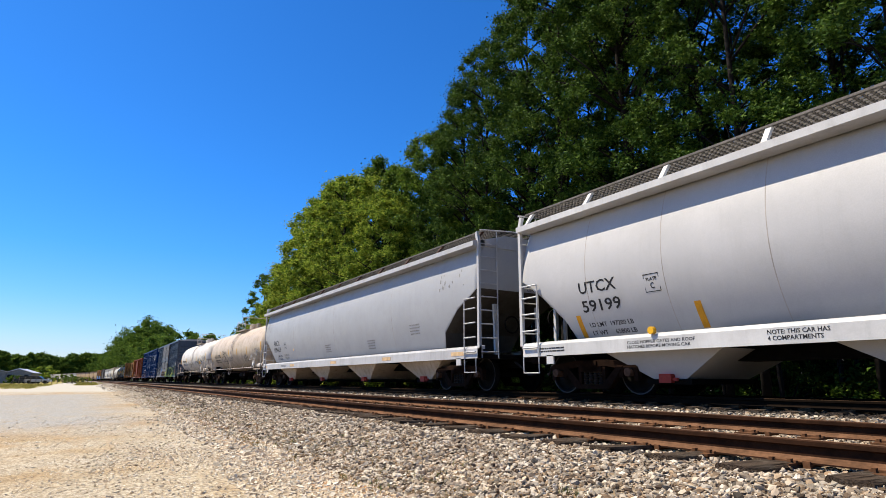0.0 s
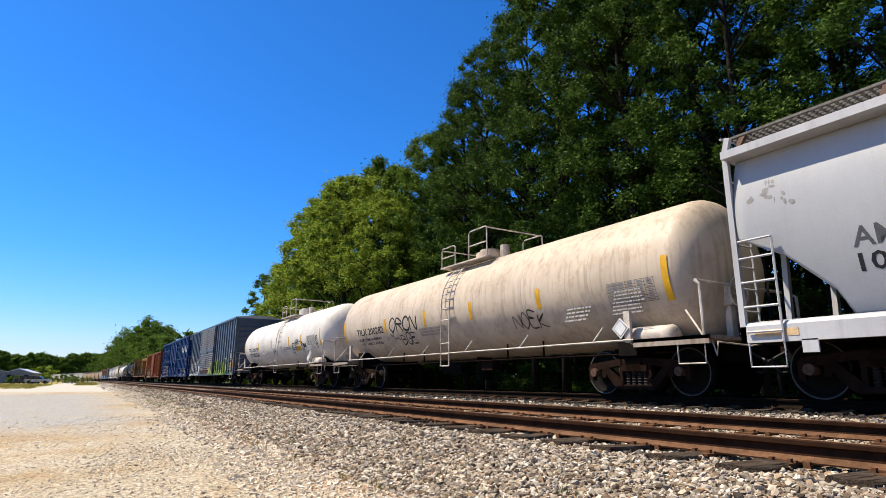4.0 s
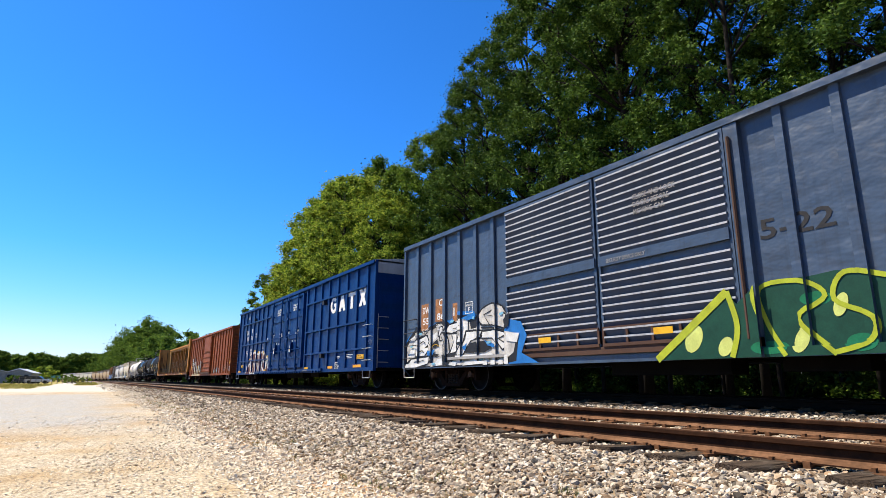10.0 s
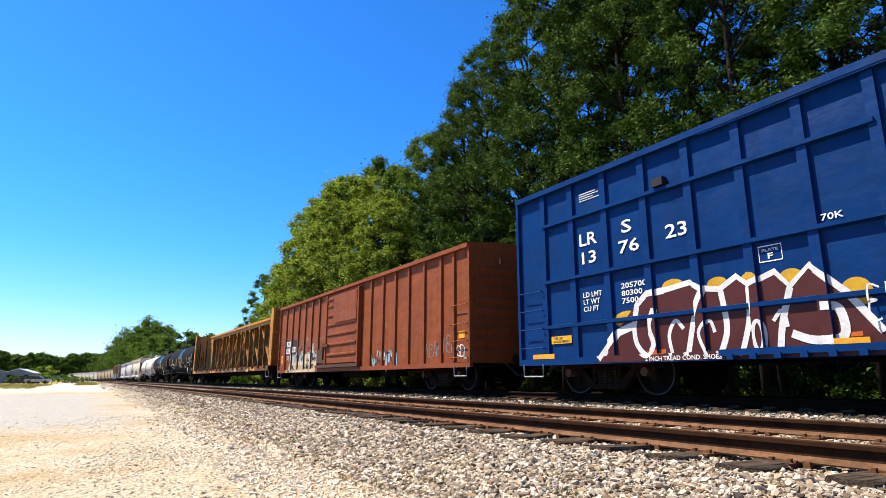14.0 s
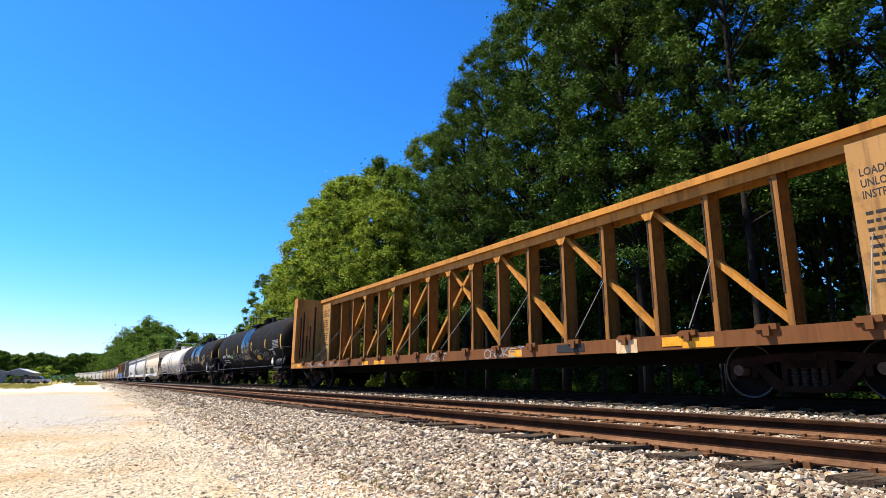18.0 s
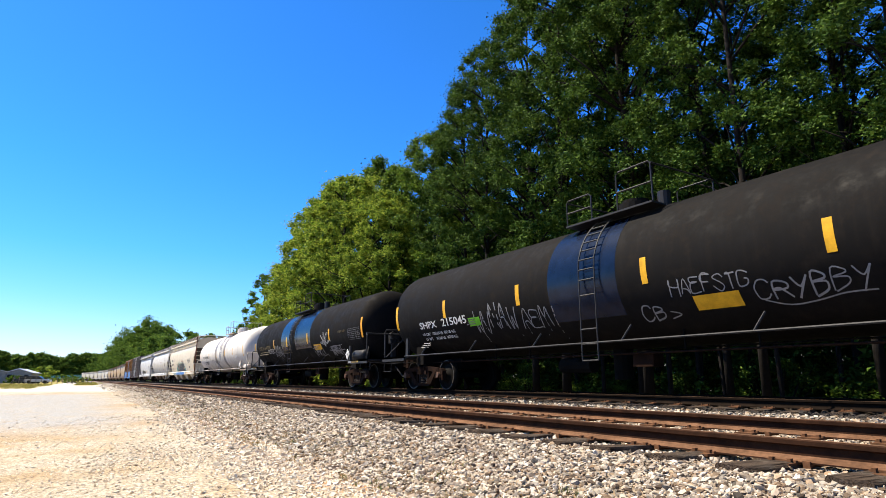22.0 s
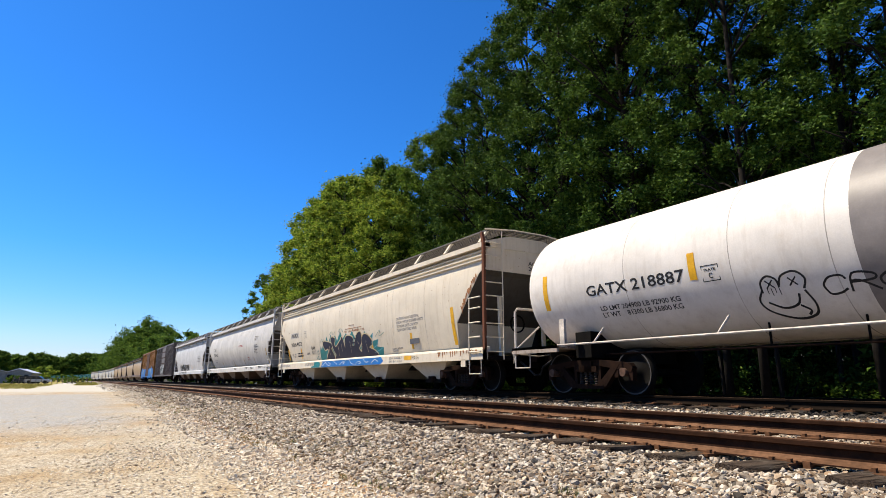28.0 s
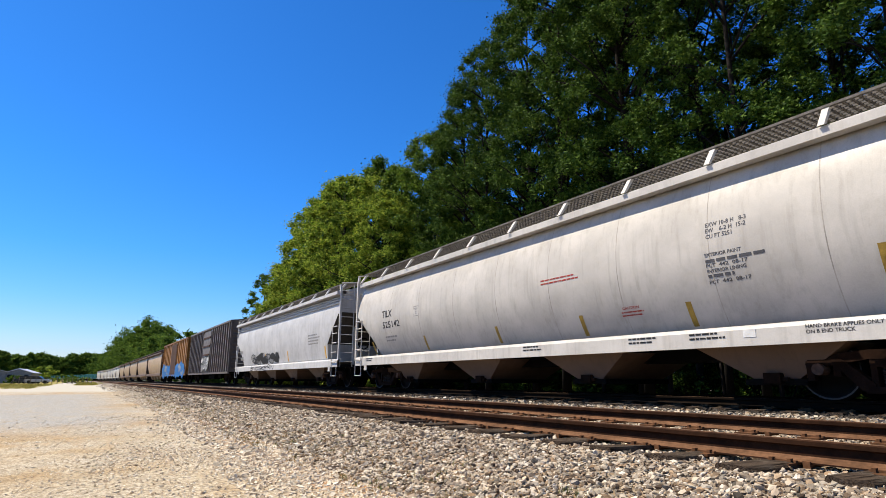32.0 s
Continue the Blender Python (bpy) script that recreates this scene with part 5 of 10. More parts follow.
P_GALV = paint("galvanised_steel", (0.42, 0.43, 0.44), streak=0.2, blotch=0.2, rough=0.45)

P_LSILL = paint("bright_sill_paint", (0.66, 0.66, 0.65), streak=0.15, blotch=0.1)
P_TLSILL = paint("pale_sill_paint", (0.66, 0.63, 0.58), streak=0.25, blotch=0.2)
P_RUSTDK = paint("dark_rusty_paint", (0.085, 0.045, 0.032), streak=0.4, blotch=0.4, rough=0.7)
P_TANSILL = paint("brown_sill_paint", (0.20, 0.13, 0.09), streak=0.4, blotch=0.3)
M_GREYDK = plain("dark_grey_rail_paint", (0.026, 0.026, 0.028), 0.6, 0.0, 0.3, 5)
M_TXT_GREY2 = plain("dark_grey_stencil", (0.10, 0.10, 0.11), 0.6, 0, 0.2, 8)
M_TXT_FADE = plain("faded_ochre_stencil", (0.11, 0.082, 0.03), 0.6, 0, 0.4, 8)
S_GREY2 = plain("dull_grey_panel", (0.56, 0.52, 0.46), 0.6, 0, 0.2, 6)
S_CREAM2 = plain("spray_cream_edge", (0.58, 0.50, 0.36), 0.6, 0, 0.2, 6)
M_DULLYEL = plain("dull_yellow_reflector", (0.42, 0.27, 0.05), 0.5, 0, 0.3, 6)

KX = 0.93
TRAIN = []


def spread(a, b, n):
    return [a + (b - a) * i / (n - 1) for i in range(n)]


def couple(car, a, b):
    """Give a car its place in the train: its ends in the train's own metres."""
    TRAIN.append((car, KX * (a + b) / 2))
    return car


def length(a, b):
    return KX * abs(b - a)


# ---- the train, car by car ----
def reflectors(car, xs, z0, z1, **kw):
    for x in xs:
        reflector(car, x, z0, z1, **kw)


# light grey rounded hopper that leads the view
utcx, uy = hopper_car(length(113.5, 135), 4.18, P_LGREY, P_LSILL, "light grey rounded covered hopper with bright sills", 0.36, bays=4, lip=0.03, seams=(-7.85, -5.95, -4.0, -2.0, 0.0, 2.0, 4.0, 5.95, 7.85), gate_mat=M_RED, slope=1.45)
couple(utcx, 113.5, 135)
fit_text(utcx, "UTCX", -8.08, -7.08, 2.04, 2.28, M_TXT_BLACK, uy)
fit_text(utcx, "59199", -8.08, -7.05, 1.66, 1.90, M_TXT_BLACK, uy)
fit_text(utcx, "LD LMT  197200 LB", -8.04, -6.9, 1.36, 1.45, M_TXT_BLACK, uy)
fit_text(utcx, "LT WT     65800 LB", -8.04, -6.9, 1.20, 1.29, M_TXT_BLACK, uy)
plate_mark(utcx, -6.40, -6.07, 1.88, 2.20, M_TXT_BLACK, uy)
reflectors(utcx, (-8.28, -5.43, 0.2, 5.4, 8.3), 1.17, 1.62, y=uy, w=0.13, material=M_ORANGE)
fit_text(utcx, "CLOSE HOPPER GATES AND ROOF\nHATCHES BEFORE MOVING CAR", -6.84, -5.4, 0.86, 1.00, M_TXT_BLACK, -HALF_W)
fit_text(utcx, "NOTE: THIS CAR HAS\n4 COMPARTMENTS", -4.18, -3.3, 0.86, 1.02, M_TXT_BLACK, -HALF_W)
part("warning_sticker", cyl("y", (-6.25, 1.16), 0.07, -1.60, -1.52, 14), M_YEL, utcx)
bars(-9.3, -HALF_W - 0.003, 0.98, 1.0, 2, 0.06, 0.03, M_TXT_BLACK, utcx, 4)

# cool grey hopper
amcx, ay = hopper_car(length(88.8, 111.7), 4.24, P_AMGREY, P_AMSILL, "plain cool grey covered hopper with pale sills", 0.24, walk=0.46, bracket_mat=P_RUSTDK, bays=4, knees=(2.48, 2.68), slope=1.5, slope_right=2.2, gate_mat=M_RED, chute_mat=P_TANKTAN, sill_z=(0.84, 1.14), seams=(-5.4, 0.0, 5.4))
couple(amcx, 88.8, 111.7)
fit_text(amcx, "AMCX", -8.96, -7.85, 2.05, 2.33, M_TXT_GREY2, ay)
fit_text(amcx, "109459", -8.94, -7.74, 1.72, 1.97, M_TXT_BLACK, ay)
fit_text(amcx, "LD LMT 221800", -8.55, -7.7, 1.47, 1.56, M_TXT_GREY2, ay)
fit_text(amcx, "LT WT   64200", -8.55, -7.7, 1.31, 1.40, M_TXT_GREY2, ay)
fit_text(amcx, "100450 KG\n 29250 KG", -7.3, -6.5, 1.32, 1.58, M_TXT_GREY, ay)
plate_mark(amcx, -7.08, -6.75, 1.85, 2.15, M_TXT_GREY2, ay)
for x in (-10.1, -5.2, 0.3, 5.2, 9.6):
    panel(amcx, "reflector", x - 0.32, x + 0.32, 0.92, 1.03, M_TAPE, -HALF_W)
bars(-7.1, -HALF_W - 0.003, 1.02, 1.0, 2, 0.06, 0.03, M_TXT_GREY, amcx, 5)
for x, z in ((3.2, 1.7), (6.6, 2.0), (-1.2, 1.75)):
    bars(x, ay, z, 0.7, 4, 0.09, 0.035, M_TXT_GREY, amcx, 6)
wear = random.Random(17)
for x0, x1 in ((-10.3, -9.6), (8.6, 9.9)):
    for k in range(16):
        x, z = wear.uniform(x0, x1), wear.uniform(2.85, 3.3)
        bm = bmesh.new()
        blob(bm, x, z, wear.uniform(0.012, 0.05), wear.uniform(0.012, 0.06), surf(ay, None, None, 0.002), wear, 6, 0.5, 2)
        part("worn_spot", bm, M_TXT_GREY, amcx)
part("round_sticker", cyl("y", (-5.6, 1.75), 0.07, ay(1.75) - 0.008, ay(1.75) + 0.02, 14), M_TAPE, amcx)

end_text(amcx, "AMCX\n109459", length(88.8, 111.7) / 2 - 0.098, 0.15, 0.62, 3.18, 3.44, M_TXT_BLACK)
end_text(amcx, "LD LMT\nLT WT\nCU FT", length(88.8, 111.7) / 2 - 0.098, 0.18, 0.50, 2.72, 3.0, M_TXT_GREY2)

# cream tank car
RT, ZT = 1.42, 2.36
tx = couple(tank_car(length(70.0, 88.2), RT, ZT, P_TANKTAN, M_WHITE_RAIL, "cream tank car stained brown with black graffiti", bands=(-5.7, -3.5, -1.45, 1.45, 3.5, 5.7), head=0.60, inset=0.25, dome_x=0.2), 70.0, 88.2)
fit_text(tx, "TILX 200282", -6.46, -4.18, 1.90, 2.14, M_TXT_BLACK, R=RT, zc=ZT)
fit_text(tx, "LD LMT 195800 LB  88 800 KG", -6.42, -4.5, 1.70, 1.79, M_TXT_BLACK, R=RT, zc=ZT)
fit_text(tx, "LT WT    67200 LB  30 500 KG", -6.42, -4.5, 1.55, 1.64, M_TXT_BLACK, R=RT, zc=ZT)
reflectors(tx, (-4.0, -1.22, 1.3, 4.1), 1.90, 2.36, R=RT, zc=ZT)
reflectors(tx, (-7.66, 7.62), 1.70, 2.52, R=RT, zc=ZT)
fit_text(tx, "CAUTION INTERIOR LINED CAR DO NOT USE STEAM\nBOILING WATER OR USE SHARP OBJECTS TO CLEAN\nENTER CAR WITH SOFT SOLED SHOES ONLY", -1.68, -0.12, 1.62, 1.86, M_TXT_GREY, R=RT, zc=ZT)
ts = surf(R=RT, zc=ZT)
tag(tx, "ORCN", -3.65, -1.75, 1.86, 2.32, S_BLACK, ts, 12, 0.062, 1.0, 0, "thick black sprayed tag")
tag(tx, "8GE".replace("8", "B"), -3.05, -2.0, 1.44, 1.74, S_BLACK, ts, 13, 0.045, 1.0, 0, "thick black sprayed tag")
stroke(tx, [(-3.75, 1.84), (-3.62, 1.72), (-3.55, 1.78), (-3.42, 1.62), (-3.35, 1.68), (-3.1, 1.60)], 0.028, S_BLACK, ts)
tag(tx, "RUWN", -4.1, -3.45, 1.5, 1.72, S_GREY, ts, 14, 0.012, 1.2, 0, "faint grey pencilled tag")
tag(tx, "NOEK", 3.0, 4.2, 1.5, 1.85, S_BLACK, ts, 15, 0.03)
bars(6.4, -1.40, 2.0, 0.8, 7, 0.075, 0.03, M_TXT_GREY, tx, 7, 10)
bars(5.0, -1.33, 1.8, 0.9, 4, 0.09, 0.04, M_TXT_GREY, tx, 8, 18)
fit_text(tx, "TILX 200282", 7.97, 7.99, 2.0, 2.1, M_TXT_BLACK, -0.7)

# white tank car
RW, ZW = 1.39, 2.35
t1 = couple(tank_car(length(51.5, 69.2), RW, ZW, P_TANKWHITE, M_WHITE_RAIL, "white tank car with brown stains at its domed end", bands=(-5.2, -2.9, -0.3, 1.9, 4.2), head=0.80, inset=0.42, dome_x=0.5, xoff=-0.20, short=0.55), 51.5, 69.2)
fit_text(t1, "TILX 200199", -6.19, -3.97, 1.96, 2.18, M_TXT_BLACK, R=RW, zc=ZW)
fit_text(t1, "LD LMT 195800 LB  88 800 KG\nLT WT    67200 LB  30 500 KG", -6.1, -4.0, 1.66, 1.88, M_TXT_BLACK, R=RW, zc=ZW)
reflectors(t1, (-3.86, -1.1, 2.13, 4.04), 2.0, 2.43, R=RW, zc=ZW)
reflectors(t1, (-7.25, 6.74), 1.78, 2.56, R=RW, zc=ZW)
tw = surf(R=RW, zc=ZW)
tank_patch(t1, "warning_sign", 3.06, 3.95, 1.70, 1.92, RW, ZW, M_YEL)
bars(3.15, -1.385, 1.87, 0.75, 2, 0.09, 0.06, M_TXT_BLACK, t1, 9, 14)
tag(t1, "JARK", 3.05, 3.78, 1.96, 2.20, S_BLACK, tw, 21, 0.034, 0.8, 0, "spiky black sprayed tag")
stroke(t1, [(2.72, 2.06), (3.0, 2.07), (3.3, 2.12)], 0.04, S_BLACK, tw)
stroke(t1, [(3.55, 2.10), (3.9, 2.10), (4.3, 1.98), (4.45, 2.0)], 0.03, S_BLACK, tw)
for x, z in ((2.52, 1.58), (4.02, 1.66), (6.10, 1.82)):
    stroke(t1, [(x + 0.32, z + 0.42), (x + 0.06, z + 0.40), (x + 0.28, z + 0.33), (x + 0.06, z + 0.30), (x + 0.30, z + 0.22), (x + 0.02, z + 0.02)], 0.036, S_BLACK, tw)
    stroke(t1, [(x + 0.06, z + 0.32), (x + 0.12, z + 0.02), (x + 0.30, z + 0.10), (x + 0.20, z - 0.12)], 0.036, S_BLACK, tw)
tag(t1, "WAB", -0.9, -0.25, 1.66, 1.94, S_BLACK, tw, 24, 0.034, 1.0)
fit_text(t1, "CAUTION INTERIOR LINED CAR DO NOT USE\nSTEAM, BOILING WATER OR SHARP OBJECTS\nTO CLEAN", 1.1, 2.46, 1.72, 1.96, M_TXT_GREY, R=RW, zc=ZW)
bars(-2.9, -1.38, 1.95, 1.3, 4, 0.085, 0.035, M_TXT_GREY, t1, 10, 14)
bars(4.98, -1.40, 1.80, 0.95, 3, 0.07, 0.028, M_TXT_GREY, t1, 11, 12)
tank_patch(t1, "black_placard", 4.36, 4.54, 1.8, 1.98, RW, ZW, M_TXT_BLACK)
tank_patch(t1, "black_placard", 4.57, 4.75, 1.8, 1.98, RW, ZW, M_TXT_BLACK)
tag(t1, "MOX", -7.05, -6.8, 1.50, 1.62, S_GREY, tw, 25, 0.012, 1.0)

for car, r, zc_, x, z in ((t1, RW, ZW, 4.94, 1.88), (tx, RT, ZT, 6.2, 1.74)):
    for i in range(8):
        tank_patch(car, "table_line", x, x + 1.15, z + i * 0.06, z + 0.007 + i * 0.06, r, zc_, M_TXT_GREY2, 0.004)
    for q in (0.0, 0.48, 0.71, 0.93, 1.143):
        tank_patch(car, "table_line", x + q, x + q + 0.007, z, z + 0.427, r, zc_, M_TXT_GREY2, 0.004)
    for i in range(7):
        tank_patch(car, "table_text", x + 0.03, x + 0.44, z + 0.022 + i * 0.06, z + 0.044 + i * 0.06, r, zc_, M_TXT_GREY, 0.004)
        for q in (0.53, 0.76, 0.98):
            tank_patch(car, "table_text", x + q, x + q + 0.12, z + 0.022 + i * 0.06, z + 0.044 + i * 0.06, r, zc_, M_TXT_GREY, 0.004)

# slate blue boxcar
dk = couple(box_car(length(29.9, 49.94), 4.58, P_DKBLUE, P_DKBLUE, "slate blue boxcar with double corrugated doors and graffiti", (8.59, 7.8, 7.0, 6.2, 5.38, 4.56, 3.74, 2.92, -4.5, -5.3, -6.1, -6.9, -7.7, -8.5), floor=0.62, roof_mat=P_GALV), 29.9, 49.94)
YB = -HALF_W + 0.065
slat_door(dk, -3.90, -0.90, 0.92, 4.40, P_DKBLUE)
slat_door(dk, -0.84, 2.05, 0.92, 4.40, P_DKBLUE)
part("door_track", boxes([(-3.95, 2.3, -HALF_W - 0.05, -HALF_W + 0.05, 0.78, 0.92)]), P_RUSTDK, dk)
part("door_track", boxes([(-6.6, -3.95, -HALF_W - 0.05, -HALF_W + 0.05, 0.83, 0.90)]), S_GREY, dk)
part("door_post", boxes([(2.06, 2.30, -HALF_W - 0.04, -HALF_W + 0.07, 0.74, 4.42)]), P_DKBLUE, dk)
part("lock_rod", tubes([[(2.14, -HALF_W - 0.07, 0.9), (2.14, -HALF_W - 0.07, 4.2)]], 0.03), P_RUSTDK, dk)
for x0, x1 in ((-3.85, -0.92), (-0.82, 2.0)):
    part("door_foot", boxes([(x0, x1, -HALF_W - 0.075, -HALF_W - 0.02, 0.92, 0.98), (x0, x1, -HALF_W - 0.075, -HALF_W - 0.02, 1.24, 1.30)] + [(x0 + 0.58 * k, x0 + 0.58 * k + 0.05, -HALF_W - 0.075, -HALF_W - 0.02, 0.98, 1.24) for k in range(6)]), P_RUSTDK, dk)
    part("door_belt", box(x0, x1, -HALF_W - 0.085, -HALF_W - 0.02, 2.50, 2.70), P_DKBLUE, dk)
for txt, x0, x1, z0, z1 in (("CLOSE AND LOCK\nDOORS BEFORE\nMOVING CAR", 0.15, 1.1, 3.35, 3.75), ("SECURITY DEVICE ONLY", -0.6, 0.35, 2.54, 2.62)):
    fit_text(dk, txt, x0, x1, z0, z1, M_TXT_GREY, -HALF_W - 0.09)
for x in (-2.5, 0.6):
    panel(dk, "reflector", x - 0.2, x + 0.2, 1.08, 1.20, M_YEL, -HALF_W - 0.08)
grab_irons(dk, 8.45, 9.28, -HALF_W - 0.06, (2.12, 1.72, 1.32, 0.93), M_GREYDK)
stirrup(dk, 8.55, 9.2, -HALF_W - 0.03, 0.64, 0.28, M_WHITE_RAIL)
grab_irons(dk, -9.25, -8.45, -HALF_W - 0.06, (2.12, 1.72, 1.32, 0.93), M_GREYDK)
stirrup(dk, -9.2, -8.55, -HALF_W - 0.03, 0.64, 0.28, M_WHITE_RAIL)
part("end_ladder", tubes([[(9.42, -HALF_W + 0.10, 0.7), (9.42, -HALF_W + 0.10, 2.3)]] + [[(9.42, -HALF_W + 0.10, z), (9.42, -HALF_W + 0.55, z)] for z in (0.9, 1.3, 1.7, 2.1)], 0.014, 5), M_GREY_RAIL, dk)
fit_text(dk, "WARNING, SPECIAL\nSTEELS USED IN CAR\nCONSTRUCTION.\nCONTACT GE\nENGINEERING DEPT.\nFOR REPAIR\nPROCEDURES", 7.88, 8.45, 1.78, 2.28, M_TXT_WHITE, YB)
panel(dk, "notice_board", 7.88, 8.42, 1.42, 1.70, M_TXT_WHITE, YB, 0.004)
for x in (7.91, 8.17):
    panel(dk, "notice", x, x + 0.23, 1.45, 1.67, M_TXT_BLACK, YB - 0.004, 0.004)
panel(dk, "orange_notice", 7.86, 8.40, 1.20, 1.40, M_ORANGE, YB, 0.005)
panel(dk, "orange_notice", 7.86, 8.40, 0.98, 1.18, M_ORANGE, YB, 0.005)
bars(7.95, YB - 0.007, 1.14, 0.4, 2, 0.07, 0.035, M_TXT_BLACK, dk, 12)
reflector(dk, 8.80, 1.05, 1.42, 0.12, y=YB)
reflector(dk, 8.80, 1.45, 1.85, 0.12, y=YB, material=M_TAPE)
panel(dk, "rust_patch", 9.12, 9.28, 3.0, 3.95, M_RUSTPATCH, YB, 0.003)
tag(dk, "WTS", 8.62, 9.2, 3.82, 4.12, S_WHITE, surf(YB), 31, 0.035, 0.8, 1, "white sprayed tag with runs")
tag(dk, "KAIN", 7.92, 8.5, 2.85, 3.12, S_FAINT, surf(YB), 32, 0.02, 1.0, 0, "faded sprayed tag")
tag(dk, "IB", 8.72, 9.0, 2.05, 2.25, S_FAINT, surf(YB), 33, 0.014, 1.0, 0, "faded sprayed tag")
fit_text(dk, "5-22", 2.42, 3.5, 2.40, 2.72, M_TXT_BLACK, YB)
G = [(S_DKGREEN, "sharp", [(0.4, 0.62), (1.85, 1.62), (2.0, 1.45), (2.3, 1.68), (3.4, 1.78), (3.95, 1.62), (4.5, 1.72), (4.8, 1.60), (5.3, 1.77), (5.5, 1.63), (5.93, 1.79), (6.05, 1.60), (6.35, 1.77), (6.9, 1.72), (7.36, 1.60), (7.4, 1.2), (7.63, 0.95), (8.26, 0.96), (8.0, 0.73), (7.0, 0.63)], 0)]
G += [(S_GREEN, "soft", oval(x, z, rx, rz), 0) for x, z, rx, rz in ((3.1, 1.42, 0.2, 0.10), (5.0, 1.50, 0.16, 0.14), (6.6, 1.52, 0.25, 0.09), (2.4, 0.76, 0.25, 0.1), (3.6, 0.78, 0.2, 0.12), (6.3, 0.76, 0.3, 0.12), (7.8, 0.83, 0.3, 0.09))]
G += [(S_PALELIME, "soft", oval(x, z, rx, rz, 8, 0.3), 0) for x, z, rx, rz in ((1.2, 0.95, 0.16, 0.22), (1.75, 0.8, 0.12, 0.15), (2.85, 0.85, 0.12, 0.18), (4.1, 0.78, 0.12, 0.14), (4.9, 0.75, 0.12, 0.12), (5.45, 0.95, 0.10, 0.26), (5.65, 0.75, 0.09, 0.12), (6.62, 1.2, 0.10, 0.28), (3.4, 1.3, 0.09, 0.16))]
G += [(S_LIME, k, p, w) for k, p, w in (
    ("line", [(0.45, 0.63), (1.1, 1.1), (1.86, 1.66)], 0.13), ("curve", [(1.86, 1.66), (1.98, 1.1), (1.85, 0.63)], 0.09), ("curve", [(2.62, 0.63), (2.38, 1.1), (2.30, 1.66), (2.9, 1.70), (3.22, 1.45), (2.85, 1.15), (3.3, 0.63)], 0.07),
    ("curve", [(4.0, 1.62), (3.5, 1.74), (3.33, 1.38), (3.78, 1.1), (3.72, 0.8), (3.3, 0.66)], 0.07), ("curve", [(4.3, 0.63), (4.28, 1.15), (4.53, 1.72)], 0.07), ("curve", [(4.85, 1.62), (4.42, 1.15), (4.98, 0.64)], 0.07),
    ("loop", oval(5.3, 1.2, 0.25, 0.52), 0.07), ("curve", [(5.62, 0.63), (5.72, 1.2), (5.93, 1.79)], 0.07), ("curve", [(5.95, 1.75), (6.08, 1.1), (6.25, 0.63)], 0.07),
    ("curve", [(6.55, 0.75), (6.36, 1.2), (6.35, 1.75), (6.9, 1.72), (7.36, 1.60)], 0.08), ("loop", oval(6.85, 1.12, 0.2, 0.30), 0.06), ("line", [(7.36, 1.60), (7.40, 1.22), (7.65, 0.97), (8.26, 0.97), (7.95, 0.73)], 0.07))]
DK_SIDE = ribbed((8.59, 7.8, 7.0, 6.2, 5.38, 4.56, 3.74, 2.92, -4.5, -5.3, -6.1, -6.9, -7.7, -8.5), 0.068, 0.765, ((-3.95, 2.30, -HALF_W - 0.086),))
art(dk, DK_SIDE, G, "lime and dark green spray mural along the lower side")
Wt = [(S_BLUE, "sharp", [(-9.28, 0.66), (-9.27, 1.5), (-8.9, 1.72), (-8.2, 1.7), (-7.5, 1.92), (-6.6, 1.95), (-6.2, 2.14), (-5.5, 2.1), (-5.2, 1.95), (-4.6, 2.0), (-3.9, 1.75), (-3.3, 1.62), (-3.1, 1.3), (-3.3, 0.9), (-2.7, 0.66)], 0),
      (S_BLACK, "sharp", [(-9.3, 0.66), (-9.28, 1.4), (-8.95, 1.68), (-8.5, 1.9), (-8.0, 1.72), (-7.5, 1.9), (-7.0, 2.02), (-6.6, 1.82), (-6.2, 2.04), (-5.6, 2.0), (-5.4, 1.8), (-5.1, 2.06), (-4.6, 2.13), (-4.1, 2.02), (-3.88, 1.55), (-4.05, 1.32), (-3.4, 1.24), (-3.5, 0.72), (-4.2, 0.63)], 0)]
Wt += [(S_PALE, "sharp", [(-9.2, 0.69), (-9.2, 1.3), (-8.9, 1.56), (-8.5, 1.74), (-8.05, 1.62), (-7.6, 1.74), (-7.1, 1.88), (-6.75, 1.74), (-6.4, 1.86), (-6.2, 1.96), (-5.7, 1.98), (-5.6, 1.62), (-5.25, 1.62), (-5.12, 2.04), (-4.6, 2.16), (-4.2, 2.04), (-3.92, 1.76), (-4.2, 1.5), (-3.9, 1.44), (-3.45, 1.36), (-3.6, 0.92), (-4.1, 0.69), (-6.5, 0.68)], 0)]
PIECES = [[(-9.08, 1.50), (-8.65, 1.66), (-8.60, 1.58)], [(-9.15, 0.98), (-8.68, 1.50), (-8.62, 1.0)], [(-8.56, 1.45), (-8.0, 1.58), (-7.72, 1.40), (-8.1, 1.22), (-7.78, 1.24), (-8.1, 1.0), (-8.52, 1.0)], [(-7.68, 1.56), (-7.36, 1.66), (-7.38, 1.5), (-7.66, 1.34)],
          [(-7.26, 1.53), (-7.2, 1.76), (-7.03, 1.80), (-6.94, 1.72), (-7.15, 1.60)], [(-7.16, 1.56), (-7.0, 1.63), (-6.75, 1.40), (-6.70, 1.04), (-6.88, 0.94), (-6.90, 1.2), (-7.0, 1.4), (-7.2, 1.42)]]
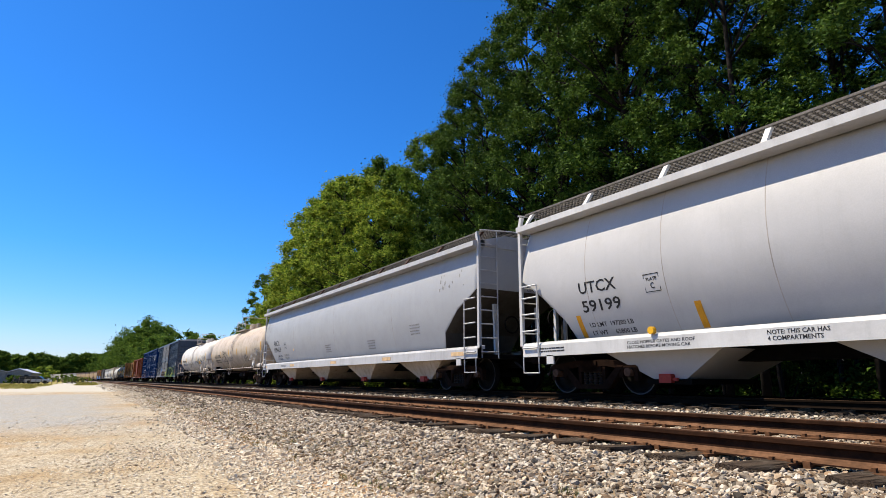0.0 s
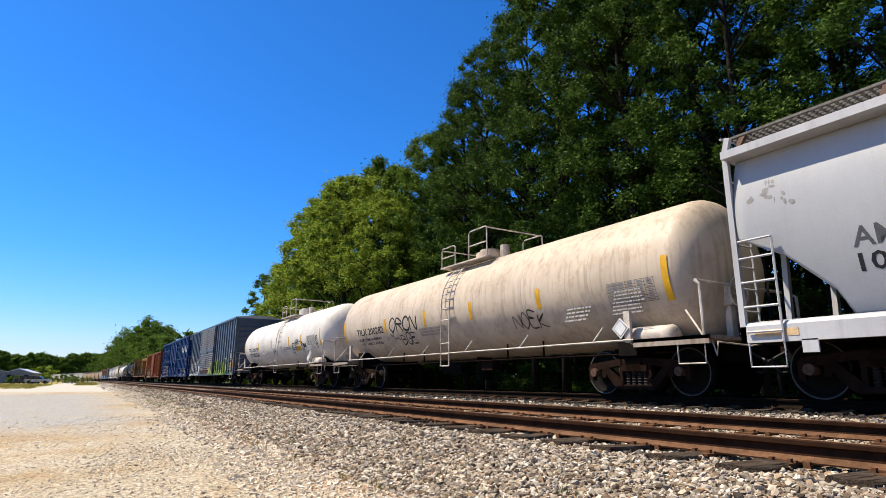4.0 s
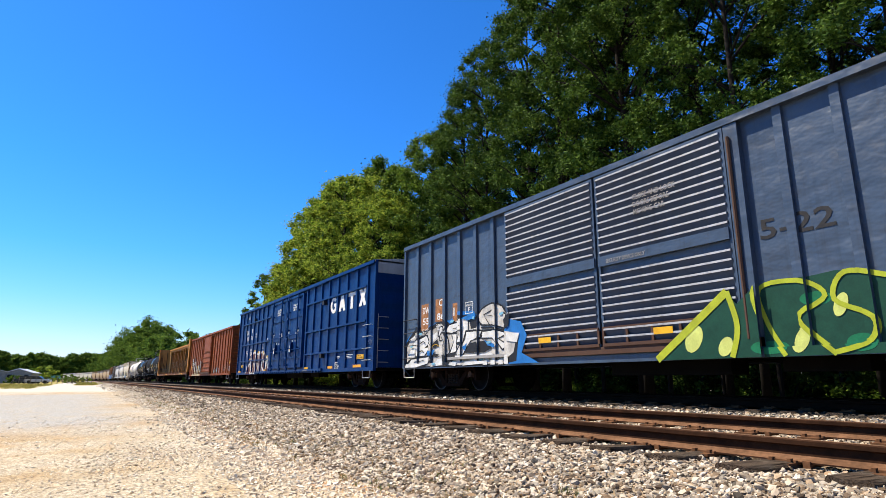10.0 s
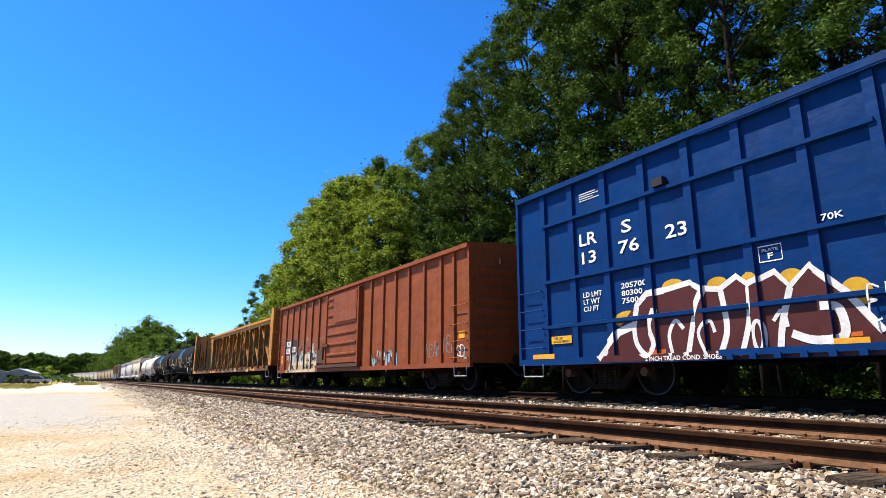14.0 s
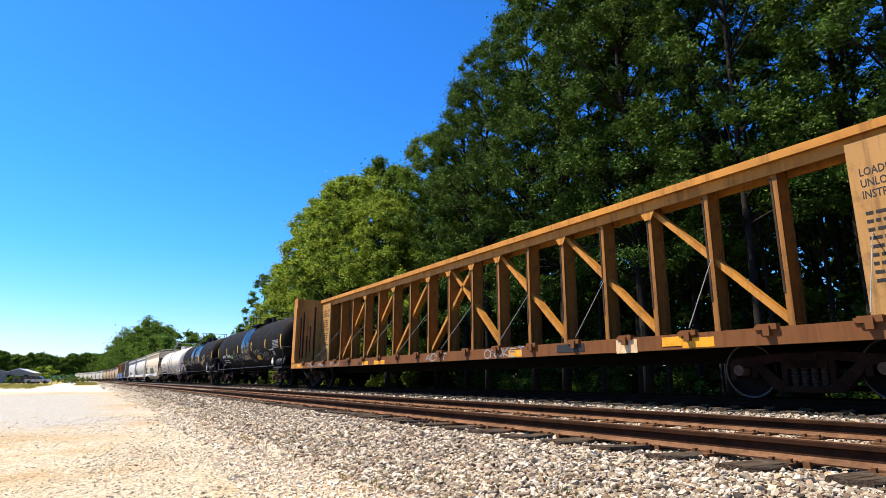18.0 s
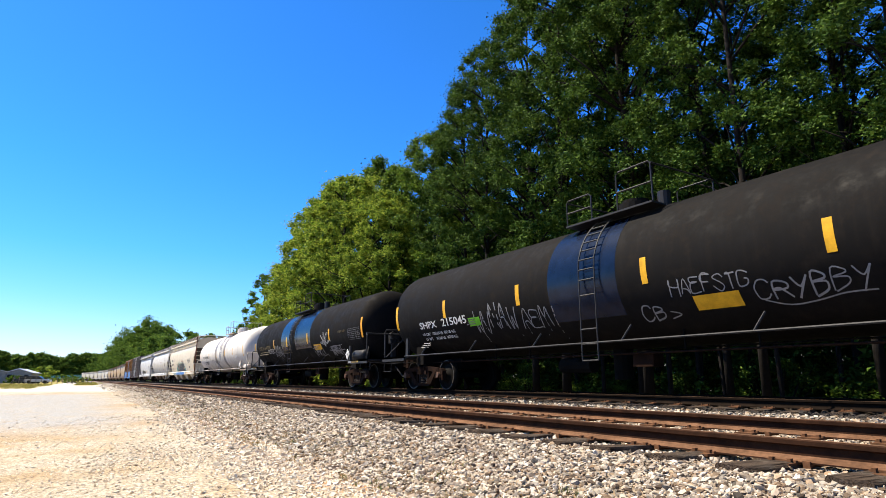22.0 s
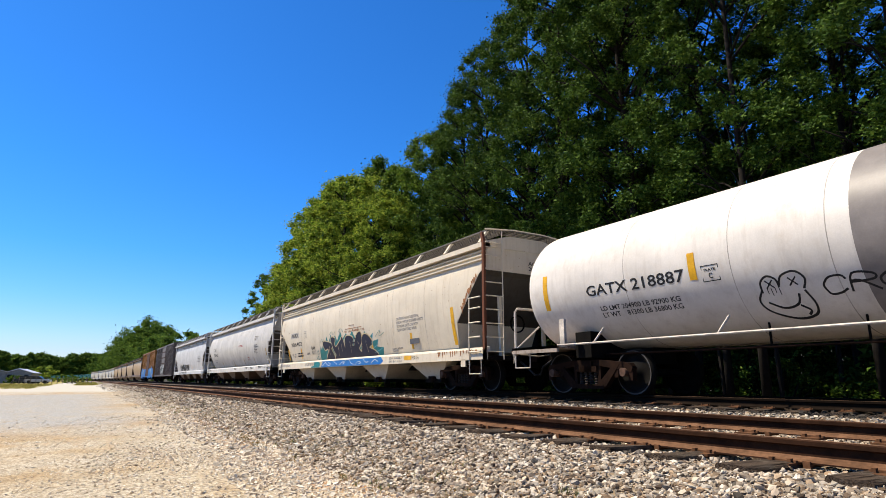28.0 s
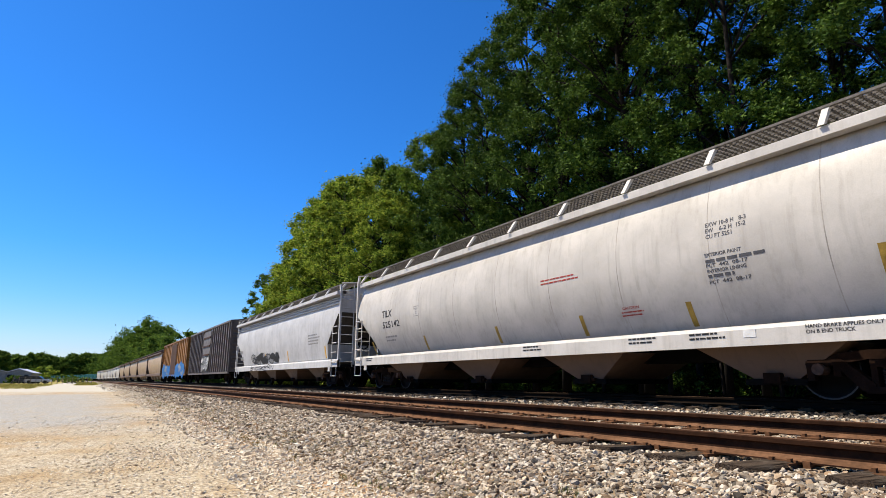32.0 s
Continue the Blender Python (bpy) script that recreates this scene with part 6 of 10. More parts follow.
PIECES += [[(-6.88, 1.63), (-6.68, 1.80), (-6.2, 1.84), (-6.1, 1.93), (-5.74, 1.95), (-5.74, 1.6), (-5.85, 1.6), (-6.0, 1.3), (-6.18, 1.3), (-6.02, 1.64), (-6.55, 1.58)], [(-6.52, 1.53), (-6.3, 1.52), (-6.33, 1.06), (-6.62, 1.02), (-6.44, 1.3)],
           [(-5.8, 1.55), (-5.05, 1.52), (-5.1, 1.4), (-5.3, 1.35), (-5.6, 1.32), (-6.0, 0.96), (-6.27, 0.96), (-5.86, 1.36)], [(-4.45, 1.5), (-4.05, 1.4), (-4.42, 1.30), (-4.0, 1.1), (-4.22, 1.04), (-4.55, 1.33), (-5.08, 1.36), (-5.05, 1.5)]]
PIECES += [[(-5.22, 1.95), (-5.05, 2.09), (-4.7, 2.18), (-4.45, 2.16), (-4.2, 2.07), (-4.08, 1.92), (-3.88, 1.84), (-3.92, 1.72), (-4.15, 1.56), (-4.55, 1.66), (-5.05, 1.7), (-5.17, 1.78)], [(-9.2, 0.66), (-8.9, 0.9), (-7.7, 0.95), (-7.78, 0.76), (-8.5, 0.66)], [(-6.6, 0.7), (-6.4, 0.9), (-6.1, 0.9), (-6.25, 0.65)],
           [(-5.9, 0.66), (-5.65, 0.86), (-5.05, 0.86), (-4.85, 0.70)], [(-7.6, 0.66), (-7.3, 0.88), (-6.85, 0.90), (-6.95, 0.70)], [(-3.85, 1.2), (-3.85, 1.4), (-3.35, 1.36), (-3.45, 1.15)], [(-7.1, 0.87), (-7.1, 0.93), (-4.5, 0.95), (-4.5, 0.89)]]
PIECES += [[(x, 0.66), (x + 0.02, 0.86), (x + 0.17, 0.88), (x + 0.19, 0.66)] for x in (-4.95, -4.62, -4.3, -3.98)]
for k, p in enumerate(PIECES):
    Wt += [(S_BLACK, "loop", p, 0.075), (S_WHITE if k % 5 else S_PALE, "sharp", p, 0)] if len(p) > 4 else [(S_WHITE, "sharp", p, 0)]
Wt += [(S_BLACK, "sharp", p, 0) for p in ([(-7.0, 0.98), (-6.7, 1.0), (-6.3, 0.98), (-6.6, 0.7), (-6.9, 0.68)], [(-5.6, 1.25), (-4.9, 1.28), (-4.5, 1.1), (-5.0, 0.98), (-5.9, 1.0)], [(-8.0, 0.98), (-7.7, 1.08), (-7.2, 1.0), (-7.4, 0.94)], [(-3.95, 1.72), (-3.7, 1.9), (-3.75, 1.55), (-3.9, 1.5)], [(-7.68, 1.30), (-7.3, 1.45), (-7.25, 1.25), (-7.5, 1.2)])]
Wt += [(S_BLACK, k, p, w) for k, p, w in (
    ("line", [(-4.55, 2.04), (-4.98, 1.94), (-4.72, 1.66)], 0.035), ("line", [(-5.1, 1.62), (-4.55, 1.58), (-4.0, 1.44)], 0.05), ("curve", [(-8.35, 1.35), (-8.15, 1.42), (-8.02, 1.36)], 0.03), ("curve", [(-8.4, 1.12), (-8.2, 1.15), (-8.1, 1.08)], 0.03), ("line", [(-6.1, 1.75), (-5.95, 1.72), (-6.05, 1.45)], 0.02),
    ("line", [(-6.5, 1.68), (-6.2, 1.70)], 0.02), ("curve", [(-7.1, 1.5), (-6.88, 1.38), (-6.82, 1.1)], 0.025), ("line", [(-4.9, 1.9), (-4.5, 1.88)], 0.015), ("line", [(-8.7, 0.8), (-8.1, 0.86)], 0.02))]
Wt += [(S_BLUE, "sharp", p, 0) for p in ([(-7.86, 1.10), (-7.42, 1.16), (-7.6, 0.98), (-7.8, 1.0)], [(-4.95, 1.28), (-4.38, 1.15), (-4.45, 1.08), (-4.8, 1.14)], [(-6.05, 1.94), (-5.3, 2.06), (-5.25, 1.9), (-5.7, 1.86)], [(-6.0, 1.15), (-5.75, 1.25), (-5.85, 1.05)])]
Wt += [(S_YELLOW, "curve", [(-7.68, 1.22), (-7.4, 1.30), (-7.22, 1.24)], 0.02)]
Wt += [(S_SKY, "soft", oval(x, z, 0.10, 0.035, 7, 0.6), 0) for x, z in ((-8.3, 1.66), (-6.5, 1.90), (-5.4, 1.9), (-4.2, 1.90), (-5.1, 0.80), (-7.4, 0.74), (-4.75, 1.22), (-8.85, 1.3))]
art(dk, DK_SIDE, Wt, "white spray mural with black lines on blue")
tag(dk, "VEKS>", 8.45, 9.2, 0.68, 0.84, S_LIME, surf(-HALF_W - 0.01), 35, 0.026, 0.8, 0, "lime sprayed tag")
for x0, x1, z0, z1 in ((-8.3, -7.75, 1.75, 2.55), (-7.45, -6.85, 1.95, 2.62), (-6.5, -6.15, 1.9, 2.4)):
    panel(dk, "rust_patch", x0, x1, z0, z1, M_RUSTPATCH, YB, 0.003)
for txt, x0, x1, z0, z1 in (("DW", -8.2, -7.82, 2.25, 2.45), ("C", -7.25, -7.05, 2.4, 2.6), ("55", -8.2, -7.82, 1.92, 2.12), ("86", -7.35, -6.95, 2.0, 2.2), ("11", -6.45, -6.2, 2.05, 2.28), ("LD LMT\nLT WT", -8.25, -7.85, 1.64, 1.80), ("209500\n 76500", -7.4, -6.95, 1.70, 1.88)):
    fit_text(dk, txt, x0, x1, z0, z1, M_TXT_WHITE, YB - 0.003)
plate_mark(dk, -5.85, -5.5, 2.05, 2.35, M_TXT_WHITE, YB, letter="F")
for z in (3.35, 3.0):
    panel(dk, "small_print", 9.40, 9.41, z - 0.1, z, M_TXT_GREY, 0.2)

# royal blue boxcar
bl = couple(box_car(length(4.5, 27.4), 4.62, P_BLUE, P_BLUE, "royal blue tall boxcar with plug doors and maroon graffiti", (-9.75, -8.85, -7.9, -6.92, -5.95, -4.99, -4.01, -3.05, 3.05, 4.0, 4.98, 5.95, 6.95, 7.95, 8.95, 9.93), floor=0.60, rib_w=0.10, roof_mat=P_GALV, band_mat=P_GALV, smooth_end=True), 4.5, 27.4)
BW = -HALF_W
BELT = {3.72: 0.03, 2.42: 0.03, 1.42: 0.005}
for x0, x1, zs in ((-9.75, -3.05, (3.72, 2.42, 1.42)), (3.05, 9.93, (3.72, 2.42, 1.42))):
    for z in zs:
        part("side_belt", prism([(BW + 0.07, z - 0.06), (BW - BELT[z], z - 0.035), (BW - BELT[z], z + 0.03), (BW + 0.07, z + 0.045)], "x", x0, x1), P_BLUE, bl)
for k, (x0, x1) in enumerate(((-2.70, 0.02), (0.10, 2.72))):
    d = part("plug_door", box(x0, x1, BW - 0.02, BW + 0.08, 0.86, 4.36), P_BLUE, bl, "plug door with locking rods")
    part("door_frame", boxes([(x0, x0 + 0.10, BW - 0.06, BW - 0.02, 0.86, 4.36), (x1 - 0.10, x1, BW - 0.06, BW - 0.02, 0.86, 4.36), (x0 + 0.1, x1 - 0.1, BW - 0.06, BW - 0.02, 4.26, 4.36), (x0 + 0.1, x1 - 0.1, BW - 0.06, BW - 0.02, 0.86, 0.96)]), P_BLUE, d)
    for z in (3.30, 2.30, 1.35):
        part("door_belt", box(x0 + 0.10, x1 - 0.10, BW - 0.065, BW - 0.02, z - 0.045, z + 0.045), P_BLUE, d)
    for x in (x0 + 0.52, x1 - 0.62):
        part("locking_rod", tube([(x, BW - 0.11, 0.78), (x, BW - 0.11, 4.42)], 0.035, 8), P_BLUE, d)
        for z in (1.0, 1.8, 2.7, 3.6, 4.2):
            shared_part("rodclip", "rod_clip", lambda: box(-0.07, 0.07, -0.03, 0.05, -0.04, 0.04), P_BLUE, d, Matrix.Translation((x, BW - 0.09, z)))
        part("rod_bracket", boxes([(x - 0.13, x + 0.13, BW - 0.12, BW - 0.05, 0.83, 0.88), (x - 0.10, x - 0.05, BW - 0.13, BW - 0.05, 0.72, 0.83), (x + 0.05, x + 0.10, BW - 0.13, BW - 0.05, 0.72, 0.83)]), P_BLUE, d)
    cx = (x0 + x1) / 2 - 0.25
    part("lock_box", box(cx - 0.16, cx + 0.16, BW - 0.13, BW - 0.02, 1.60, 2.08), P_BLUE, d)
    panel(d, "lock_label", cx - 0.11, cx + 0.07, 1.62, 1.76, M_TXT_WHITE, BW - 0.13, 0.004)
    panel(d, "lock_label", cx - 0.02, cx + 0.07, 1.69, 1.76, M_ORANGE, BW - 0.134, 0.004)
    part("lock_lever", tube([(cx + 0.22, BW - 0.14, 2.2), (cx + 0.22, BW - 0.16, 1.45), (cx + 0.30, BW - 0.12, 1.38)], 0.03, 6), P_BLUE, d)
    part("cross_shaft", tube([(x0 + 0.12, BW - 0.10, 1.72), (x1 - 0.12, BW - 0.10, 1.72)], 0.028, 6), P_BLUE, d)
    part("cross_shaft", tube([(x0 + 0.3, BW - 0.10, 2.42), (cx, BW - 0.10, 2.46), (x1 - 0.3, BW - 0.10, 2.42)], 0.022, 6), P_BLUE, d)
    fit_text(d, "ASD", cx - 0.12, cx + 0.08, 1.82, 1.93, M_TXT_WHITE, BW - 0.13)
    fit_text(d, "OPEN", cx - 0.12, cx + 0.13, 2.10, 2.18, M_TXT_WHITE, BW - 0.022)
    fit_text(d, "CLOSE", cx + 0.42, cx + 0.75, 2.08, 2.16, M_TXT_WHITE, BW - 0.022)
    fit_text(d, "CLOSE AND LOCK\nDOORS BEFORE\nMOVING CAR", cx - 0.10, cx + 0.62, 3.62, 3.96, M_TXT_WHITE, BW - 0.022)
    bars(x0 + 0.22, BW - 0.024, 2.75, 0.45, 4, 0.06, 0.022, M_TXT_WHITE, d, 41 + k)
    bars(cx + 0.5, BW - 0.024, 2.68, 0.55, 4, 0.06, 0.024, M_TXT_WHITE, d, 43 + k)
part("door_rail", boxes([(-5.6, 5.6, BW - 0.09, BW + 0.0, 0.66, 0.76)]), P_BLUE, bl)
for i in [q for q in range(30) if not 3.1 < -5.4 + q * 0.37 < 4.25]:
    shared_part("railtab", "rail_tab", lambda: box(-0.05, 0.05, -0.02, 0.05, -0.06, 0.02), P_BLUE, bl, Matrix.Translation((-5.4 + i * 0.37, BW - 0.1, 0.66)))
part("gutter", boxes([(-5.6, 5.6, BW - 0.05, BW + 0.02, 4.44, 4.50)]), P_BLUE, bl)
for x0, x1 in ((3.16, 3.72), (6.2, 6.75), (8.88, 9.62), (-10.2, -9.5), (-4.0, -3.5)):
    panel(bl, "reflector", x0, x1, 0.74, 0.84, M_ORANGE, BW - 0.002)
for x0, z0 in ((9.12, 1.05), (-9.62, 1.05)):
    panel(bl, "height_notice", x0, x0 + 0.62, z0, z0 + 0.16, M_YEL, YB - 0.02)
    fit_text(bl, "THIS CAR\nEXCESS HEIGHT", x0 + 0.06, x0 + 0.56, z0 + 0.02, z0 + 0.14, M_TXT_BLACK, YB - 0.026)
# the owner's mark as plain white shapes
GX0 = YB - 0.006
def ring_pts(c, r, a, b, n):
    return [(c[0] + r[0] * math.cos(radians(a + (b - a) * k / n)), c[1] + r[1] * math.sin(radians(a + (b - a) * k / n))) for k in range(n + 1)]


for shape in (ring_pts((6.45, 3.35), (0.36, 0.34), 38, 318, 14) + [(6.81, 3.12), (6.81, 3.42), (6.46, 3.42), (6.46, 3.28), (6.62, 3.28)] + ring_pts((6.45, 3.35), (0.18, 0.19), 318, 45, 9),
              [(7.05, 3.02), (7.28, 3.66), (7.52, 3.66), (7.75, 3.02), (7.52, 3.02), (7.47, 3.16), (7.32, 3.16), (7.27, 3.02)],
              [(8.28, 3.02), (8.28, 3.52), (8.05, 3.52), (8.05, 3.68), (8.75, 3.68), (8.75, 3.52), (8.52, 3.52), (8.52, 3.02)],
              [(9.10, 3.02), (9.32, 3.35), (9.12, 3.66), (9.38, 3.66), (9.46, 3.50), (9.56, 3.66), (9.80, 3.66), (9.60, 3.35), (9.82, 3.02), (9.56, 3.02), (9.46, 3.20), (9.36, 3.02)]):
    part("owner_mark", prism(shape, "y", GX0 - 0.004, GX0), M_TXT_WHITE, bl)
for txt, x0, x1, z0, z1 in (("LR", -8.65, -8.15, 3.05, 3.32), ("S", -7.5, -7.25, 3.10, 3.36), ("13", -8.6, -8.2, 2.66, 2.92), ("76", -7.6, -7.1, 2.70, 2.96), ("23", -6.5, -6.05, 2.78, 3.04), ("LD LMT\nLT WT\nCU FT", -8.62, -8.1, 1.66, 2.06), ("205700\n80300\n7500", -7.6, -7.0, 1.72, 2.12), ("70K", -3.9, -3.6, 2.5, 2.6)):
    fit_text(bl, txt, x0, x1, z0, z1, M_TXT_WHITE, YB - 0.006)
plate_mark(bl, -4.85, -4.5, 2.06, 2.30, M_TXT_WHITE, YB, letter="F")
bars(-8.6, YB - 0.006, 4.2, 0.6, 4, 0.05, 0.018, M_TXT_WHITE, bl, 51)
bars(8.0, YB - 0.006, 1.25, 0.7, 3, 0.06, 0.022, M_TXT_WHITE, bl, 52)
bars(7.0, YB - 0.006, 1.22, 0.4, 2, 0.06, 0.022, M_TXT_WHITE, bl, 53)
fit_text(bl, "EMPTY\nLOAD\n7/16\" ADJ\nBLOCK", 7.0, 7.45, 0.72, 0.98, M_TXT_WHITE, BW - 0.004)
fit_text(bl, "RELEASE ROD", 3.2, 3.85, 0.67, 0.725, M_TXT_GREY, BW - 0.094)
fit_text(bl, "2 INCH TREAD COND. SHOES", -7.1, -5.6, 0.62, 0.70, M_TXT_WHITE, BW - 0.004)
MZ = [(S_MAROON, "sharp", [(-8.25, 0.62), (-8.2, 0.76), (-7.3, 1.67), (-7.05, 1.84), (-6.65, 1.86), (-6.1, 1.94), (-5.57, 1.75), (-5.26, 1.92), (-5.08, 1.76), (-4.65, 1.90), (-4.45, 1.65), (-4.15, 1.92), (-3.72, 1.45), (-3.3, 0.86), (-3.3, 0.62)], 0)]
MZ = [(S_YELLOW, "soft", oval(x, z, rx, rz), 0) for x, z, rx, rz in ((-7.5, 1.42, 0.34, 0.16), (-6.45, 1.92, 0.22, 0.12), (-5.6, 1.84, 0.18, 0.11), (-5.05, 1.84, 0.14, 0.1), (-4.42, 1.78, 0.17, 0.12), (-3.6, 1.45, 0.2, 0.2))] + MZ
MZ += [(S_ORANGE, "sharp", [(-7.1, 0.72), (-6.7, 0.74), (-6.7, 0.82), (-7.1, 0.80)], 0), (S_ORANGE, "sharp", [(-3.9, 0.86), (-3.6, 0.86), (-3.6, 0.92), (-3.9, 0.92)], 0)]
MZ += [(S_WHITE, k, p, w) for k, p, w in (
    ("line", [(-8.24, 0.70), (-7.75, 1.18), (-7.4, 1.28)], 0.15), ("line", [(-7.38, 1.2), (-7.26, 1.66), (-7.05, 1.83), (-6.65, 1.86)], 0.12), ("curve", [(-7.36, 1.3), (-7.32, 0.95), (-7.1, 0.72), (-6.9, 0.9), (-6.98, 1.25), (-6.85, 1.55)], 0.10), ("line", [(-6.65, 1.86), (-6.1, 1.93), (-5.9, 1.80), (-5.57, 1.74), (-5.26, 1.91), (-5.08, 1.75), (-4.65, 1.89), (-4.45, 1.64), (-4.15, 1.91), (-3.72, 1.46), (-3.35, 0.90)], 0.10),
    ("curve", [(-6.55, 0.70), (-6.6, 1.05), (-6.45, 1.30), (-6.3, 1.15)], 0.07), ("curve", [(-6.25, 0.70), (-6.05, 1.4), (-5.85, 1.78)], 0.10), ("curve", [(-5.85, 0.66), (-5.98, 1.05), (-5.8, 1.25), (-5.72, 1.05)], 0.06), ("curve", [(-5.65, 0.70), (-5.5, 1.1), (-5.55, 1.72)], 0.10),
    ("curve", [(-5.3, 0.66), (-5.12, 1.2), (-5.08, 1.72)], 0.09), ("loop", oval(-4.97, 0.95, 0.08, 0.22), 0.06), ("curve", [(-4.7, 0.66), (-4.62, 1.1), (-4.45, 1.62)], 0.10), ("curve", [(-4.5, 0.95), (-4.2, 0.84), (-3.82, 0.88), (-3.84, 1.25), (-4.05, 1.3)], 0.12), ("curve", [(-4.75, 1.15), (-4.6, 1.3), (-4.55, 1.05)], 0.06))]
art(bl, ribbed((-9.75, -8.85, -7.9, -6.92, -5.95, -4.99, -4.01, -3.05), 0.076, 0.745), MZ, "maroon spray mural with thick white lines and yellow blobs")
tag(bl, "EIS", -3.45, -3.0, 1.05, 1.45, S_WHITE, surf(BW - 0.006), 36, 0.028, 0.8, 0, "white sprayed tag")
grab_irons(bl, 9.80, 10.55, BW - 0.06, (2.24, 1.82, 1.40, 0.98), P_GALV)
grab_irons(bl, -10.55, -9.80, BW - 0.06, (2.24, 1.82, 1.40, 0.98), P_BLUE)
stirrup(bl, 9.85, 10.5, BW - 0.03, 0.62, 0.26, M_GREY_RAIL)
stirrup(bl, -10.5, -9.85, BW - 0.03, 0.62, 0.26, M_GREY_RAIL)
tag(bl, "MOK", 10.0, 10.45, 1.52, 1.72, S_FAINT, surf(YB), 37, 0.010, 1.0, 0, "thin chalk scribble")
for x, z in ((5.5, 3.55), (5.45, 1.28), (-6.5, 3.85)):
    part("vent", box(x - 0.12, x + 0.12, BW - 0.08, BW + 0.06, z - 0.08, z + 0.08), M_BLACK, bl)
part("end_ladder", tubes([[(10.75, BW + 0.12, 0.7), (10.75, BW + 0.12, 2.6)]] + [[(10.75, BW + 0.12, z), (10.75, BW + 0.55, z)] for z in (0.9, 1.3, 1.7, 2.1, 2.5)], 0.014, 5), M_GREY_RAIL, bl)

# red-brown boxcar
br = couple(box_car(length(-16.96, 2.19), 4.02, P_BROWN, P_BROWN, "red-brown boxcar with ribbed sides and sprayed graffiti", (-7.86, -6.85, -5.88, -4.92, -3.96, -3.0, 2.5, 3.5, 4.45, 5.4, 6.4, 7.4, 8.1), floor=0.62, rib_w=0.07), -16.96, 2.19)
d = part("door", box(-1.75, 1.55, -HALF_W - 0.05, -HALF_W + 0.06, 0.95, 3.72), P_BROWN, br, "dented sliding door with pressed ridges")
for z in (1.30, 1.72, 2.12, 2.52, 2.92, 3.32, 3.60):
    part("pressing", prism([(-HALF_W - 0.05, z - 0.09), (-HALF_W - 0.10, z - 0.04), (-HALF_W - 0.10, z + 0.02), (-HALF_W - 0.05, z + 0.04)], "x", -1.62, 1.42), P_BROWN, d)
part("door_frame", boxes([(-1.85, -1.72, -HALF_W - 0.10, -HALF_W + 0.06, 0.88, 3.78), (1.52, 1.64, -HALF_W - 0.10, -HALF_W + 0.06, 0.88, 3.78)]), P_BROWN, d)
part("door_latch", boxes([(-2.1, -1.35, -HALF_W - 0.16, -HALF_W - 0.08, 1.62, 1.72), (-2.02, -1.92, -HALF_W - 0.15, -HALF_W + 0.02, 1.1, 1.75)]), P_RUSTDK, d)
part("door_track", boxes([(-2.9, 1.7, -HALF_W - 0.10, -HALF_W + 0.02, 0.78, 0.90)]), P_RUSTDK, br)
part("patch_panel", box(-2.98, -1.95, -HALF_W - 0.01, -HALF_W + 0.066, 0.98, 1.55), P_RUSTDK, br)
part("upper_panel", box(-0.9, 1.5, -HALF_W - 0.125, -HALF_W - 0.10, 2.55, 3.66), P_BROWN, br)
for x0, x1, z0, z1 in ((-7.84, -7.12, 1.90, 2.16), (-7.80, -7.18, 1.56, 1.82), (-6.84, -6.30, 1.60, 1.86)):
    panel(br, "number_panel", x0, x1, z0, z1, M_TXT_WHITE, YB, 0.004)
panel(br, "black_patch", -7.86, -5.95, 1.5, 2.2, M_TXT_BLACK, YB + 0.002, 0.003)
for txt, x0, x1, z0, z1 in (("LRS", -7.76, -7.2, 1.94, 2.12), ("83", -7.68, -7.32, 1.60, 1.78), ("44", -6.74, -6.42, 1.64, 1.82)):
    fit_text(br, txt, x0, x1, z0, z1, M_TXT_BLACK, YB - 0.004)
fit_text(br, "LD LMT\nLT WT", -7.75, -7.25, 1.24, 1.44, M_TXT_WHITE, YB)
CR = [(S_PALE, "sharp", [(-7.1, 1.02), (-7.12, 1.66), (-6.95, 1.50), (-6.4, 1.56), (-6.0, 1.60), (-5.6, 1.47), (-5.2, 1.64), (-4.9, 1.48), (-4.4, 1.52), (-4.1, 1.42), (-3.9, 1.64), (-3.4, 1.50), (-3.1, 1.60), (-3.1, 1.0)], 0), (S_CREAM, "sharp", [(-7.55, 0.64), (-7.2, 1.03), (-6.4, 1.06), (-5.5, 1.0), (-4.6, 1.06), (-3.1, 1.02), (-3.15, 0.64)], 0)]
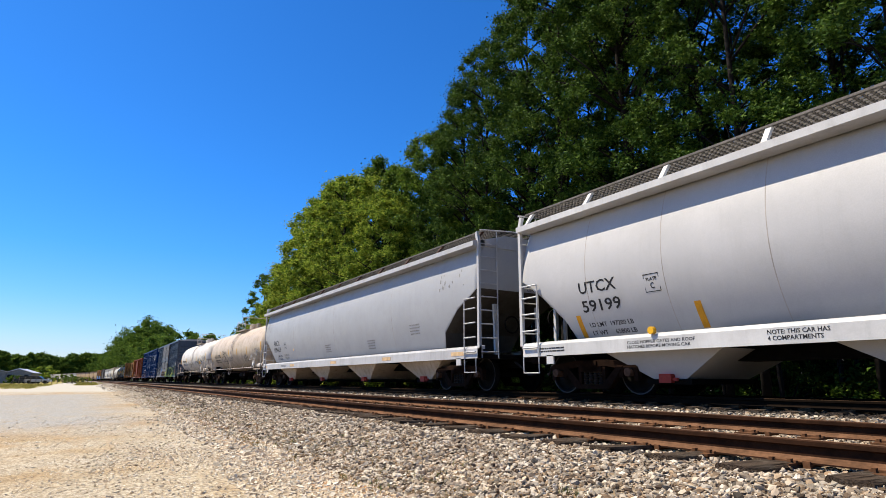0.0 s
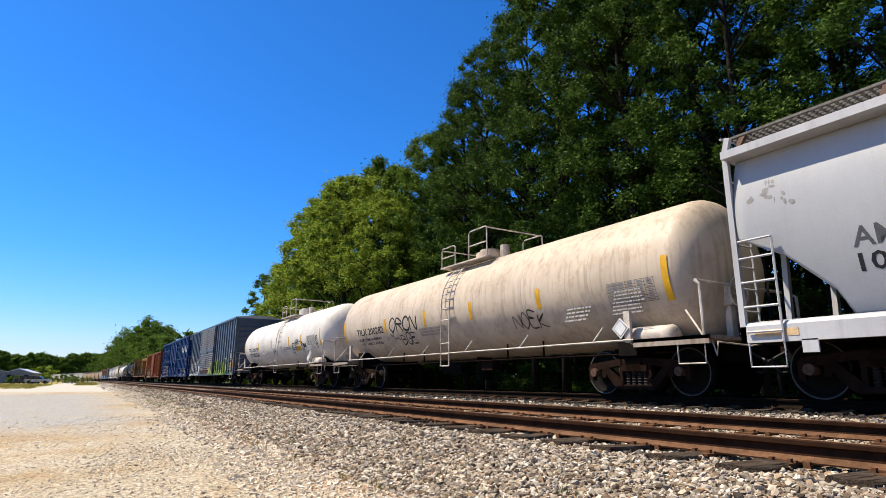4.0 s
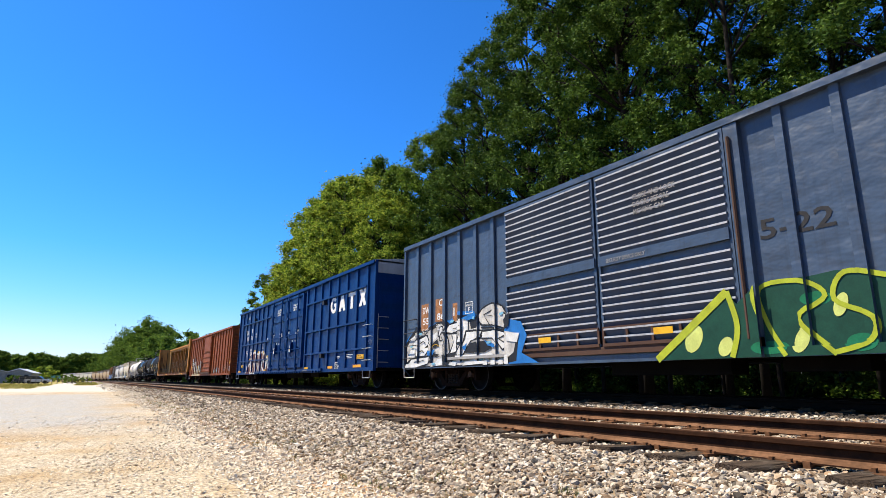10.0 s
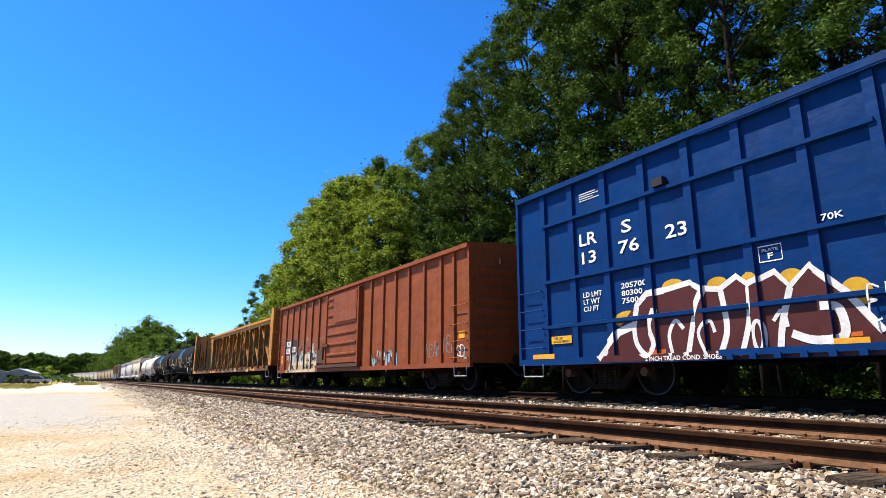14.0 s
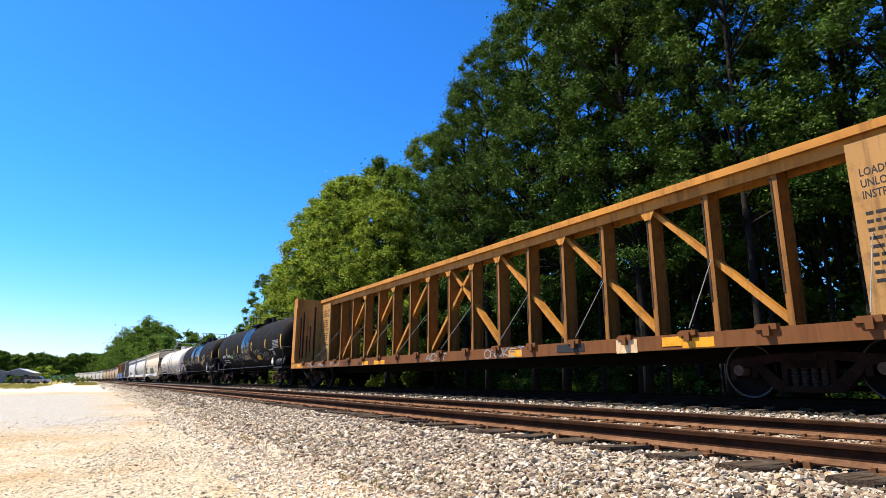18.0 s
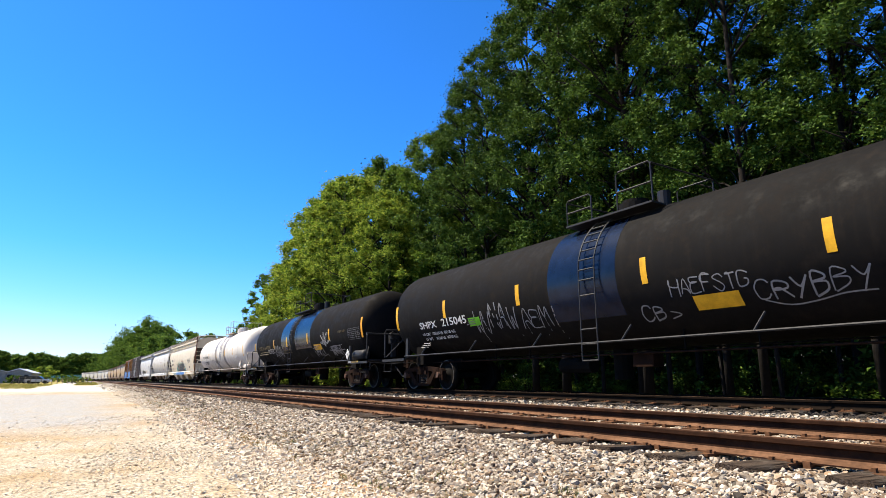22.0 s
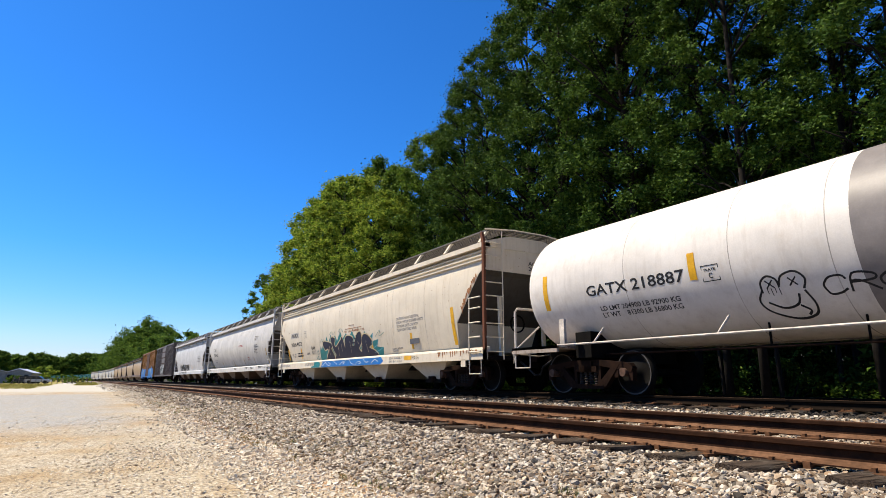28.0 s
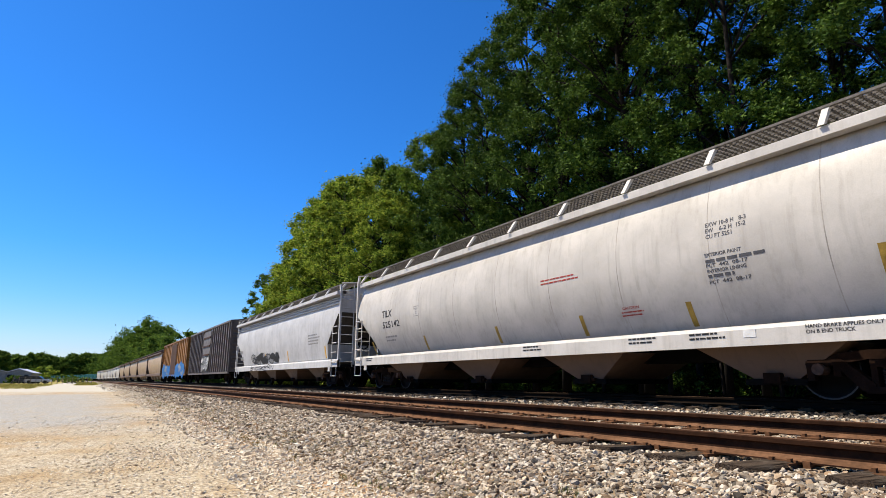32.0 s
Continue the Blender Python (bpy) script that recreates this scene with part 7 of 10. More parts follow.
CR += [(S_BLACK, k, p, w) for k, p, w in (
    ("line", [(-7.08, 1.6), (-6.9, 1.12), (-6.4, 1.5), (-6.3, 1.0), (-6.05, 1.55)], 0.05), ("line", [(-6.0, 1.52), (-5.45, 1.42), (-5.55, 1.12), (-5.9, 1.22), (-5.85, 1.4)], 0.05), ("curve", [(-5.8, 1.35), (-5.3, 1.5), (-5.2, 1.1)], 0.07), ("line", [(-4.9, 1.48), (-4.3, 1.45), (-4.62, 1.17), (-4.2, 1.1), (-4.1, 1.4)], 0.05),
    ("line", [(-3.95, 1.05), (-3.2, 1.52), (-3.75, 1.4), (-3.85, 1.2), (-3.3, 1.1)], 0.05), ("curve", [(-7.45, 0.78), (-6.9, 0.97), (-6.3, 0.74), (-5.8, 0.95), (-5.4, 0.72)], 0.05), ("line", [(-5.6, 0.95), (-5.2, 0.75), (-5.0, 0.95), (-4.6, 0.75)], 0.06), ("curve", [(-4.9, 0.7), (-4.4, 0.98), (-4.0, 0.72), (-3.6, 0.95), (-3.2, 0.72)], 0.055),
    ("sharp", [(-6.2, 0.75), (-5.9, 0.93), (-5.95, 0.72)], 0), ("sharp", [(-4.35, 1.15), (-4.1, 1.3), (-4.12, 1.12)], 0), ("sharp", [(-5.4, 1.15), (-5.25, 1.4), (-5.1, 1.2)], 0), ("sharp", [(-7.3, 0.66), (-7.0, 0.84), (-6.9, 0.66)], 0), ("soft", oval(-4.45, 0.84, 0.16, 0.07), 0), ("soft", oval(-3.5, 1.22, 0.18, 0.06), 0))]
CR += [(S_SKY, "soft", oval(-6.15, 0.86, 0.08, 0.05), 0), (S_GREY, "soft", oval(-4.95, 1.3, 0.2, 0.1), 0)]
art(br, ribbed((-7.86, -6.85, -5.88, -4.92, -3.96, -3.0), 0.054, 0.765), CR, "cream and white spray mural with black lines", 0.6)
for cx, cz, r0 in ((-5.45, 1.42, 0.42), (-4.05, 1.38, 0.55), (-2.9, 1.4, 0.5)):
    for i in range(9):
        r1 = r0 + 0.045 * i
        stroke(br, [(cx + r1 * 1.15 * math.cos(q), cz + r1 * 0.85 * math.sin(q)) for q in [2.7 - 0.24 * j for j in range(8)]], 0.008, S_HAZE, surf(YB, None, None, 0.003), "faint grey fan of sprayed lines")
art(br, YB, [(S_PALE, "line", [(-4.98, 2.02), (-4.95, 2.18), (-4.86, 2.06), (-4.76, 2.32), (-4.64, 2.06), (-4.46, 2.26), (-4.42, 2.06)], 0.014)], "small crown drawn in white")
EXTRA = [(S_BLACK, k, p, w) for k, p, w in (
    ("line", [(-7.1, 1.55), (-6.95, 1.58), (-6.9, 1.1), (-6.7, 1.25)], 0.025), ("line", [(-6.6, 1.45), (-6.2, 1.5), (-6.25, 1.2), (-6.5, 1.1)], 0.025), ("sharp", [(-5.95, 1.45), (-5.6, 1.42), (-5.7, 1.15), (-5.85, 1.3)], 0), ("line", [(-5.1, 1.55), (-4.7, 1.5), (-4.75, 1.2), (-5.0, 1.1), (-4.9, 1.4)], 0.025), ("sharp", [(-3.95, 1.5), (-3.7, 1.45), (-3.75, 1.1)], 0), ("line", [(-3.6, 1.55), (-3.2, 1.4), (-3.3, 1.15)], 0.03),
    ("sharp", [(-6.7, 0.95), (-6.45, 0.98), (-6.6, 0.78)], 0), ("sharp", [(-5.2, 0.98), (-4.95, 0.9), (-5.1, 0.78)], 0), ("sharp", [(-3.9, 0.95), (-3.6, 1.0), (-3.7, 0.80)], 0), ("curve", [(-7.2, 0.98), (-6.6, 0.72), (-6.2, 0.98)], 0.02), ("curve", [(-4.7, 0.98), (-4.2, 0.86), (-3.9, 0.68)], 0.02))]
art(br, ribbed((-7.86, -6.85, -5.88, -4.92, -3.96, -3.0), 0.054, 0.765), EXTRA, "black lines of the cream spray mural", 1.0, 0.016)
for x in (-5.55, -4.5):
    tag(br, "ORS", x, x + 0.34, 1.66, 1.78, S_BLACK, surf(YB, None, None, 0.004), 44, 0.016)
for x, z in ((-6.9, 1.66), (-5.85, 1.68), (-4.95, 1.72), (-3.75, 1.75)):
    bm = bmesh.new()
    blob(bm, x, z, 0.09, 0.16, surf(YB, None, None, 0.003), random.Random(int(x * 10)), 9, 0.4, 3)
    part("graffiti", bm, S_PALE, br, "pale overspray above the mural")
for x0, x1, z0, z1, sd in ((6.5, 7.35, 0.95, 1.35, 39), (7.5, 8.1, 1.05, 1.5, 38)):
    tag(br, "NEAK"[: 4 if sd > 38 else 3], x0, x1, z0, z1, S_FAINT, surf(YB), sd, 0.02, 1.0, 0, "faded grey sprayed tag")
pale = random.Random(40)
for k in range(12):
    bm = bmesh.new()
    blob(bm, 2.55 + 0.18 * k, pale.uniform(0.85, 1.25), pale.uniform(0.06, 0.14), pale.uniform(0.10, 0.28), surf(YB, None, None, 0.002 + 0.0004 * k), pale, 8, 0.5, 3)
    part("graffiti", bm, (S_PALE, S_GREY, S_SKY)[k % 3], br, "washed-out patch of an old mural")
tag(br, "NASTO", 2.6, 4.5, 0.80, 1.25, S_BLACK, surf(YB, None, None, 0.008), 45, 0.035, 0.9, 0, "dark lines of an old mural")
tag(br, "SEL", 8.2, 8.75, 0.9, 1.2, S_WHITE, surf(YB), 46, 0.03)
reflector(br, -4.52, 1.05, 1.44, 0.13, y=-HALF_W - 0.012)
panel(br, "reflector", -8.55, -8.28, 1.06, 1.5, M_ORANGE, YB)
panel(br, "reflector", 8.3, 8.6, 1.4, 1.6, M_ORANGE, YB)
grab_irons(br, -8.86, -7.98, -HALF_W - 0.05, (2.30, 1.78, 1.32, 0.88), P_BROWN)
grab_irons(br, 8.05, 8.86, -HALF_W - 0.05, (2.30, 1.78, 1.32, 0.88), P_BROWN)
stirrup(br, -8.8, -8.2, -HALF_W - 0.02, 0.64, 0.25, M_GREY_RAIL)
stirrup(br, 8.2, 8.8, -HALF_W - 0.02, 0.64, 0.25, M_GREY_RAIL)
panel(br, "number_panel", 8.93, 8.95, 3.5, 3.65, M_TXT_WHITE, -0.5)

# ochre centre-beam flat car
cb = couple(centerbeam_car(length(-46.6, -18.56), 4.20, P_YELLOW, "rusty ochre centre-beam flat car, empty"), -46.6, -18.56)
for x, txt in ((-11.95, "LOADING AND\nUNLOADING\nINSTRUCTIONS"), (-11.95, "SAFETY FIRST"), (-11.95, "WARNING\nDO NOT MOVE\nCAR UNTIL\nTIEDOWNS\nSECURED IN\nKEYSLOTS")):
    z = {"L": (3.3, 3.65), "S": (2.62, 2.74), "W": (1.45, 2.1)}[txt[0]]
    fit_text(cb, txt, -12.35, -11.45, z[0], z[1], M_TXT_BLACK, -0.2885)
part("notice_board", box(-12.45, -11.35, -0.29, -0.20, 1.10, 3.95), P_BOARD, cb)
part("notice_board", box(11.35, 12.45, -0.29, -0.20, 1.10, 3.95), P_BOARD, cb)
bars(-12.3, -0.2925, 3.15, 0.8, 4, 0.1, 0.04, M_TXT_BLACK, cb, 61)
bars(-12.3, -0.2925, 2.52, 0.8, 4, 0.1, 0.04, M_TXT_BLACK, cb, 62)
fit_text(cb, "LOADING AND\nUNLOADING\nINSTRUCTIONS", 11.5, 12.4, 3.0, 3.5, M_TXT_BLACK, -0.2885)
bars(11.5, -0.2925, 2.8, 0.8, 9, 0.13, 0.05, M_TXT_BLACK, cb, 63)
for k, ch in enumerate("ONKORG"):
    tag(cb, ch, 12.66, 12.84, 3.45 - 0.30 * k, 3.66 - 0.30 * k, S_BLACK, surf(-HALF_W - 0.102), 41 + k, 0.022)
tag(cb, "ACFT", 0.2, 1.4, 0.84, 1.02, S_GREY, surf(-HALF_W - 0.002), 42, 0.03, 0.5, 0, "grey sprayed tag")
tag(cb, "CROKET", 3.2, 4.8, 0.84, 1.02, S_GREY, surf(-HALF_W - 0.002), 43, 0.03, 0.5, 0, "grey sprayed tag")
for x0, x1, z0, z1 in ((-4.45, -3.95, 0.81, 0.95), (-3.45, -2.6, 0.81, 0.95), (-7.15, -6.9, 0.82, 1.0), (4.2, 4.7, 0.82, 0.98), (9.0, 9.6, 0.82, 0.98)):
    panel(cb, "ochre_patch", x0, x1, z0, z1, M_ORANGE, -HALF_W - 0.001, 0.003)
fit_text(cb, "286K", -4.84, -4.58, 0.82, 0.94, M_TXT_BLACK, -HALF_W - 0.002)
fit_text(cb, "FBS", -4.42, -4.2, 0.96, 1.03, M_TXT_BLACK, -HALF_W - 0.002)
fit_text(cb, "LD LMT 221700\nLT WT   64300", -6.3, -5.55, 0.83, 1.01, M_TXT_BLACK, -HALF_W - 0.002)
panel(cb, "tag_plate", 7.55, 8.05, 0.78, 1.03, M_TAPE, -HALF_W - 0.003)
panel(cb, "owner_mark", 5.9, 6.7, 0.86, 1.02, M_TXT_BLACK, -HALF_W - 0.003)
panel(cb, "reflector", 8.6, 9.0, 0.86, 1.02, M_ORANGE, -HALF_W - 0.003)
panel(cb, "ochre_patch", -13.0, -11.0, 0.82, 1.03, P_YELLOW, -HALF_W - 0.001, 0.003)
panel(cb, "reflector", -12.0, -11.6, 0.86, 1.0, M_ORANGE, -HALF_W - 0.004)
stirrup(cb, 12.3, 12.9, -HALF_W - 0.02, 0.80, 0.35, M_GREY_RAIL)
part("dark_stain", boxes([(-12.62, -12.52, -HALF_W - 0.006, -HALF_W, 1.2, 3.7)]), M_POSTDARK, cb)

half_cb = length(-46.6, -18.56) / 2
for s_ in (-1, 1):
    for y, z0, z1, w in ((-1.30, 1.25, 3.3, 0.05), (-1.18, 1.3, 3.55, 0.07), (-0.98, 1.3, 2.4, 0.05), (-0.82, 1.6, 2.9, 0.04), (-0.62, 1.2, 3.85, 0.08)):
        x0, x1 = sorted((s_ * (half_cb - 0.36), s_ * (half_cb - 0.385)))
        part("rub_strip", box(x0, x1, y, y + w, z0, z1), M_POSTDARK, cb, "charred black rubbing strip")
for txt, x0, x1 in (("TTZX", -10.5, -9.55), ("862", -9.2, -8.45), ("0", -7.75, -7.45), ("20", -7.2, -6.75)):
    fit_text(cb, txt, x0, x1, 0.85, 1.01, S_FAINT, -HALF_W - 0.001)

# black tank cars
RB, ZB = 1.45, 2.40
sh = couple(tank_car(length(-67.9, -48.3), RB, ZB, P_BLKTANK, M_GREYDK, "black tank car with a blue middle and white graffiti", bands=(), head=0.62, inset=0.26, dome_x=0.5), -67.9, -48.3)
tank_patch(sh, "blue_coat", -0.8, 1.2, 1.55, ZB + RB * 0.9, RB, ZB, M_BLUEBAND, 0.002)
fit_text(sh, "SHPX", -6.84, -5.85, 1.82, 2.02, M_TXT_WHITE, R=RB, zc=ZB)
fit_text(sh, "215045", -5.55, -4.25, 1.82, 2.04, M_TXT_WHITE, R=RB, zc=ZB)
fit_text(sh, "LD LMT  185500 LB  84500 KG", -6.83, -5.0, 1.62, 1.70, M_TXT_WHITE, R=RB, zc=ZB)
fit_text(sh, "LT WT     76500 LB  34700 KG", -6.78, -5.0, 1.48, 1.56, M_TXT_WHITE, R=RB, zc=ZB)
bars(-6.82, -1.22, 1.40, 0.5, 3, 0.08, 0.03, M_TXT_GREY, sh, 71, 36)
tank_patch(sh, "lime_sticker", -4.15, -3.62, 1.72, 1.94, RB, ZB, M_GREEN_ST)
bars(-4.08, -1.39, 1.9, 0.4, 3, 0.07, 0.03, M_TXT_BLACK, sh, 72, 20)
reflectors(sh, (-5.29, -1.9, 1.88, 5.12), 2.05, 2.55, R=RB, zc=ZB)
reflectors(sh, (-8.28, 8.2), 1.90, 2.66, R=RB, zc=ZB)
sb = surf(R=RB, zc=ZB)
tag(sh, "WVNAW", -3.9, -2.1, 1.55, 2.12, S_FAINT, sb, 73, 0.035, 1.0, 2, "tall white sprayed tag with runs")
tag(sh, "AEMI", -1.95, -0.6, 1.50, 1.92, S_FAINT, sb, 74, 0.028, 1.0, 2, "tall white sprayed tag with runs")
tag(sh, "CB", 1.55, 2.1, 1.40, 1.66, S_FAINT, sb, 75, 0.024)
tag(sh, ">", 2.14, 2.42, 1.40, 1.54, S_FAINT, sb, 72, 0.02)
tag(sh, "HAEFSTG", 2.35, 3.85, 1.76, 2.02, S_FAINT, sb, 76, 0.022, 1.0, 0, "scratchy white sprayed tag")
tag(sh, "CRYBBY", 3.85, 5.55, 1.52, 1.82, S_FAINT, sb, 77, 0.026, 0.6, 0, "looping white sprayed tag")
stroke(sh, [(3.95, 1.52), (4.3, 1.42), (4.7, 1.44), (5.1, 1.50), (5.5, 1.50)], 0.02, S_FAINT, sb)
tag(sh, ">", 5.75, 6.25, 1.48, 1.66, S_FAINT, sb, 78, 0.022)
tank_patch(sh, "warning_sign", 2.75, 3.6, 1.48, 1.72, RB, ZB, M_YEL)
fit_text(sh, "ACETIC ACID", 5.75, 6.65, 1.90, 1.98, M_TXT_WHITE, R=RB, zc=ZB)
for i in range(6):
    tank_patch(sh, "table_line", 6.65, 7.8, 2.0 + i * 0.075, 2.03 + i * 0.075, RB, ZB, M_TXT_GREY, 0.004)
for i in range(7):
    tank_patch(sh, "table_line", 6.65 + i * 0.18, 6.67 + i * 0.18, 2.0, 2.42, RB, ZB, M_TXT_GREY, 0.004)
tank_patch(sh, "grey_placard", 6.4, 6.85, 1.62, 1.85, RB, ZB, S_FAINT)
t2 = couple(tank_car(length(-87.65, -69.3), RB - 0.04, ZB - 0.04, P_BLKTANK, M_GREYDK, "black tank car with a glossy blue band and white graffiti", bands=(), head=0.62, inset=0.28, dome_x=-0.9, xoff=-0.33), -87.65, -69.3)
RC, ZC = RB - 0.04, ZB - 0.04
tank_patch(t2, "blue_coat", -2.9, -1.35, 1.75, ZC + RC * 0.9, RC, ZC, M_BLUEBAND, 0.002)
tank_patch(t2, "blue_coat", -0.6, 1.7, 1.75, ZC + RC * 0.9, RC, ZC, M_BLUEBAND, 0.002)
reflectors(t2, (-8.3, -4.3, -1.95, 1.3, 4.14), 1.95, 2.42, R=RC, zc=ZC)
reflector(t2, 7.62, 1.86, 2.62, 0.15, R=RC, zc=ZC, material=M_ORANGE)
fit_text(t2, "ACETIC ACID", 5.2, 5.95, 2.18, 2.27, M_TXT_FADE, R=RC, zc=ZC)
fit_text(t2, "UTLX 647091", -7.37, -5.0, 1.95, 2.16, M_TXT_FADE, R=RC, zc=ZC)
bars(-7.2, -1.30, 1.85, 1.9, 2, 0.14, 0.06, M_TXT_FADE, t2, 81, 24)
fit_text(t2, "CONSULT OWNER BEFORE\nREPAIRING OR CLEANING TANK", -2.8, -1.4, 1.62, 1.80, M_TXT_FADE, R=RC, zc=ZC)
s2 = surf(R=RC, zc=ZC)
tag(t2, "NESEEE", -5.6, -4.4, 1.74, 1.94, S_GREY, s2, 82, 0.034, 0.8, 0, "pale sprayed tag")
tag(t2, "DNAAA", -4.3, -2.95, 1.52, 2.02, S_FAINT, s2, 83, 0.042, 1.0, 2, "white sprayed tag with runs")
stroke(t2, [(-2.95, 1.75), (-2.6, 1.62), (-2.2, 1.62)], 0.022, S_FAINT, s2)
tank_patch(t2, "warning_sign", 2.03, 2.98, 1.62, 1.86, RC, ZC, M_YEL)
bars(2.12, -1.30, 1.8, 0.75, 2, 0.1, 0.05, M_TXT_BLACK, t2, 84, 22)
tag(t2, "VMKUL", 1.85, 3.3, 1.36, 1.66, S_FAINT, s2, 85, 0.032, 0.8, 1, "white sprayed tag with runs")
for dx, dz, lean in ((-0.28, 0.52, -0.10), (-0.04, 0.62, 0.02), (0.26, 0.60, 0.14)):
    stroke(t2, [(3.5, 1.70), (3.5 + dx * 0.5 - 0.05, 1.70 + dz * 0.55), (3.5 + dx + lean, 1.70 + dz), (3.5 + dx * 0.6 + 0.07, 1.70 + dz * 0.5), (3.54, 1.72)], 0.034, S_GREY, s2, "pale sprayed spike of a crown")
stroke(t2, [(3.02, 1.92), (3.2, 1.84), (3.32, 1.96), (3.42, 1.82), (3.6, 1.92), (3.8, 1.84), (4.2, 1.98)], 0.045, S_GREY, s2, "pale sprayed scribble")
stroke(t2, [(3.1, 2.0), (3.3, 1.80), (3.5, 1.98), (3.7, 1.80), (3.95, 1.94), (4.3, 1.90)], 0.026, S_FAINT, s2, "pale sprayed scribble")
tag(t2, "ARMVI", 3.95, 5.2, 1.34, 1.70, S_FAINT, s2, 87, 0.048, 1.0, 1, "white sprayed tag in heavy strokes")
tag(t2, "RMAN", 4.05, 5.1, 1.42, 1.66, S_HAZEWHITE, s2, 88, 0.03, 1.0, 0, "thin pale sprayed tag")
stroke(t2, [(3.75, 1.55), (4.2, 1.52), (4.8, 1.50), (5.45, 1.52)], 0.030, S_FAINT, s2)
stroke(t2, [(3.9, 1.66), (4.4, 1.70), (5.0, 1.68), (5.35, 1.72)], 0.022, S_FAINT, s2)
for i in range(7):
    tank_patch(t2, "table_line", 6.25, 7.4, 1.84 + i * 0.07, 1.846 + i * 0.07, RC, ZC, S_FAINT, 0.004)
for i in range(7):
    tank_patch(t2, "table_line", 6.25 + i * 0.19, 6.257 + i * 0.19, 1.84, 2.265, RC, ZC, S_FAINT, 0.004)

# white tank car with a grey band
RG, ZG = 1.43, 2.37
gx = couple(tank_car(length(-109.1, -88.9), RG, ZG, P_TANKWHITE, M_WHITE_RAIL, "white tank car with grey bands and a scrawled tag", bands=(-6.0, -3.8, -2.3, 3.8, 6.0), head=0.62, inset=0.5, dome_x=0.75, xoff=-0.42, top_mat=M_GREY_RAIL), -109.1, -88.9)
tank_patch(gx, "grey_band", -1.98, -1.3, ZG - RG * 0.85, ZG + RG * 0.97, RG, ZG, M_GREYBAND, 0.002)
tank_patch(gx, "grey_band", 1.25, 1.9, ZG - RG * 0.85, ZG + RG * 0.97, RG, ZG, M_GREYBAND, 0.002)
fit_text(gx, "GATX 218887", -7.03, -4.67, 1.98, 2.20, M_TXT_BLACK, R=RG, zc=ZG)
fit_text(gx, "LD LMT 204900 LB 92900 KG\nLT WT    81300 LB 36800 KG", -6.77, -4.88, 1.54, 1.76, M_TXT_BLACK, R=RG, zc=ZG)
reflectors(gx, (-4.5, -1.45, 1.8, 4.4), 1.98, 2.45, R=RG, zc=ZG)
reflectors(gx, (-8.28, 7.5), 1.82, 2.60, R=RG, zc=ZG)
plate_mark(gx, -4.33, -4.02, 1.92, 2.18, M_TXT_BLACK, R=RG, zc=ZG)
gs = surf(R=RG, zc=ZG)
for pts in ([(-3.42, 1.62), (-3.40, 1.78), (-3.28, 1.86), (-3.16, 1.80), (-3.14, 1.68)], [(-3.14, 1.70), (-3.06, 1.84), (-2.86, 1.88), (-2.74, 1.76), (-2.80, 1.62)], [(-3.42, 1.66), (-3.52, 1.50), (-3.42, 1.34), (-3.1, 1.22), (-2.82, 1.26), (-2.74, 1.40), (-2.80, 1.60)], [(-3.40, 1.48), (-3.2, 1.38), (-2.98, 1.42), (-2.90, 1.56)], [(-2.96, 1.40), (-2.86, 1.32), (-2.92, 1.26)]):
    stroke(gx, pts, 0.032, S_BLACK, gs, "black doodle of round loops with crossed marks")
for x, z in ((-3.27, 1.74), (-2.92, 1.74)):
    for q in (-1, 1):
        stroke(gx, [(x - 0.06, z - 0.06 * q), (x + 0.06, z + 0.06 * q)], 0.022, S_BLACK, gs, "black doodle of round loops with crossed marks")
for k in range(4):
    stroke(gx, [(-3.33 + 0.06 * k, 1.68), (-3.33 + 0.06 * k, 1.60 - 0.03 * (k % 2))], 0.012, S_BLACK, gs, "thin run of black paint")
tag(gx, "CRO", -2.55, -1.45, 1.50, 1.72, S_BLACK, gs, 92, 0.034, 0.8, 0, "black sprayed tag")
tag(gx, "W", -1.3, -0.75, 1.52, 1.88, S_BLACK, gs, 94, 0.05, 0.6, 0, "black sprayed tag")
stroke(gx, [(-1.55, 1.60), (-0.6, 1.60), (0.7, 1.66)], 0.012, S_PALE, gs)
rust_runs(gx, [(-0.30, 2.98, 0.30, 0.018), (0.10, 3.0, 0.34, 0.02)], gs, 96)
bars(5.2, -1.37, 2.0, 0.9, 6, 0.08, 0.03, M_TXT_GREY, gx, 93, 14)

for s_ in (-1, 1):
    hx = length(-87.65, -69.3) / 2 - 1.0
    panel(t2, "caution_plate", s_ * hx - 0.35, s_ * hx + 0.25, 0.92, 0.98, M_DULLYEL, -HALF_W - 0.002, 0.004)
    panel(t2, "pale_plate", s_ * hx - 0.75, s_ * hx - 0.42, 0.91, 0.98, S_FAINT, -HALF_W - 0.002, 0.004)
    bars(s_ * hx - 0.30, -HALF_W - 0.007, 0.97, 0.5, 1, 0.05, 0.04, M_TXT_BLACK, t2, 131)
    if s_ > 0:
        fit_text(t2, "2789", hx - 0.92, hx - 0.76, 1.215, 1.285, M_TXT_BLACK, -HALF_W - 0.004)

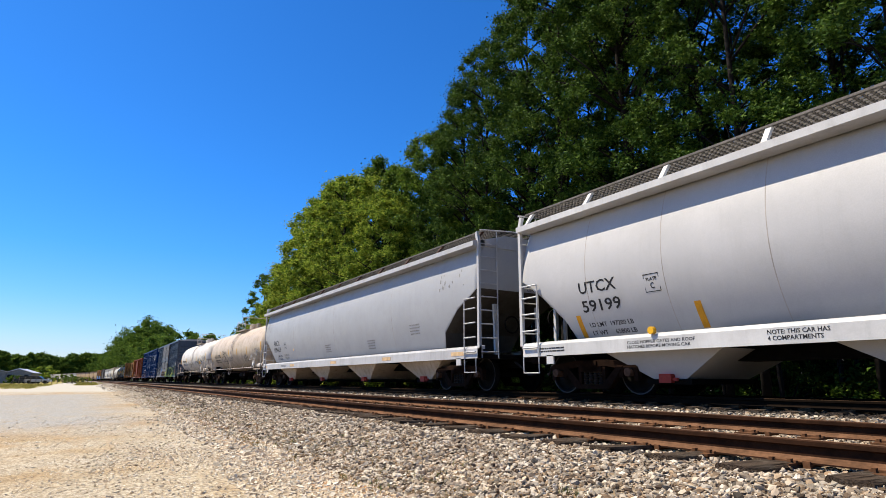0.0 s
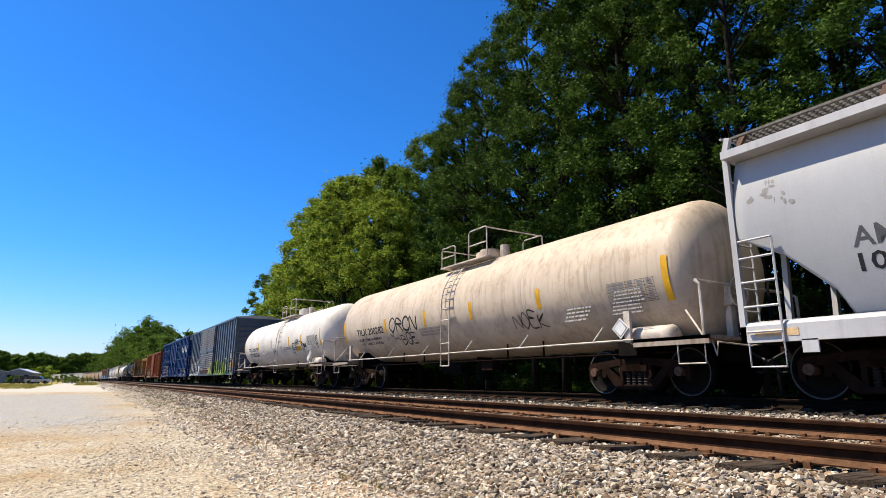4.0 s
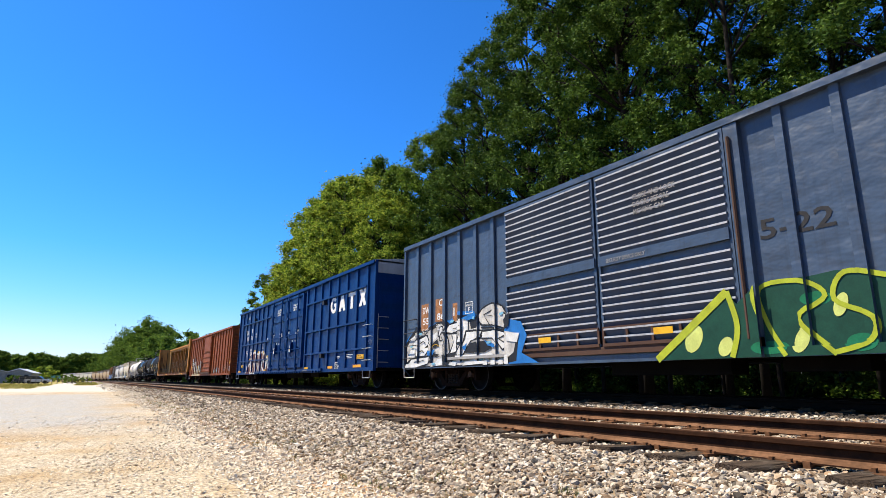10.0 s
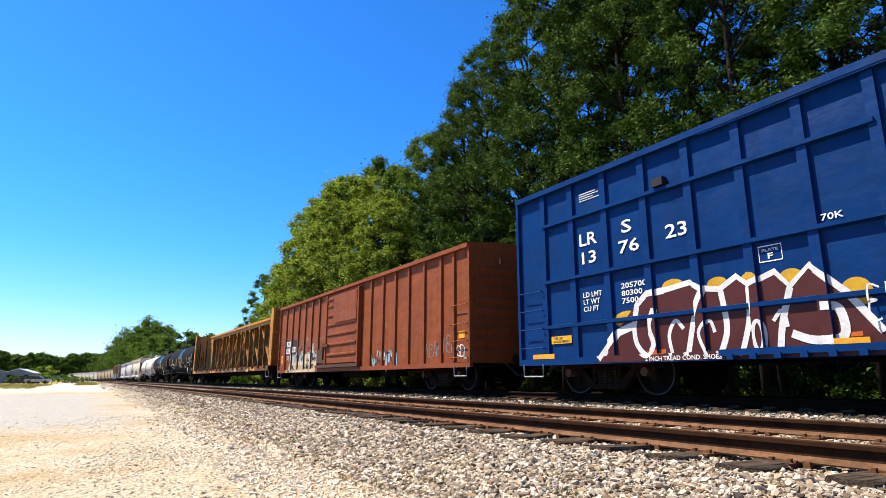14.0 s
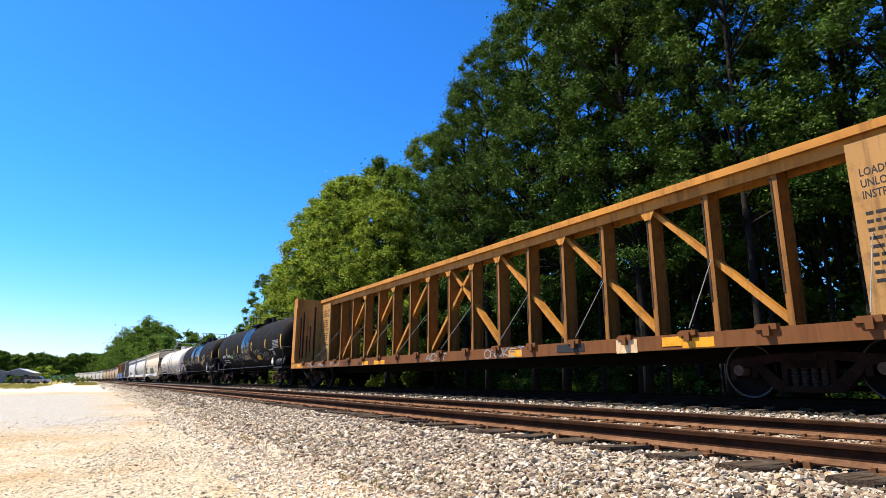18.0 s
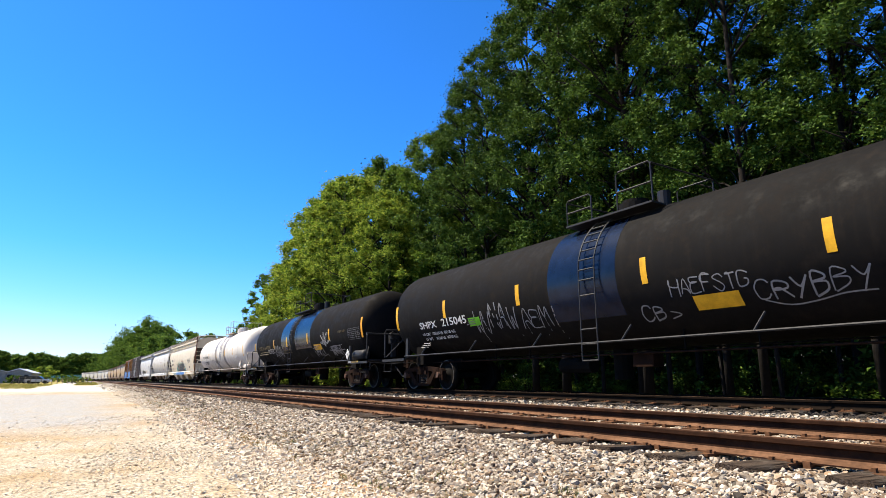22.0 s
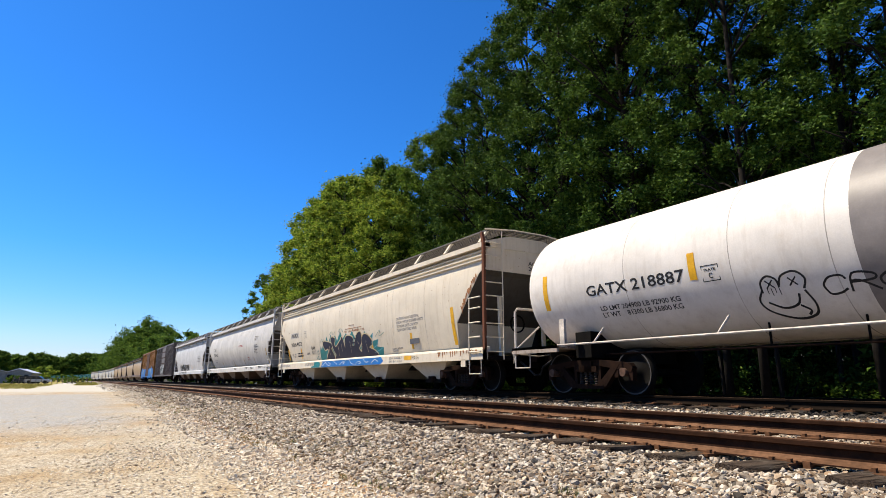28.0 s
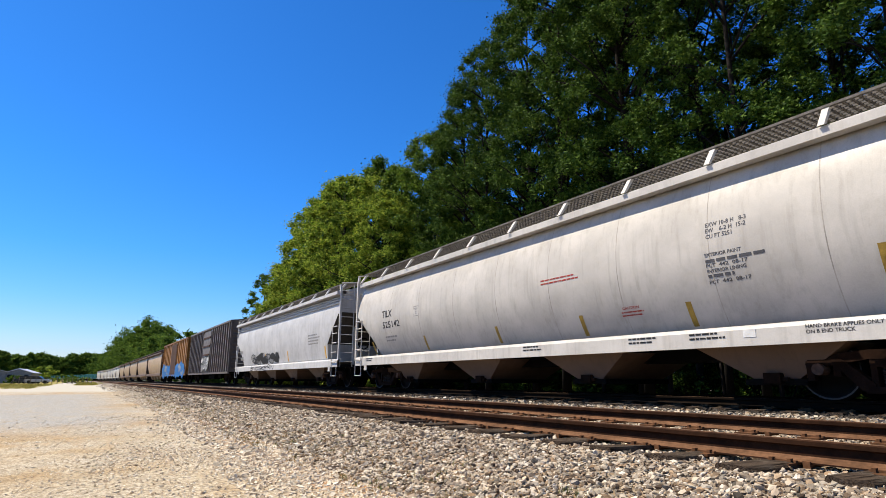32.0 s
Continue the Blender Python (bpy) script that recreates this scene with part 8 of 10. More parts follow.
# cream hopper
ak, ky = hopper_car(length(-130.1, -110.3), 4.18, P_CREAM, P_CREAM, "cream covered hopper with rust, teal and blue graffiti", 0.16, ridges=3, lip=0.14, knees=(2.65, 3.15), slope=1.6, post_right=P_RUSTPOST, seams=(-5.8, -3.4, -1.0, 1.4, 3.8, 6.0))
couple(ak, -130.1, -110.3)
part("number_panel", loft([[(x, ky(z) - 0.002, z) for x in (-7.45, -6.2)] for z in (2.25, 2.32, 2.39, 2.46, 2.52)], closed=False, caps=False), S_GREY2, ak)
fit_text(ak, "AOKX", -7.35, -6.28, 2.29, 2.48, M_TXT_BLACK, lambda z: ky(z) - 0.004)
fit_text(ak, "206402", -7.45, -5.8, 1.86, 2.06, M_TXT_BLACK, ky)
fit_text(ak, "LD LMT\nLT WT", -7.4, -6.8, 1.34, 1.54, M_TXT_GREY, ky)
bars(-6.6, ky, 1.55, 0.9, 2, 0.12, 0.06, M_TXT_BLACK, ak, 101)
plate_mark(ak, -5.45, -5.1, 2.2, 2.5, M_TXT_GREY, ky)
reflectors(ak, (-7.95, -6.0, -2.05, 2.0, 5.0, 7.55), 1.25, 1.75, y=ky, w=0.14)
reflector(ak, 7.55, 1.25, 2.3, 0.16, y=ky)
fit_text(ak, "ACF CENTER FLOW", -4.95, -3.65, 0.90, 1.02, M_TXT_GREY, -HALF_W)
fit_text(ak, "2 INCH HF COMP SHOES", -8.6, -7.2, 0.9, 1.0, M_TXT_GREY, -HALF_W)
AKW = [(S_TEAL, "sharp", [(-3.5, 1.13), (-3.45, 1.5), (-3.3, 1.75), (-3.2, 1.55), (-2.9, 1.95), (-2.75, 1.7), (-2.5, 2.1), (-2.3, 1.8), (-2.0, 2.15), (-1.8, 1.85), (-1.5, 2.1), (-1.3, 1.85), (-0.9, 2.2), (-0.7, 1.9), (-0.3, 2.1), (-0.1, 1.85), (0.3, 2.15), (0.5, 1.9), (0.9, 2.1), (1.1, 1.85), (1.5, 2.05), (1.7, 1.75), (2.2, 1.95), (2.05, 1.65), (2.6, 1.7), (2.4, 1.45), (2.9, 1.4), (2.8, 1.13)], 0)]
S_NAVY = spray("spray_navy", (0.018, 0.02, 0.045))
LETTERS = [[(-2.98, 1.80), (-2.75, 1.88), (-2.05, 1.77), (-2.0, 1.60), (-2.1, 1.58), (-1.85, 1.25), (-1.98, 1.13), (-2.75, 1.13), (-2.38, 1.48), (-2.52, 1.60), (-2.8, 1.56)], [(-2.0, 1.96), (-1.55, 1.95), (-1.68, 1.72), (-1.5, 1.60), (-0.95, 1.84), (-0.72, 1.92), (-0.60, 1.14), (-1.72, 1.14), (-1.6, 1.3), (-1.75, 1.45)],
           [(-0.55, 1.14), (-0.52, 1.55), (-0.35, 1.94), (0.3, 1.88), (0.2, 1.58), (0.32, 1.50), (0.75, 1.97), (1.1, 2.02), (1.12, 1.7), (0.8, 1.45), (1.0, 1.14)], [(1.06, 1.14), (1.12, 1.5), (1.3, 1.9), (1.75, 1.86), (2.05, 1.6), (1.7, 1.45), (2.15, 1.3), (2.3, 1.14)]]
AKW += [(S_CREAM, "loop", p, 0.13) for p in LETTERS] + [(S_BLACK, "loop", p, 0.035) for p in LETTERS] + [(S_NAVY, "soft", p, 0) for p in LETTERS]
AKW += [(S_CREAM, "curve", p, 0.016) for p in ([(-2.2, 1.68), (-2.3, 1.5), (-2.25, 1.3)], [(-1.3, 1.66), (-1.25, 1.45), (-1.32, 1.25)], [(-0.85, 1.7), (-0.9, 1.4)], [(0.0, 1.75), (0.05, 1.5), (-0.05, 1.3)], [(0.75, 1.75), (0.85, 1.6)], [(1.5, 1.7), (1.6, 1.3)])]
AKW += [(S_TEAL, "curve", p, 0.022) for p in ([(-3.9, 1.45), (-3.6, 1.55), (-3.75, 1.4), (-3.45, 1.42)], [(-4.0, 1.2), (-3.7, 1.32), (-3.8, 1.18), (-3.5, 1.2)], [(-3.3, 1.85), (-3.1, 2.0), (-3.0, 1.9), (-2.85, 2.02)], [(-2.1, 2.15), (-1.8, 2.25), (-1.7, 2.12), (-1.45, 2.22)], [(-1.1, 2.2), (-0.8, 2.3), (-0.6, 2.18)], [(2.4, 1.8), (2.8, 2.0), (2.7, 1.8), (3.1, 1.9)])]
AKW += [(S_SKY, "curve", p, 0.02) for p in ([(1.9, 1.5), (2.1, 1.7), (2.2, 1.92)], [(2.1, 1.4), (2.4, 1.5), (2.6, 1.68)], [(2.2, 1.25), (2.5, 1.3), (2.85, 1.38)])]
art(ak, ky, AKW, "black and teal spray mural with cream edges and spikes")
for z, x0, x1 in ((2.36, 0.0, 0.55), (2.24, -0.4, 1.25)):
    panel(ak, "rust_line", x0, x1, z, z + 0.015, M_RUSTPATCH, ky(z) - 0.004, 0.003)
    rust_runs(ak, [(x0 + 0.06 + 0.09 * k, z, 0.05 + 0.05 * (k % 3), 0.02) for k in range(int((x1 - x0) / 0.09))], surf(ky), 107)
fit_text(ak, "COATING, CARBOLINE\nTXNY 7-2015", 3.55, 4.3, 1.20, 1.34, M_TXT_GREY, ky)
fit_text(ak, "EE W 10-8-H 8-7\nEW   8-0   H 15-1", 3.75, 4.65, 0.84, 1.02, M_TXT_GREY, -HALF_W - 0.001)
panel(ak, "caution_plate", 4.8, 5.3, 0.90, 1.02, M_YEL, -HALF_W - 0.001, 0.004)
SILL = [(S_TEAL, "sharp", [(-4.1, 0.81), (-4.05, 0.86), (-3.7, 0.88), (-3.66, 1.05), (-2.8, 1.05), (-2.8, 0.81)], 0), (S_CREAM, "sharp", [(-3.02, 0.81), (-2.9, 0.95), (-3.05, 1.05), (-2.7, 1.05), (-2.6, 0.81)], 0), (S_BLUE, "sharp", [(-2.85, 0.81), (-2.6, 1.0), (-2.75, 1.05), (3.1, 1.05), (3.3, 0.92), (3.05, 0.81)], 0)]
SILL += [(S_WHITE, "curve", p, 0.022) for p in ([(-2.7, 0.85), (-2.45, 0.92), (-2.2, 1.03)], [(-2.3, 1.02), (-2.1, 0.92), (-1.85, 0.86), (-1.7, 0.94), (-1.95, 0.98)], [(-1.35, 1.02), (-1.1, 0.95), (-0.95, 0.88)], [(-0.7, 0.86), (-0.45, 0.95), (-0.25, 0.98), (-0.3, 0.88), (-0.05, 1.03)], [(0.3, 1.03), (0.5, 0.9), (0.8, 0.86)], [(0.9, 0.85), (1.2, 0.96), (1.4, 0.9), (1.2, 0.86)], [(1.6, 1.03), (1.9, 0.9), (2.1, 0.95)], [(2.3, 0.84), (2.6, 0.98), (2.9, 0.9)])]
art(ak, -HALF_W - 0.002, SILL, "blue and teal spray mural with white swirls along the sill")
tag(ak, "BOAR", -4.52, -4.02, 1.62, 1.76, S_BLACK, surf(ky), 102, 0.02)
tag(ak, "BULLET", -4.52, -3.98, 1.42, 1.56, S_BLACK, surf(ky), 104, 0.018)
fit_text(ak, "286 K", -5.22, -4.80, 1.42, 1.52, M_TXT_GREY2, ky)
fit_text(ak, "CO   ON HAMMER  CAR", -0.5, 1.5, 2.10, 2.18, M_RUSTPATCH, ky)
tag(ak, "PAIN", 5.35, 5.75, 0.90, 1.0, S_BLACK, surf(-HALF_W - 0.002), 103, 0.012)
fit_text(ak, "CAUTION DO NOT USE STEAM,\nBOILING WATER OR SHARP OBJECTS\nTO CLEAN. ENTER CAR WITH\nCLEAN SOFT SOLED SHOES", 4.1, 5.9, 1.85, 2.3, M_TXT_GREY, ky)
panel(ak, "dark_placard", 4.9, 5.5, 1.4, 1.7, M_TXT_GREY2, ky(1.5) - 0.012, 0.004)
EDGE = ((8.92, 3.05), (8.37, 2.42), (7.82, 1.84))
rr = random.Random(31)
runs = []
for k in range(22):
    x = 8.84 - 0.036 * k
    (xa, za), (xb, zb) = (EDGE[0], EDGE[1]) if x > EDGE[1][0] else (EDGE[1], EDGE[2])
    z = zb + (za - zb) * (x - xb) / (xa - xb)
    runs.append((x - 0.03, z + 0.06 + rr.uniform(0.02, 0.14), rr.uniform(0.12, 0.24), rr.uniform(0.035, 0.07)))
rust_runs(ak, runs + [(-8.6, 3.1, 0.5, 0.05), (0.9, 2.25, 0.5, 0.03), (0.4, 2.22, 0.3, 0.03), (3.4, 3.2, 0.6, 0.02), (-4.2, 3.1, 0.7, 0.02)], surf(ky), 105)
rust_runs(ak, [(6.9 + 0.13 * k + rr.uniform(-0.04, 0.04), 1.06, rr.uniform(0.08, 0.22), rr.uniform(0.04, 0.09)) for k in range(16)], surf(-HALF_W - 0.001), 106)

end_text(ak, "AOKX\n206402", length(-130.1, -110.3) / 2 - 0.098, 0.05, 0.65, 3.26, 3.52, M_TXT_BLACK)

# warm grey rounded hopper
tl, ly = hopper_car(length(-152.0, -131.7), 4.16, P_TLGREY, P_TLSILL, "warm grey rounded covered hopper with pale sills", 0.34, lip=0.20, chute_mat=P_TANSILL, knees=(2.6, 2.95), slope=1.5, seams=(-6.6, -4.6, -2.6, -0.6, 1.4, 3.4, 5.4, 7.2))
couple(tl, -152.0, -131.7)
fit_text(tl, "TILX", -7.19, -6.45, 2.38, 2.62, M_TXT_BLACK, ly)
fit_text(tl, "525142", -7.17, -5.92, 2.02, 2.24, M_TXT_BLACK, ly)
bars(-7.1, ly, 1.75, 0.9, 2, 0.12, 0.05, M_TXT_GREY, tl, 111)
plate_mark(tl, -4.9, -4.6, 2.25, 2.55, M_TXT_GREY, ly)
fit_text(tl, "EXW 10-8 H   8-3\nEW    6-2 H  15-2\nCU FT 5251", 5.36, 6.08, 2.60, 2.88, M_TXT_GREY2, ly)
fit_text(tl, "EXTERIOR PAINT", 5.31, 5.95, 2.30, 2.36, M_TXT_GREY2, ly)
bars(5.31, ly, 2.25, 1.2, 1, 0.06, 0.05, M_TXT_GREY2, tl, 112)
for z, txt, w in ((2.12, "PLT  442  08-17", 0.72), (2.03, "INTERIOR LINING", 0.68), (1.85, "PLT  442  08-17", 0.72)):
    fit_text(tl, txt, 5.31, 5.31 + w, z, z + 0.06, M_TXT_GREY2, ly)
bars(5.31, ly, 2.0, 0.6, 1, 0.06, 0.05, M_TXT_GREY2, tl, 114)
bars(1.16, ly, 2.50, 1.5, 2, 0.075, 0.03, M_RED, tl, 113)
fit_text(tl, "CAUTION", 3.35, 3.75, 1.62, 1.67, M_RED, ly)
bars(3.3, ly, 1.58, 0.55, 2, 0.06, 0.025, M_RED, tl, 115)
fit_text(tl, "HAND BRAKE APPLIES ONLY\nON B END TRUCK", 6.78, 7.75, 0.93, 1.06, M_TXT_BLACK, -HALF_W)
fit_text(tl, "JACK HERE", 8.0, 8.35, 0.92, 0.98, M_TXT_BLACK, -HALF_W)
fit_text(tl, "PULL HERE\nLIFT HERE", 8.5, 8.85, 0.93, 1.05, M_TXT_BLACK, -HALF_W)
for x in (-8.4, 0.5, 3.6, 4.9):
    bars(x, -HALF_W - 0.004, 1.04, 0.7, 2, 0.07, 0.03, M_TXT_BLACK, tl, int(x * 3))
panel(tl, "white_notice", 5.85, 6.05, 0.93, 1.05, M_TXT_WHITE, -HALF_W)
reflectors(tl, (-8.25, -4.5, -0.8, 2.2, 4.8), 1.2, 1.62, y=ly, w=0.11, material=M_DULLYEL)
reflector(tl, 7.85, 1.2, 2.05, 0.13, y=ly, material=M_DULLYEL)

# white hopper with black graffiti
h3, hy = hopper_car(length(-173.7, -153.8), 4.14, P_WHITE, P_WHITE, "white covered hopper with black graffiti low down", 0.10, chute_mat=P_TANSILL, ridges=3, knees=(2.6, 3.0), slope=1.7)
couple(h3, -173.7, -153.8)
mural(h3, -5.2, 0.4, 1.15, 1.75, (S_BLACK, S_GREY, S_BLACK), S_BLACK, None, hy, seed=19, letters=6, lw=0.05, label="black spray mural low on the side")
tag(h3, "BNOSKERN", -5.0, 0.0, 0.83, 1.04, S_BLACK, surf(-HALF_W), 121, 0.045)
bars(-8.3, hy, 2.1, 0.9, 2, 0.4, 0.2, M_TXT_GREY, h3, 122)
bars(5.3, hy, 2.3, 1.6, 4, 0.13, 0.06, M_TXT_GREY, h3, 123)
reflectors(h3, (7.4, 2.0, -2.2), 1.2, 1.7, y=hy, w=0.13)

# boxcars further back
gb = couple(box_car(length(-195.5, -176.2), 4.5, P_GBOX, P_GBOX, "weathered grey ribbed boxcar with sprayed door", spread(-8.4, -2.0, 9) + spread(2.0, 8.4, 9), far=True, rib_d=0.10), -195.5, -176.2)
d = part("door", box(-1.6, 1.6, -HALF_W - 0.03, -HALF_W + 0.06, 0.95, 4.2), P_GBOX, gb)
for z in (1.6, 2.3, 3.0, 3.7):
    part("door_belt", box(-1.5, 1.5, -HALF_W - 0.08, -HALF_W - 0.03, z - 0.06, z + 0.06), P_RUSTDK, d)
mural(gb, -1.6, 1.6, 1.0, 2.2, (S_GREY, S_WHITE), S_BLACK, None, -HALF_W - 0.085, seed=23, letters=3, lw=0.06, label="white and black spray mural on the door")
ob_car = couple(box_car(length(-219, -197.6), 4.5, P_OBOX, P_OBOX, "ochre boxcar with blue graffiti low on its side", spread(-9, -2.2, 6) + spread(2.6, 9, 6), far=True), -219, -197.6)
part("door", box(-2.0, 2.3, -HALF_W - 0.02, -HALF_W + 0.06, 0.85, 4.2), P_RUSTDK, ob_car)
mural(ob_car, -9.0, 8.6, 0.7, 1.9, (S_BLUE, S_BLUE, S_GREY), S_BLUE, S_BLUE, -HALF_W - 0.004, seed=24, letters=9, lw=0.06, label="blue spray mural along the lower side")
tan_hopper, _ = hopper_car(18.6, 4.15, P_TAN, P_TANSILL, "dusty tan covered hopper far down the train", 0.14, far=True)
grey_hopper, _ = hopper_car(18.6, 4.1, P_TLGREY, P_TLGREY, "pale grey covered hopper far down the train", 0.10, far=True)
teal_car = box_car(18.0, 3.0, P_TEAL, P_TEAL, "teal freight car far down the train", spread(-8.4, 8.4, 9), far=True)
u = -221.0
for kind, count in ((tan_hopper, 5), (grey_hopper, 7), (teal_car, 18)):
    for i in range(count):
        c = kind if i == 0 else copy_thing(kind, Matrix.Identity(4))
        couple(c, u - 20.0, u)
        u -= 21.3


# ---- trees ----
def leaf_cloud(rng, centres, radii, per, size, flat=0.75, small=False):
    """Vertices and faces of many small bent leaves gathered in clumps."""
    c = np.repeat(np.asarray(centres), per, axis=0)
    r = np.repeat(np.asarray(radii), per)
    k = len(c)
    d = rng.normal(size=(k, 3))
    d /= np.linalg.norm(d, axis=1)[:, None]
    p = c + d * (r * np.abs(rng.normal(0.0, 0.46, k)) + r * 0.12)[:, None] * np.array([1, 1, flat])
    u = rng.normal(size=(k, 3))
    u[:, 2] *= 0.6
    u /= np.linalg.norm(u, axis=1)[:, None]
    w = np.cross(u, rng.normal(size=(k, 3)))
    w /= np.linalg.norm(w, axis=1)[:, None]
    s = (size * rng.uniform(0.6, 1.3, k))[:, None]
    if small:
        v = np.stack([p - w * s * 0.55, p + w * s * 0.55, p + u * s * 1.7], 1).reshape(-1, 3)
        return v, np.arange(3 * k).reshape(-1, 3)
    v = np.stack([p - u * s, p + w * s * 0.48, p + u * s, p - w * s * 0.48], 1).reshape(-1, 3)
    f = np.arange(4 * k).reshape(-1, 4)
    return v, f


def quad_mesh(name, v, f, material):
    me = bpy.data.meshes.new(name)
    me.vertices.add(len(v))
    me.vertices.foreach_set("co", np.asarray(v, np.float32).ravel())
    k = f.shape[1]
    me.loops.add(f.size)
    me.loops.foreach_set("vertex_index", f.ravel().astype(np.int32))
    me.polygons.add(len(f))
    me.polygons.foreach_set("loop_start", np.arange(0, f.size, k, dtype=np.int32))
    me.update(calc_edges=True)
    me.shade_flat()
    me.materials.append(material)
    return me


def make_tree(h, spread, base, clumps, per, size, material, seed, label, lean=0.0, trunk_r=0.17):
    """A tapered trunk, forking limbs and a crown of leaf clumps with gaps. base: the crown's lower edge."""
    rng = np.random.default_rng(seed)
    rnd = random.Random(seed)
    tree = empty("tree", Matrix.Identity(4), label, "tree", "trees behind the railway")
    bm = bmesh.new()
    bend_x, bend_y = rnd.uniform(-1, 1) * 0.5 + lean, rnd.uniform(-1, 1) * 0.4
    spine = [Vector((bend_x * (t ** 1.6), bend_y * t ** 1.4, h * 0.92 * t)) for t in [i / 8 for i in range(9)]]
    add_tube(bm, spine, [trunk_r * (1.15 - t / 8) for t in range(9)], 8)
    part("trunk", bm, M_BARK, tree, smooth=True)
    centres, radii = [], []
    limbs = bmesh.new()
    for i in range(clumps):
        t = rnd.random() ** 0.85
        z = base + (h - base) * t
        prof = math.sin(math.pi * min(1, 0.16 + 0.80 * t)) ** 0.75
        a = rnd.uniform(0, 2 * math.pi)
        rad = spread * prof * rnd.uniform(0.25, 1.0) ** 0.5
        s = spine[min(8, int(z / h * 8))]
        c = Vector((s.x + math.cos(a) * rad, s.y + math.sin(a) * rad, z))
        centres.append(c)
        radii.append(rnd.uniform(0.4, 1.0) * (0.42 + 0.09 * spread))
        if i % 4 == 0:
            zz = max(0.25 * h, z - rad * rnd.uniform(0.5, 1.0))
            q = spine[min(8, int(zz / h * 8))]
            root = Vector((q.x, q.y, zz))
            mid = root.lerp(c, 0.5) + Vector((0, 0, 0.12 * rad))
            add_tube(limbs, [root, mid, c], [trunk_r * 0.38, trunk_r * 0.22, 0.012], 5)
    part("limb", limbs, M_BARK, tree, smooth=True)
    v, f = leaf_cloud(rng, centres, radii, per, size, 0.75, True)
    crown = new("crown", quad_mesh("crown", v, f, material))
    crown.parent = tree
    return tree


def plant(src, x, y, rz, z=-0.8):
    return copy_thing(src, pose(x, y, z, 0, 0, rz))


T_TALL = [make_tree(22.5, 3.5, 4.2, 250, 390, 0.066, M_LEAF, s, "tall dense green broadleaf tree behind the railway") for s in (1, 2, 3)]
T_OPEN = [make_tree(22.0, 3.3, 5.0, 210, 360, 0.060, M_LEAF, s, "tall thin-crowned tree with dark bare lower trunk", trunk_r=0.12) for s in (8, 9)]
T_MID = [make_tree(17.0, 3.7, 2.0, 200, 300, 0.092, M_LEAF_MID, s, "dense green broadleaf tree beside the railway") for s in (4, 5)]
T_YG = [make_tree(12.5, 3.3, 0.8, 115, 400, 0.080, M_LEAF_YG, s, "yellow-green tree in fresh leaf beside the railway") for s in (6, 10)]
T_LOW = [make_tree(12.0, 2.4, 1.2, 120, 150, 0.10, M_LEAF_MID, 7, "small open feathery green tree beside the railway")]


def grove(sources, spots):
    """Plant trees of a kind: x, y and height over the built one's."""
    for i, (x, y, k) in enumerate(spots):
        m = pose(x, y, -0.8, 0, 0, 77 * i + 13) @ Matrix.Scale(k, 4)
        if i < len(sources):
            sources[i].matrix_basis = m
        else:
            copy_thing(sources[i % len(sources)], pose(x, y, -0.8, 0, 0, 77 * i + 13) @ Matrix.Scale(k / sources[i % len(sources)].scale.x, 4))


grove(T_TALL, [(-26.0, 17.4, 0.80), (-23.2, 16.8, 0.86), (-20.4, 17.4, 0.93), (-17.6, 16.6, 1.0), (-15.0, 18.0, 1.0), (-24.5, 20.5, 0.85), (-19.0, 21.5, 1.0), (-13.4, 16.4, 0.98)])
# from x = 7.5 on, out of view: trees added to block skylight
grove(T_OPEN, [(-11.4, 17.8, 1.0), (-9.3, 16.2, 1.0), (-7.2, 18.0, 1.03), (-5.2, 16.6, 1.0), (-3.0, 17.8, 1.0), (-0.8, 16.4, 1.02), (1.6, 17.6, 1.0), (-12.5, 21.0, 1.0), (-8.5, 22.0, 1.0), (-4.0, 21.5, 1.0), (4.5, 17.0, 1.0), (7.5, 18.2, 1.02), (10.6, 16.6, 1.0), (13.8, 17.8, 1.0), (17.2, 16.8, 1.04), (20.8, 18.0, 1.0), (24.6, 17.0, 1.0), (28.6, 17.6, 1.02), (1.5, 21.5, 1.0), (8.0, 22.0, 1.0)])
grove(T_MID, [(-29.4, 17.6, 0.96), (-33.5, 17.2, 0.90), (-38.2, 17.8, 1.02), (-42.6, 17.2, 0.98), (-46.5, 18.2, 1.04), (-51.5, 17.6, 1.02), (-31.5, 21.0, 0.95), (-56.0, 18.6, 0.80), (-36.0, 22.0, 1.0)])
grove(T_YG, [(-42.6, 15.6, 1.30), (-47.2, 16.2, 1.30), (-38.4, 15.4, 1.27), (-51.4, 16.2, 1.12), (-34.0, 15.2, 1.12), (-57.0, 16.2, 0.92), (-30.6, 15.0, 0.95), (-62.0, 16.4, 0.78)])
grove(T_LOW, [(-60.0, 18.0, 1.12), (-65.5, 16.6, 1.05), (-69.5, 17.0, 0.80), (-74.0, 17.5, 0.7), (-80.0, 17.5, 0.6)])


